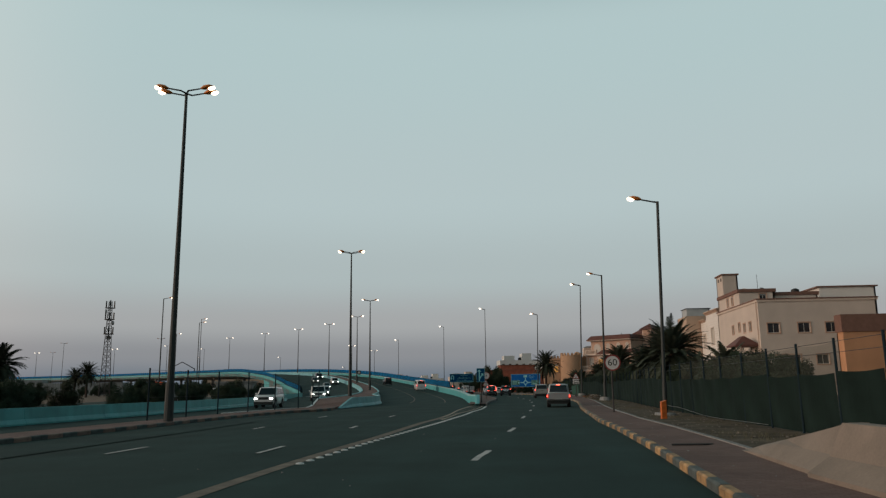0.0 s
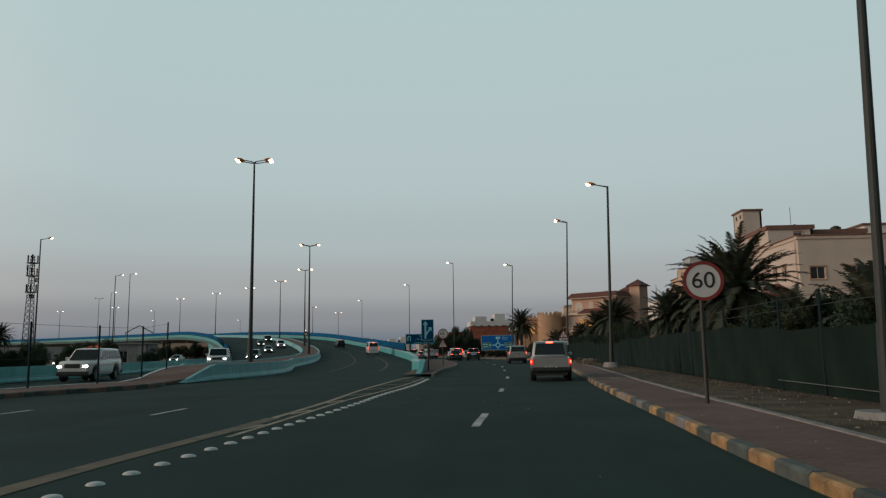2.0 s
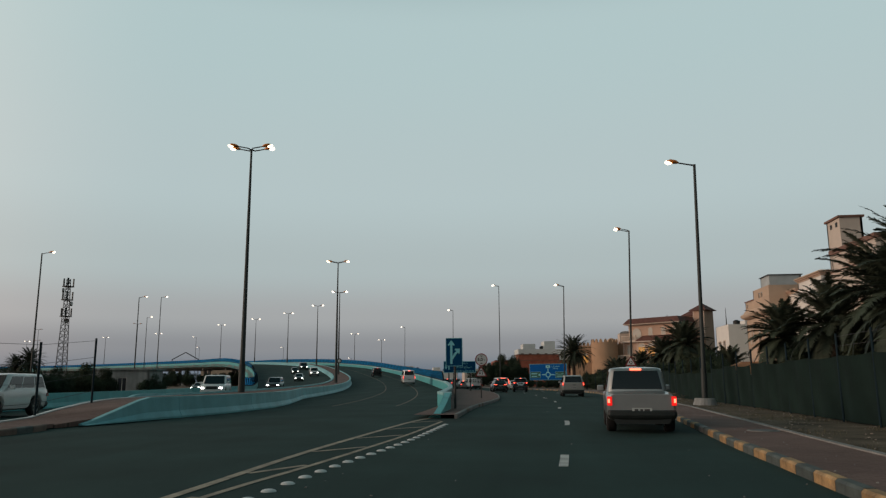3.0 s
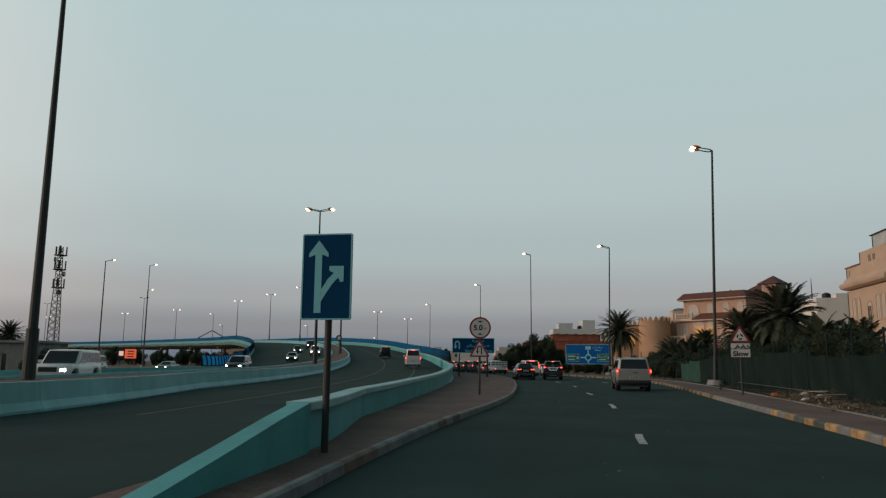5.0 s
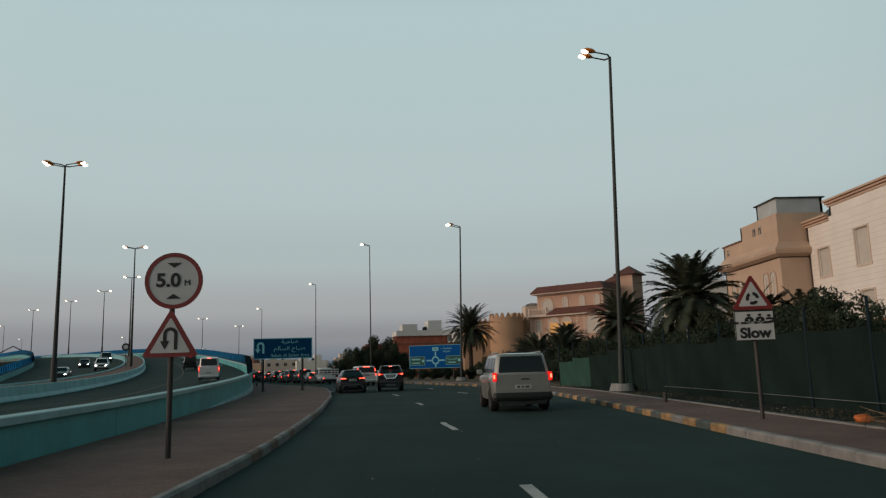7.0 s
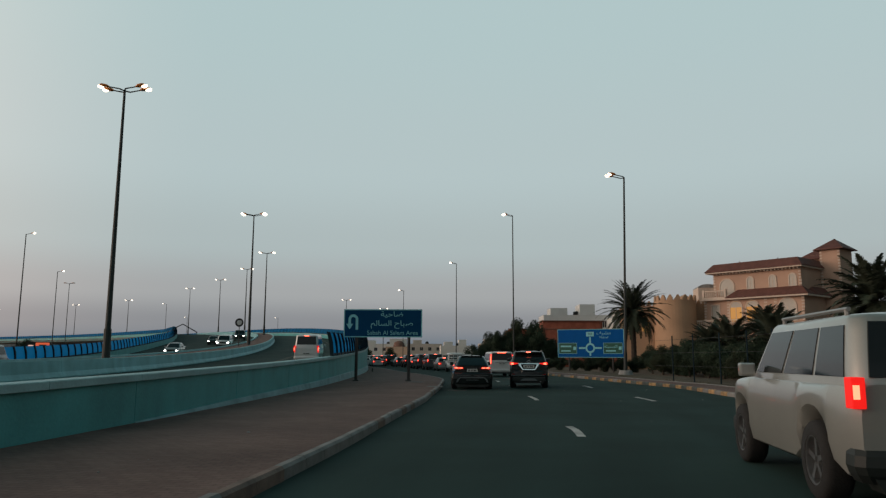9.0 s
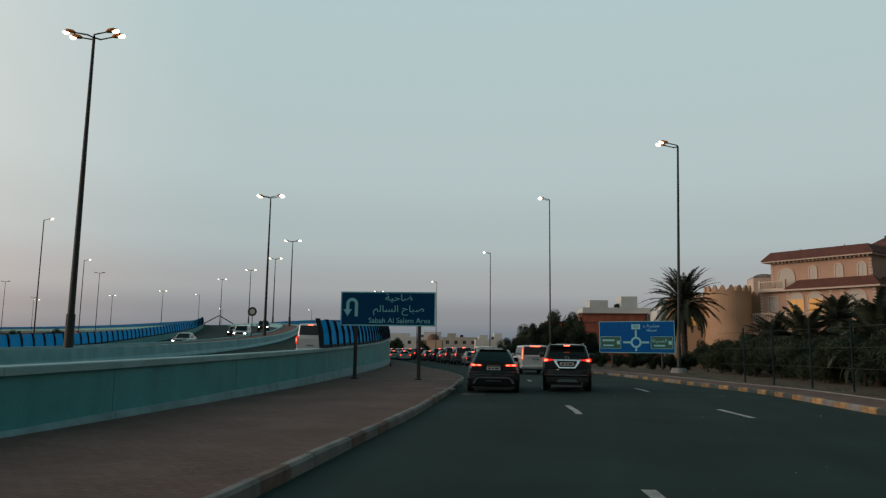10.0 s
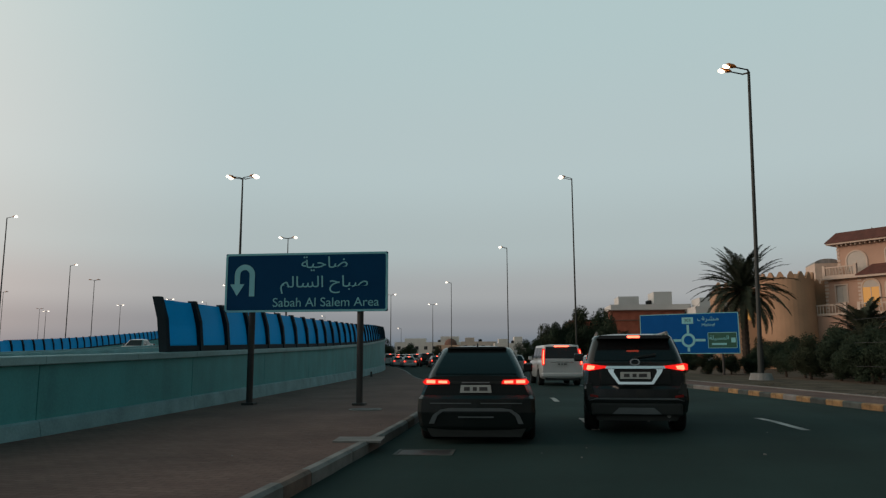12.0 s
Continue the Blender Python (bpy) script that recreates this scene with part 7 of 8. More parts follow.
def lead_suv():
    """The dark SUV ahead."""
    ob = vehicle("suv", "dark SUV with slim lit tail lights and a chrome plate surround", "car", pose(-1.18, 134.1, 0.0, 0, 0, 3), PAINT_BROWN, L=4.8, W=1.84, H=1.76, clr=0.30, belt=1.24, hood=1.14, r=0.39,
                 axles=(0.95, 3.69), cabin=(0.03, 3.45, 0.42, 2.75), top=0.76, lights=(), core=TAIL_CORE, bumper=PAINT_BROWN, bumper_top=0.84, plate_z=1.03, rails=True, high=False)
    wedge(ob, "tail_light", [(0.38, 1.185), (0.62, 1.21), (0.865, 1.245), (0.885, 1.13), (0.80, 1.11), (0.60, 1.145)], -0.05, 0.10, TAIL_LIT)
    wedge(ob, "brake_light", [(0.70, 1.195), (0.83, 1.215), (0.85, 1.15), (0.83, 1.125), (0.72, 1.14)], -0.058, -0.049, TAIL_CORE)
    wedge(ob, "side_marker", [(0.86, 1.24), (0.905, 1.23), (0.905, 1.13), (0.88, 1.12)], -0.02, 0.42, TAIL_LIT)
    part("chrome_strip", leaned(prism([(-0.52, 1.150), (0.52, 1.150), (0.50, 1.196), (-0.50, 1.196)], -0.072, -0.03), 1.17, 0.3), CHROME, ob)
    for sgn in (1, -1):
        part("chrome_wing", leaned(prism([(sgn * x, z) for x, z in ((0.30, 0.875), (0.0, 0.875), (0.0, 0.918), (0.275, 0.918), (0.375, 1.09), (0.36, 1.146), (0.475, 1.146), (0.46, 1.09))], -0.082, -0.025), 1.0, 0.2), CHROME, ob)
    part("tailgate_panel", box(-0.62, 0.62, -0.03, 0.02, 0.86, 1.16, 0.015), PAINT_BROWN, ob)
    part("spoiler", prism([(-0.66, 1.685), (0.66, 1.685), (0.60, 1.745), (-0.60, 1.745)], 0.12, 0.60), PAINT_BROWN, ob)
    part("bumper_trim", prism([(-0.82, 0.585), (-0.70, 0.635), (0.70, 0.635), (0.82, 0.585), (0.70, 0.612), (-0.70, 0.612)], -0.10, -0.06), GREY_TRIM, ob)
    part("lower_bumper", box(-0.78, 0.78, -0.095, 0.2, 0.34, 0.545, 0.03), PLASTIC, ob)
    part("skid_plate", prism([(-0.42, 0.36), (-0.30, 0.47), (0.30, 0.47), (0.42, 0.36)], -0.108, -0.09), GREY_TRIM, ob)
    wedge(ob, "reflector", [(0.66, 0.64), (0.80, 0.66), (0.80, 0.70), (0.66, 0.68)], -0.095, -0.04, TAIL_DIM)
    wedge(ob, "bumper_corner", [(0.72, 0.72), (0.86, 0.67), (0.865, 0.88), (0.78, 0.90)], -0.076, 0.02, PLASTIC)
    part("high_light", box(-0.11, 0.11, 0.085, 0.13, 1.695, 1.735, 0.01), TAIL_CORE, ob)
    part("wiper", tube((0.0, 0.06, 1.34), (0.38, 0.09, 1.40), 0.012, n=6), PLASTIC, ob)
    ring = disc_bm(0.07, -0.045, 24, r_in=0.052, thick=0.01)
    bmesh.ops.transform(ring, matrix=Matrix.Diagonal((1.25, 1, 0.85, 1)), verts=ring.verts)
    part("badge", moved(ring, 0, 1.265), CHROME, ob)
    part("exhaust", tube((0.55, -0.02, 0.33), (0.55, 0.3, 0.33), 0.035, n=10), STEEL, ob)


def left_suv():
    """The black SUV in the lane by the kerb."""
    ob = vehicle("suv", "black SUV with slim lit tail lights and a silver lower bumper", "car", pose(-3.66, 132.0, 0.0, 0, 0, 9), PAINT_BLACK, L=4.8, W=1.90, H=1.53, clr=0.18, belt=1.05, hood=1.02, r=0.39,
                 axles=(0.95, 3.82), cabin=(0.0, 3.55, 0.72, 2.75), top=0.68, lights=(), core=TAIL_CORE, bumper=PAINT_BLACK, bumper_top=0.76, plate_z=0.865, high=False)
    # shoulders drawn in above the wheel arches
    for p in ob.children_recursive:
        if p.type == "MESH" and p.matrix_basis.is_identity:
            for v in p.data.vertices:
                u = min(1.0, max(0.0, (v.co.z - 0.66) / 0.36))
                v.co.x *= 1 - 0.115 * u * u * (3 - 2 * u)
    wedge(ob, "tail_light", [(0.41, 0.975), (0.44, 1.005), (0.80, 1.02), (0.845, 0.97), (0.80, 0.93), (0.41, 0.94)], -0.05, 0.10, TAIL_LIT)
    wedge(ob, "brake_light", [(0.45, 0.99), (0.59, 0.995), (0.59, 0.955), (0.45, 0.952)], -0.058, -0.049, TAIL_CORE)
    wedge(ob, "brake_light", [(0.64, 1.0), (0.78, 1.005), (0.78, 0.955), (0.64, 0.952)], -0.058, -0.049, TAIL_CORE)
    part("roof_fin", prism([(-0.015, 1.53), (0.015, 1.53), (0.004, 1.61), (-0.004, 1.61)], 0.95, 1.12), PAINT_BLACK, ob)
    part("spoiler", prism([(-0.50, 1.505), (0.50, 1.505), (0.46, 1.535), (-0.46, 1.535)], 0.60, 0.95), PAINT_BLACK, ob)
    part("trim_band", box(-0.41, 0.41, -0.045, -0.025, 0.945, 0.985), PLASTIC, ob)
    part("diffuser", prism([(-0.74, 0.33), (-0.68, 0.46), (-0.56, 0.545), (-0.4, 0.57), (0.4, 0.57), (0.56, 0.545), (0.68, 0.46), (0.74, 0.33), (0.66, 0.33), (0.61, 0.45), (0.52, 0.52), (-0.52, 0.52), (-0.61, 0.45), (-0.66, 0.33)], -0.095, -0.06), GREY_TRIM, ob)
    part("diffuser_blade", box(-0.28, 0.28, -0.09, -0.06, 0.42, 0.44), GREY_TRIM, ob)
    part("bumper_line", box(-0.72, 0.72, -0.082, -0.06, 0.635, 0.65), GREY_TRIM, ob)
    part("badge", box(-0.22, 0.22, -0.050, -0.044, 0.957, 0.972), RIM, ob)


lead_suv()
left_suv()

SUV = dict(L=4.9, W=1.95, H=1.86, clr=0.3, belt=1.18, hood=1.12, r=0.40, axles=(1.05, 3.95), cabin=(0.04, 3.6, 0.28, 2.9), top=0.80)
BIG = dict(L=5.1, W=2.02, H=1.92, clr=0.32, belt=1.20, hood=1.15, r=0.41, axles=(1.15, 4.1), cabin=(0.03, 3.8, 0.22, 3.1), top=0.84)
SEDAN = dict(L=4.6, W=1.78, H=1.46, clr=0.2, belt=0.92, hood=0.88, r=0.32, axles=(0.95, 3.6), cabin=(0.75, 3.45, 1.35, 2.6), top=0.72, trunk=(0.95, 1.0), splits=(0.04, 0.46, 0.50, 0.95), plate_z=0.75, bumper_top=0.56)
HATCH = dict(L=4.2, W=1.76, H=1.52, clr=0.2, belt=0.98, hood=0.92, r=0.32, axles=(0.7, 3.3), cabin=(0.03, 3.15, 0.55, 2.4), top=0.74, splits=(0.04, 0.46, 0.50, 0.95), plate_z=0.78, bumper_top=0.56)
VAN = dict(L=5.1, W=1.88, H=2.1, clr=0.22, belt=1.12, hood=1.05, r=0.34, axles=(1.0, 4.1), cabin=(0.03, 4.7, 0.14, 3.9), top=0.84, splits=(0.02, 0.32, 0.34, 0.62, 0.66, 0.93), plate_z=0.72, bumper_top=0.52, glass_rows=(0.28, 0.86))

b_ = vehicle("suv", "white full-size SUV with tall lit vertical tail lights", "car", pose(-4.25, 155.8, 0, 0, 0, 14), PAINT_WHITE_CAR, **BIG, lights=(), core=TAIL_CORE, bumper=PAINT_WHITE_CAR, plate_z=1.02, high=False)


def tall_lights(ob, pts, y0, y1, material, name, lean):
    """Upright lights that lean with the rear pillars."""
    for sgn in (1, -1):
        bm = prism([(sgn * x, z) for x, z in pts], y0, y1)
        for v in bm.verts:
            v.co.y += max(0, v.co.z - 1.2) * lean
        part(name, bm, material, ob)


tall_lights(b_, [(0.84, 0.98), (0.94, 0.98), (0.945, 1.3), (0.89, 1.74), (0.80, 1.74), (0.84, 1.3)], -0.05, 0.16, TAIL_LIT, "tail_light", 0.27)
tall_lights(b_, [(0.87, 1.02), (0.92, 1.02), (0.92, 1.3), (0.87, 1.68), (0.83, 1.68), (0.87, 1.3)], -0.062, -0.04, TAIL_CORE, "brake_light", 0.27)
part("high_light", box(-0.34, 0.34, 0.10, 0.2, 1.83, 1.88, 0.01), TAIL_CORE, b_)
part("tailgate_trim", box(-0.55, 0.55, -0.02, 0.0, 1.10, 1.13), CHROME, b_)
t_ = vehicle("suv", "grey-beige older SUV with small lit tail lights", "car", pose(4.0, 105.3, 0, 0, 0, 1), PAINT_BEIGE, **SUV, lights=((0.86, 0.985, 0.98, 1.26),), core=TAIL_CORE, high=False, plate_z=0.80, rails=True)
part("tailgate_handle", box(-0.05, 0.22, -0.03, -0.005, 1.02, 1.06, 0.01), PLASTIC, t_)
vehicle("sedan", "small white sedan with dark tinted glass", "car", pose(-2.4, 163, 0, 0, 0, 16), PAINT_WHITE_CAR, **SEDAN, lights=((0.62, 0.97, 0.72, 0.90),), core=None, tail=TAIL_DIM, bumper=PAINT_WHITE_CAR, high=False)
vehicle("van", "white high-roofed minibus on the ramp", "van", pose(-18.6, 151.5, 1.0, 2, 0, 14), PAINT_WHITE_CAR, **VAN, lights=((0.88, 0.985, 0.80, 1.30),), core=TAIL_CORE, bumper=PAINT_WHITE_CAR)
j_ = vehicle("suv", "dark upright off-road car with a spare wheel on the ramp", "car", pose(-31.5, 189, 2.38, 3, 0, 18), PAINT_BLACK, L=4.2, W=1.85, H=1.85, clr=0.32, belt=1.15, hood=1.12, r=0.39, axles=(0.85, 3.4), cabin=(0.03, 3.0, 0.12, 2.5), top=0.86, lights=((0.86, 0.99, 0.80, 1.02),), tail=TAIL_DIM)
part("spare_wheel", tube((0, -0.22, 1.0), (0, -0.03, 1.0), 0.36, n=20), TYRE, j_)


def stake_truck():
    ob = vehicle("truck", "small truck with white stake sides round its bed", "truck", pose(-9.6, 172, 0, 0, 0, 18), PAINT_WHITE_CAR, L=5.6, W=1.9, H=1.95, clr=0.35, belt=1.05, hood=1.15, r=0.38, axles=(1.1, 4.5), cabin=(3.4, 5.3, 3.45, 4.9), top=0.86,
                 trunk=(3.38, 0.85), splits=(0.15, 0.85), lights=((0.8, 0.97, 0.62, 0.78),), core=TAIL_CORE, high=False, plate_z=0.55)
    for z in (0.95, 1.2, 1.45, 1.7):
        part("stake_rail", box(-0.93, 0.93, -0.02, 0.03, z, z + 0.12), PAINT_WHITE_CAR, ob)
        for x in (-0.95, 0.91):
            part("stake_rail", box(x, x + 0.04, 0.04, 3.3, z, z + 0.12), PAINT_WHITE_CAR, ob)
    for x in (-0.9, -0.45, 0.0, 0.45, 0.85):
        part("stake", box(x, x + 0.06, 0.031, 0.07, 0.85, 1.85), PAINT_WHITE_CAR, ob)


stake_truck()
vehicle("pickup", "silver double-cab pickup with lit tail lights", "pickup truck", pose(3.3, 58.0, 0, 0, 0, -4), PAINT_SILVER, L=5.2, W=1.85, H=1.78, clr=0.32, belt=1.08, hood=1.08, r=0.38, axles=(1.1, 4.2), cabin=(1.75, 4.0, 2.0, 3.3), top=0.80,
        trunk=(1.72, 1.02), splits=(0.06, 0.46, 0.50, 0.95), lights=((0.84, 0.98, 0.74, 0.98),), core=TAIL_CORE, plate_z=0.62)


def along(line, o, y):
    """A place and heading at a distance to the right of a line, at a given y."""
    r = rights(line)
    i = int(np.argmin(abs(line[:, 1] - y)))
    p = line[i, :2] + r[i] * o
    return p[0], p[1], math.degrees(math.atan2(r[i, 1], r[i, 0]))


rng = np.random.default_rng(21)
KINDS = [("suv", "car", SUV, ((0.80, 0.98, 0.95, 1.12),)), ("sedan", "car", SEDAN, ((0.6, 0.97, 0.72, 0.90),)), ("hatchback", "car", HATCH, ((0.78, 0.98, 0.80, 1.02),)), ("suv", "car", BIG, ((0.86, 0.985, 0.95, 1.3),))]
COLOURS = [(PAINT_WHITE_CAR, "white"), (PAINT_BLACK, "black"), (PAINT_SILVER, "silver"), (PAINT_GREY, "grey"), (PAINT_WHITE_CAR, "white"), (PAINT_BLUE, "dark blue"), (PAINT_RED, "dark red")]
for o, y0, y1 in ((2.4, 216, 262), (5.9, 178, 258), (9.3, 181, 256)):
    y = y0
    while y < y1:
        x, yy, h = along(KERB_L, o + rng.uniform(-0.3, 0.3), y)
        nm, cat, spec, li = KINDS[int(rng.integers(4))]
        pt, cn = COLOURS[int(rng.integers(7))]
        vehicle(nm, f"{cn} {nm} with lit brake lights in the traffic queue", cat, pose(x, yy, 0, 0, 0, h), pt, **spec, lights=li, core=TAIL_CORE, bumper=pt, group="cars in the queue")
        y += rng.uniform(6.6, 9.0) * 0.93


def on_ramp(o, y):
    i = int(np.argmin(abs(MEDIAN[:, 1] - y)))
    p, q = MEDIAN[i], MED_R[i]
    d = MEDIAN[i + 1] - MEDIAN[i - 1]
    slope = math.degrees(math.atan2(d[2], np.hypot(d[0], d[1])))
    return p[0] + q[0] * o, p[1] + q[1] * o, p[2] + 0.014 - bank(o, p), math.degrees(math.atan2(q[1], q[0])), slope


for o, y, nm, spec, pt, cn in ((-8.5, 144, "suv", SUV, PAINT_GREY, "grey"), (-8.0, 186, "sedan", SEDAN, PAINT_SILVER, "silver"), (-4.6, 203, "suv", SUV, PAINT_WHITE_CAR, "white"), (-8.2, 220, "sedan", SEDAN, PAINT_BLACK, "black"), (-4.8, 238, "suv", BIG, PAINT_BLACK, "black")):
    x, yy, z, h, sl = on_ramp(o, y)
    vehicle(nm, f"{cn} {nm} coming down the ramp with headlights on", "car", pose(x, yy, z, -sl, 0, h + 180), pt, **spec, lights=((0.8, 0.97, 0.85, 1.0),), tail=TAIL_DIM, core=None, high=False, head=HEADLIGHT, group="oncoming cars")
for x, y, h, nm, spec, pt, cn, lit in ((-26.8, 100, 196, "suv", BIG, PAINT_WHITE_CAR, "white", True), (-52, 118, 182, "sedan", SEDAN, PAINT_GREY, "grey", True), (-56, 128, 182, "suv", SUV, PAINT_BLACK, "black", True), (-53, 140, 184, "sedan", SEDAN, PAINT_WHITE_CAR, "white", True), (-60, 150, 186, "van", VAN, PAINT_WHITE_CAR, "white", False), (-58, 165, 186, "sedan", SEDAN, PAINT_SILVER, "silver", True), (-49, 104, 181, "sedan", SEDAN, PAINT_BLACK, "black", True), (-23.2, 70, 186, "suv", SUV, PAINT_WHITE_CAR, "white", True)):
    vehicle(nm, f"{cn} {nm} on the lower road with headlights {'on' if lit else 'off'}", "car", pose(x, y, np.interp(y, MEDIAN[:, 1], MEDIAN[:, 2]) + 0.014 if x > -42 else -0.03, 0, 0, h), pt, **spec, lights=((0.8, 0.97, 0.85, 1.0),), tail=TAIL_DIM, core=None, high=False, head=HEADLIGHT if lit else None, group="cars on the lower road")


# ---- small things along the road ----
def concrete_barrier():
    """The splayed end of a cast barrier standing on the pavement."""
    bm = bmesh.new()
    rows = []
    for x, y, h, w in ((5.0, 16.7, 0.06, 0.26), (5.03, 15.9, 0.2, 0.36), (5.1, 14.6, 0.40, 0.52), (5.15, 13.2, 0.62, 0.66), (5.17, 12.4, 0.75, 0.72), (5.18, 11.75, 0.86, 0.78)):
        f = min(1.0, h / 0.3)
        pr = [(-w, 0), (w, 0), (w, 0.09 * f), (w * 0.52, min(h * 0.8, 0.34)), (w * 0.2, h), (-w * 0.2, h), (-w * 0.52, min(h * 0.8, 0.34)), (-w, 0.09 * f)]
        rows.append([bm.verts.new((x + u, y, 0.13 + v)) for u, v in pr])
    for s, t in zip(rows, rows[1:]):
        for i in range(8):
            bm.faces.new((s[i], t[i], t[(i + 1) % 8], s[(i + 1) % 8]))
    bm.faces.new(rows[0])
    bm.faces.new(rows[-1][::-1])
    ob = thing("concrete_barrier", "tan cast concrete barrier with a sloping end on the pavement", "barrier")
    part("end_block", flat(bm), CONCRETE_TAN, ob)
    w, h = 0.78, 0.86
    pr = [(-w, 0), (w, 0), (w, 0.09), (w * 0.52, 0.34), (w * 0.2, h), (-w * 0.2, h), (-w * 0.52, 0.34), (-w, 0.09)]
    for k in range(4):
        put(part("block", prism(pr, 0.02, 3.9), CONCRETE_TAN, ob), Matrix.Translation((5.18 - 0.14 * k, 7.8 - 3.93 * k, 0.13)) @ Matrix.Rotation(radians(2), 4, "Z"))


concrete_barrier()


def rock_mesh(seed, flatness=0.7):
    rng = np.random.default_rng(seed)
    bm = bmesh.new()
    bmesh.ops.create_icosphere(bm, subdivisions=1, radius=1.0)
    for v in bm.verts:
        v.co *= rng.uniform(0.72, 1.15)
        v.co.z *= flatness
    return bm


def sack_bm(seed):
    """A slack crumpled bag."""
    rng = np.random.default_rng(seed)
    bm = bmesh.new()
    bmesh.ops.create_icosphere(bm, subdivisions=3, radius=1.0)
    w = rng.normal(size=(6, 3)) * 2.6
    ph = rng.uniform(0, 6.28, 6)
    for v in bm.verts:
        c = np.array(v.co[:])
        v.co *= 1 + 0.07 * sum(math.sin(float(a @ c) + p) for a, p in zip(w, ph))
        if v.co.z < -0.45:
            v.co.z = -0.45
    return bm


ROCKS = [mesh_of("rubble_piece", rock_mesh(s), m) for s, m in ((1, RUBBLE), (2, RUBBLE), (3, CONCRETE), (4, RUBBLE), (5, CONCRETE))]
BARK_DRY = mat("dry_branches", (0.15, 0.105, 0.07), rough=0.9, var=0.3, scale=4)
rng = np.random.default_rng(5)
pile = thing("rubble_pile", "heap of rubble and litter beside the pavement", "rubble")
for _ in range(170):
    u, v = rng.normal(0, 1, 2)
    x, y = 9.6 + 0.4 * u - 0.2 * v, 92.7 + 0.85 * v
    x = max(x, np.interp(y, KERB_R[:, 1], KERB_R[:, 0]) + 2.38)
    p = new("rubble_piece", ROCKS[int(rng.integers(5))])
    s = rng.uniform(0.02, 0.085)
    z = 0.12 + max(0, 0.32 - 0.14 * (abs(u) + abs(v) * 0.8)) * rng.uniform(0.4, 1)
    p.parent, p.matrix_basis = pile, Matrix.LocRotScale((x, y, z), Euler(rng.uniform(0, 6, 3)), (s, s * rng.uniform(0.6, 1.4), s))
bag = part("plastic_bag", sack_bm(9), ORANGE, smooth=True)
tagged(bag, "crumpled orange plastic bag beside the rubble", "bag")
bag.matrix_basis = Matrix.LocRotScale((8.95, 95.2, 0.27), None, (0.17, 0.13, 0.10))
GREEN_BAG = mat("green_plastic", (0.05, 0.22, 0.14), rough=0.5, var=0.2)
bag2 = part("plastic_bag", sack_bm(10), GREEN_BAG, smooth=True)
tagged(bag2, "flat green plastic sheet in the rubble", "bag")
bag2.matrix_basis = Matrix.LocRotScale((9.2, 93.4, 0.32), None, (0.16, 0.16, 0.07))
for _ in range(46):
    x, y = 9.75 + rng.normal(0, 0.42), 92.8 + rng.normal(0, 1.0)
    a, b, ln = rng.uniform(0, 6.28), rng.uniform(-0.1, 0.5), rng.uniform(0.3, 1.0)
    z = 0.2 + rng.uniform(0, 0.16)
    part("branch", tube((x, y, z), (x + math.cos(a) * ln, y + math.sin(a) * ln, z + ln * b * 0.5), 0.012, 0.005, 5), BARK_DRY, pile)
second = thing("rubble_pile", "small heap of dirt and stones on the verge", "rubble")
for _ in range(70):
    u, v = rng.normal(0, 1, 2)
    p = new("rubble_piece", ROCKS[int(rng.integers(4))])
    s = rng.uniform(0.02, 0.07)
    p.parent, p.matrix_basis = second, Matrix.LocRotScale((8.75 + 0.3 * u, 86.4 + 1.2 * v, 0.12 + max(0, 0.25 - 0.12 * (abs(u) + abs(v)))), Euler(rng.uniform(0, 6, 3)), (s, s, s))


def scatter(name, label, category, count, place, size, material, seed):
    """Many small uneven stones in one mesh."""
    rng = np.random.default_rng(seed)
    base = bmesh.new()
    bmesh.ops.create_icosphere(base, subdivisions=1, radius=1.0)
    bv, bf = np.array([v.co[:] for v in base.verts]), [[v.index for v in f.verts] for f in base.faces]
    base.free()
    vs, fs = [], []
    for _ in range(count):
        x, y, z = place(rng)
        s = rng.uniform(*size) * rng.uniform(0.5, 1.0)
        k = len(vs)
        q = bv * rng.uniform(0.7, 1.2, (len(bv), 1)) * (s, s * rng.uniform(0.6, 1.5), s * 0.6)
        a = rng.uniform(0, 6.28)
        q = np.stack([q[:, 0] * math.cos(a) - q[:, 1] * math.sin(a), q[:, 0] * math.sin(a) + q[:, 1] * math.cos(a), q[:, 2]], 1)
        vs += [tuple(p) for p in q + (x, y, z + s * 0.2)]
        fs += [tuple(k + i for i in f) for f in bf]
    me = bpy.data.meshes.new(name)
    me.from_pydata(vs, [], fs)
    me.materials.append(material)
    return tagged(new(name, me), label, category, kind="stuff")


def on_verge(rng):
    y = rng.uniform(14, 150)
    return np.interp(y, KERB_R[:, 1], KERB_R[:, 0]) + rng.uniform(2.0, 5.0), y, 0.10


scatter("verge_stones", "small stones and litter scattered on the dirt verge", "stones", 1300, on_verge, (0.015, 0.05), RUBBLE, 3)

# dry grass on the verge
gv, gf = [], []
for _ in range(19000):
    y = rng.uniform(16, 160)
    x = np.interp(y, KERB_R[:, 1], KERB_R[:, 0]) + np.clip(rng.normal(3.6, 0.9), 2.2, 5.4)
    if math.sin(y * 0.9) + math.sin(y * 0.37 + x) < 0.1:
        continue
    a, h = rng.uniform(0, 6.28), rng.uniform(0.03, 0.13)
    dx, dy = math.cos(a), math.sin(a)
    k = len(gv)
    gv += [(x - dy * 0.008, y + dx * 0.008, 0.09), (x + dy * 0.008, y - dx * 0.008, 0.09), (x + dx * h * 0.5, y + dy * h * 0.5, 0.09 + h)]
    gf.append((k, k + 1, k + 2))
me = bpy.data.meshes.new("dry_grass")
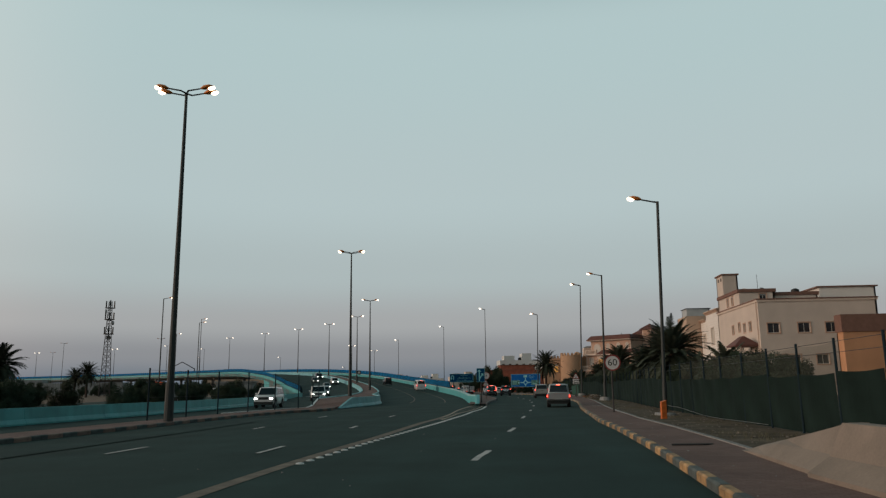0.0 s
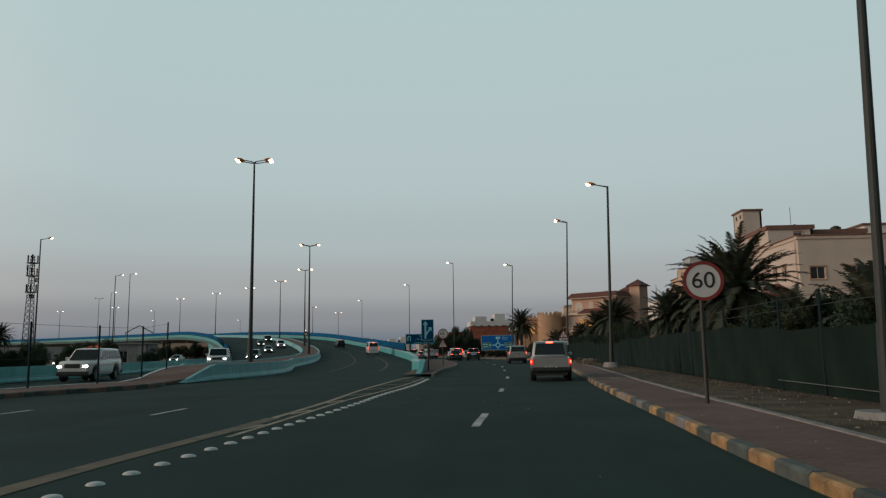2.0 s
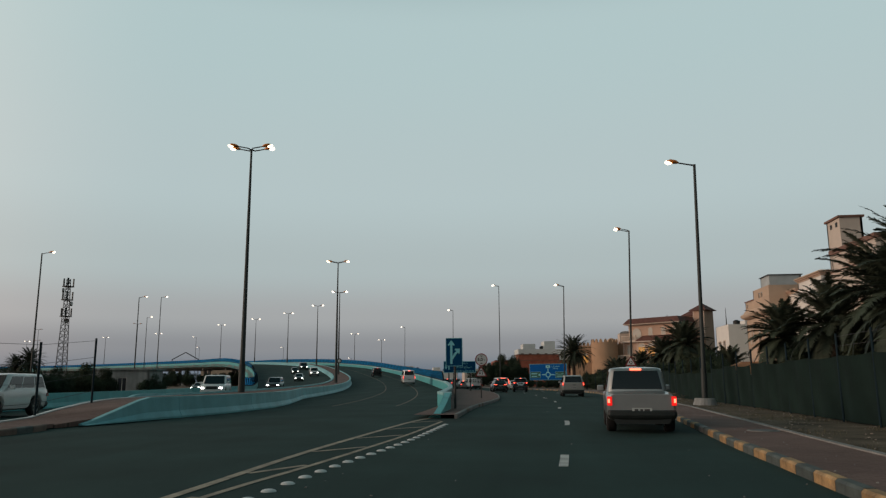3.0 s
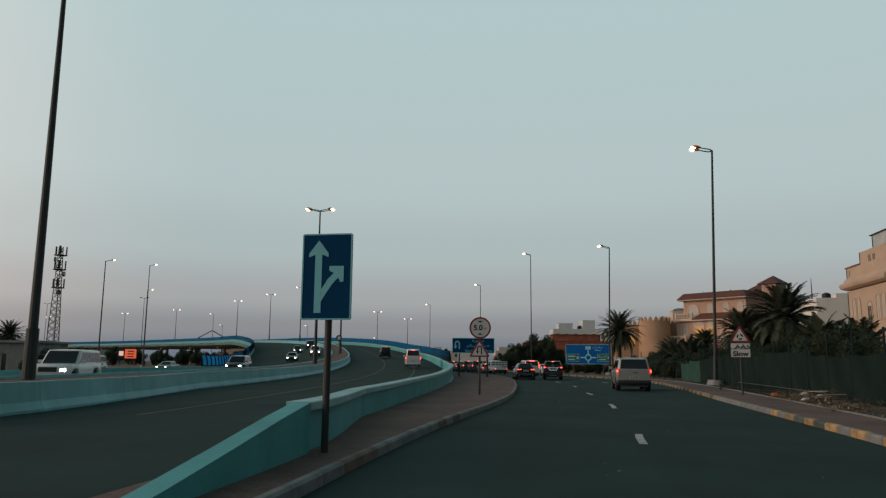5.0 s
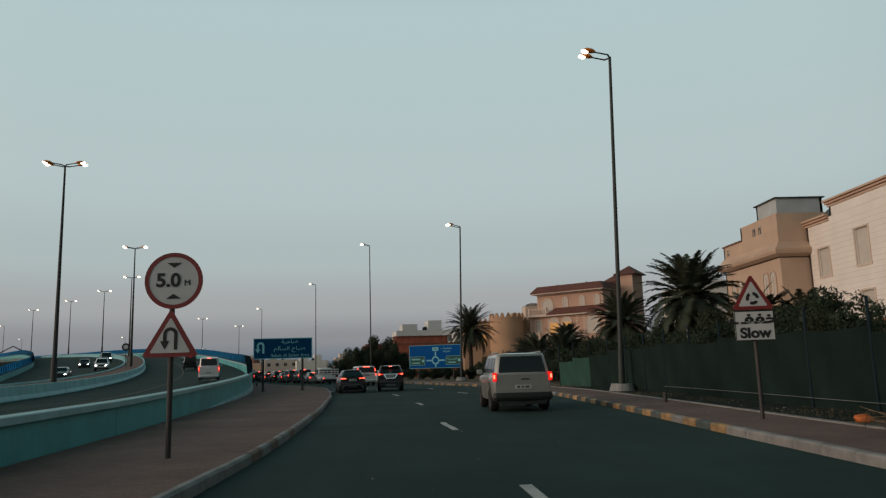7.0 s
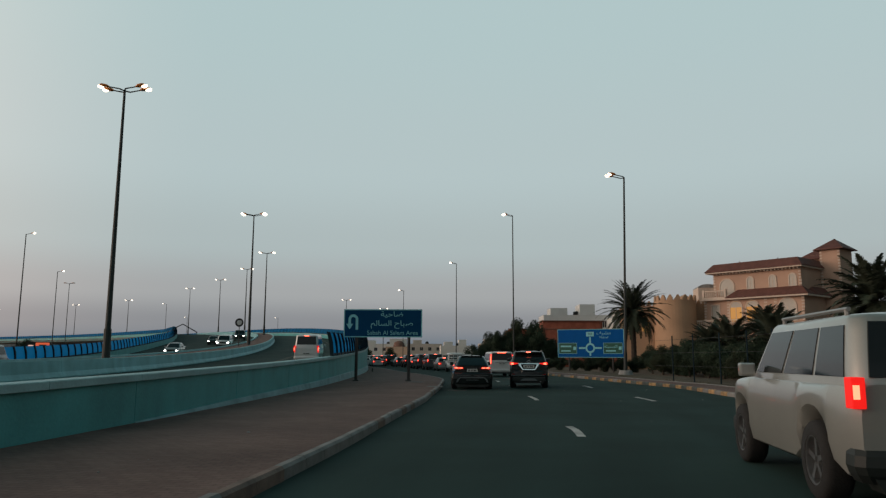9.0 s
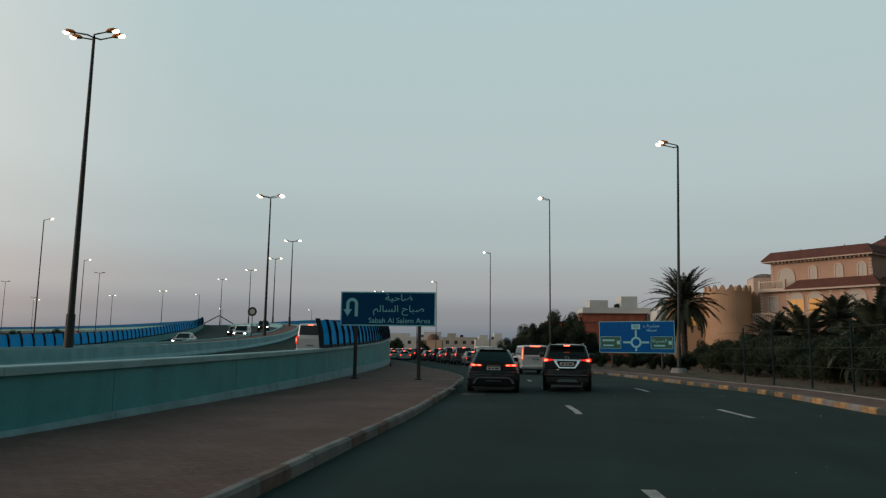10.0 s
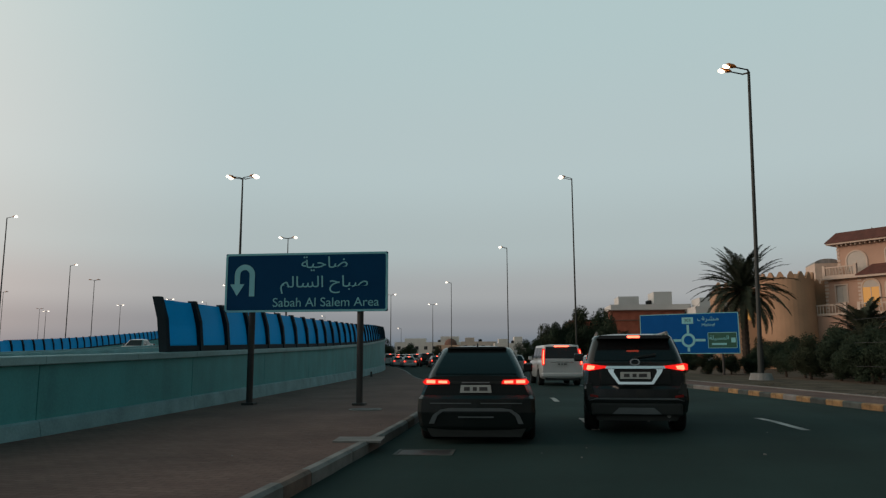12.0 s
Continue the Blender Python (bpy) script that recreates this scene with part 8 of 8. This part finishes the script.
me.from_pydata(gv, [], gf)
me.materials.append(mat("dry_grass", (0.11, 0.10, 0.06), rough=0.9, var=0.3, scale=2))
tagged(new("dry_grass", me), "thin dry grass on the verge", "grass", kind="stuff")


def manhole(x, y, z, r=0.32):
    ob = thing("manhole_cover", "round dark iron manhole cover in the paving", "manhole cover", pose(x, y, z))
    bm = bmesh.new()
    bmesh.ops.create_cone(bm, cap_ends=True, segments=28, radius1=r, radius2=r, depth=0.03)
    part("cover", bm, STEEL_DARK, ob)
    part("ring", tube((0, 0, -0.02), (0, 0, 0.01), r + 0.07, n=28), KERB_GREY, ob)


manhole(-7.3, 137.0, 0.155)
manhole(6.1, 57, 0.155)
slab = part("access_cover", box(-0.35, 0.35, -0.3, 0.3, 0.0, 0.03, 0.006), KERB_GREY)
tagged(slab, "pale square concrete cover in the pavement", "access cover")
slab.matrix_basis = pose(-5.2, 130.9, 0.145, 0, 0, 12)
pipe = part("pipe", add_tube(tube((-0.55, 0, 0), (0.3, 0, 0), 0.024, n=10), (0.3, 0, 0), (0.5, 0.05, 0), 0.024, 0.01, 10), STEEL_DARK)
tagged(pipe, "short dark metal pipe lying on the pavement", "pipe")
pipe.matrix_basis = pose(4.05, 18.2, 0.174, 0, 0, 4)


def bollard_stump(x, y):
    ob = part("bollard", tube((0, 0, -0.05), (0, 0, 0.32), 0.07, 0.06, 12), STEEL_DARK)
    tagged(ob, "short dark iron stump on the pavement", "bollard")
    ob.location = (x, y, 0.15)


bollard_stump(8.7, 105.6)
bollard_stump(-17.1, 165.4)


def mesh_fence_posts():
    """Posts of the mesh fence on the island."""
    ob = tagged(new("island_fence"), "thin dark posts of a wire mesh fence on the island", "fence")
    ys = np.arange(36, 71, 4.4)
    edge = [(float(np.interp(y, [36, 46, 56, 60, 65.5, 70], [-18.95, -18.75, -17.65, -17.15, -17.75, -18.65])), y, float(np.interp(y, [61.5, 65, 69], [0.1, 0.5, 0.7]))) for y in ys]
    for x, y, z in edge:
        part("post", tube((x, y, z), (x, y, z + 2.7), 0.045, n=8), BLUE_FRAME, ob)
    for h in (0.5, 1.2, 1.9, 2.6):
        for a, b in zip(edge, edge[1:]):
            part("wire", tube((a[0], a[1], a[2] + h), (b[0], b[1], b[2] + h), 0.008, n=5), STEEL_DARK, ob)


mesh_fence_posts()


def telecom_tower():
    ob = thing("telecom_mast", "lattice telecom mast with antenna panels", "telecom mast", pose(-138, 242.7, -0.06))
    H = 32.5
    for a in range(3):
        t = 2 * math.pi * a / 3
        part("leg", tube((2.0 * math.cos(t), 2.0 * math.sin(t), 0), (0.6 * math.cos(t), 0.6 * math.sin(t), H), 0.13, 0.09, 8), STEEL_DARK, ob)
    for k in range(18):
        z0, z1 = H * k / 18, H * (k + 1) / 18
        for a in range(3):
            t, u = 2 * math.pi * a / 3, 2 * math.pi * (a + 1) / 3
            r0, r1 = lerp(2.0, 0.6, z0 / H), lerp(2.0, 0.6, z1 / H)
            part("brace", tube((r0 * math.cos(t), r0 * math.sin(t), z0), (r1 * math.cos(u), r1 * math.sin(u), z1), 0.06, 0.06, 5), STEEL_DARK, ob)
            part("brace", tube((r0 * math.cos(u), r0 * math.sin(u), z0), (r1 * math.cos(t), r1 * math.sin(t), z1), 0.06, 0.06, 5), STEEL_DARK, ob)
    for z in (31.5, 27.5, 22.5):
        for a in range(3):
            t = 2 * math.pi * a / 3 + 0.5
            part("antenna_panel", box(-0.25, 0.25, -0.12, 0.12, z - 1.2, z + 1.2, 0.03, Matrix.Rotation(t, 4, "Z") @ Matrix.Translation((0, -1.5, 0))), STEEL_POLE, ob)
        part("platform", tube((0, 0, z - 1.4), (0, 0, z - 1.25), 1.7, n=14), STEEL_DARK, ob)
    for z, t in ((25, 0.3), (20, 2.0), (29, 3.6)):
        part("dish", add_tube(bmesh.new(), (math.cos(t) * 1.0, math.sin(t) * 1.0, z), (math.cos(t) * 1.5, math.sin(t) * 1.5, z), 0.7, 0.7, 16), STEEL, ob)


telecom_tower()


BOARD_LIGHT = mat("orange_board_light", (1.0, 0.17, 0.07), glow=0.55)
BOARD_PALE = mat("pale_board_light", (1.0, 0.62, 0.48), glow=0.7)


def lit_board():
    ob = thing("billboard", "dark billboard with a glowing orange-red screen on two legs", "billboard", pose(-133.3, 270.3, -0.06, 0, 0, 22))
    part("panel", box(-2.9, 2.9, -0.15, 0.15, 2.0, 5.2, 0.03), BLACK, ob)
    for x in (-2.2, 2.2):
        part("leg", tube((x, 0, 0), (x, 0, 2.1), 0.14, n=10), STEEL_DARK, ob)
    part("screen", box(-0.7, 2.6, -0.17, -0.152, 2.2, 5.0), BOARD_LIGHT, ob)
    part("lit_square", box(-2.4, -1.1, -0.17, -0.152, 3.0, 4.4), BOARD_PALE, ob)
    for z in (2.6, 3.4, 4.2):
        part("writing", box(0.1, 1.9, -0.178, -0.171, z, z + 0.3), BLACK, ob)


lit_board()


def swing_frame():
    ob = thing("swing_frame", "dark metal swing frame behind the fence", "swing", pose(12.3, 138.6, 0.05, 0, 0, 50) @ Matrix.Diagonal((0.75, 1, 0.95, 1)))
    bm = tube((-1.2, 0, 2.1), (1.2, 0, 2.1), 0.028, n=8)
    for x in (-1.2, 1.2):
        for y in (-0.6, 0.6):
            add_tube(bm, (x, y, -0.1), (x, 0, 2.1), 0.025, 0.025, 8)
    part("frame", bm, STEEL_DARK, ob)


swing_frame()


def gable_gantry():
    ob = thing("gantry", "pale gabled steel gantry far beyond the flyover", "gantry", pose(-270, 593, -0.1, 0, 0, 20))
    for x in (-9.8, 9.8):
        part("leg", tube((x, 0, 0), (x, 0, 19.4), 0.32, n=8), STEEL_DARK, ob)
    for s in (-1, 1):
        part("rafter", tube((s * 10.2, 0, 19.2), (0, 0, 25), 0.34, n=8), STEEL_DARK, ob)


gable_gantry()


def drain_cover(x, y, turn):
    ob = thing("drain_cover", "square iron drain cover set in the asphalt by the kerb", "drain cover", pose(x, y, 0.004, 0, 0, turn))
    part("rim", add_box(add_box(add_box(box(-0.42, 0.42, -0.32, -0.27, -0.02, 0.006), -0.42, 0.42, 0.27, 0.32, -0.02, 0.006), -0.42, -0.37, -0.27, 0.27, -0.02, 0.006), 0.37, 0.42, -0.27, 0.27, -0.02, 0.006), KERB_DARK, ob)
    part("lid", box(-0.365, 0.365, -0.265, 0.265, -0.02, 0.002), STEEL_DARK, ob)


drain_cover(-4.2, 130.9, 8)

# crumbs of litter and gravel on the carriageway and the pavements
def on_paving(rng):
    y = rng.uniform(8, 150)
    u = rng.random()
    if u < 0.45:
        return rng.uniform(np.interp(y, [8, 66, 150], [-9, -2.2, -8]), np.interp(y, KERB_R[:, 1], KERB_R[:, 0]) - 0.1), y, 0.003
    if u < 0.75 or y < 80:
        return np.interp(y, KERB_R[:, 1], KERB_R[:, 0]) + rng.uniform(0.25, 1.2), y, PAVE_Z + 0.002
    return np.interp(y, KERB_L[:, 1], KERB_L[:, 0]) - rng.uniform(0.3, 2.2), y, PAVE_Z + 0.002


scatter("road_litter", "pale crumbs of litter and gravel on the asphalt and pavements", "litter", 260, on_paving, (0.008, 0.03), KERB_GREY, 77)

# tangle of dry brush on the rubble heaps
bv, bf = [], []
rng = np.random.default_rng(31)
for cx, cy, n in ((9.3, 93.0, 520), (8.8, 86.4, 300)):
    for _ in range(n):
        p = np.array([cx + rng.normal(0, 0.4), cy + rng.normal(0, 0.8), 0.12 + abs(rng.normal(0, 0.16))])
        p[0] = max(p[0], np.interp(p[1], KERB_R[:, 1], KERB_R[:, 0]) + 1.7)
        d = rng.normal(size=3) * (1, 1, 0.45)
        d *= rng.uniform(0.12, 0.42) / np.linalg.norm(d)
        w = np.array([-d[1], d[0], 0]) / (np.hypot(d[0], d[1]) + 1e-6) * 0.008
        k = len(bv)
        e = p + d + (0, 0, 0.05)
        e[2] = max(e[2], 0.11)
        bv += [tuple(p - w), tuple(p + w), tuple(e + w * 0.5), tuple(e - w * 0.5), tuple((p + e) / 2 + (0, 0, 0.014))]
        bf += [(k, k + 1, k + 4), (k + 1, k + 2, k + 4), (k + 2, k + 3, k + 4), (k + 3, k, k + 4)]
me = bpy.data.meshes.new("dry_brush")
me.from_pydata(bv, [], bf)
me.materials.append(mat("dry_brush", (0.105, 0.075, 0.042), rough=0.9, var=0.4, scale=3))
tagged(new("dry_brush", me), "tangle of dry brown brush on the rubble", "brush", kind="stuff")


def tiled_shelter():
    ob = thing("shelter", "low shelter with an orange tiled roof behind the fence", "shelter", pose(18.4, 108.4, 0.0, 0, 0, 4))
    part("wall", box(0, 5.5, 0, 4, -0.1, 1.9), STUCCO_CREAM, ob)
    hip_roof(ob, -0.4, 5.9, -0.4, 4.4, 1.9, 1.2, 2.2, mat("orange_roof_tiles", (0.42, 0.17, 0.07), rough=0.8, var=0.2, scale=1.5, fine=14, bump=0.4))


tiled_shelter()


def bent_stick(points, r, material, label):
    ob = bmesh.new()
    for a, b in zip(points, points[1:]):
        add_tube(ob, a, b, r, r * 0.95, 7)
    tagged(part("branch", ob, material), label, "branch")


bent_stick([(9.0, 92.0, 0.16), (9.4, 91.6, 0.36), (9.8, 91.2, 0.46), (10.3, 91.0, 0.48)], 0.022, RUBBLE, "pale bare branch leaning on the rubble heap")
bent_stick([(9.1, 93.8, 0.2), (9.5, 93.0, 0.5), (10.1, 92.3, 0.55)], 0.018, RUBBLE, "pale bare branch lying in the rubble")
WHITE_BAG = mat("white_plastic_sack", (0.5, 0.5, 0.48), rough=0.5, var=0.15, scale=5)
for x, y, z, s in ((9.45, 92.9, 0.40, 0.11), (9.8, 92.2, 0.34, 0.12), (9.1, 91.7, 0.24, 0.09)):
    b = part("sack", sack_bm(int(100 * s)), WHITE_BAG, smooth=True)
    b.matrix_basis = Matrix.LocRotScale((x, y, z), Euler((0.2, 0.1, x)), (s * 1.5, s, s * 0.8))
    tagged(b, "crumpled white plastic sack on the rubble", "bag", "sacks on the rubble")


def shed():
    ob = thing("shed", "low grey flat-roofed shed behind the barrier", "shed", pose(-46.5, 113, -0.1, 0, 0, 12))
    shell(ob, 5.6, 5, 2.9, CONCRETE, [(2.2, 3.2, 0.1, 2.1)], ())
    part("roof_slab", box(-0.3, 5.9, -0.3, 5.3, 2.9, 3.08), CONCRETE, ob)


shed()
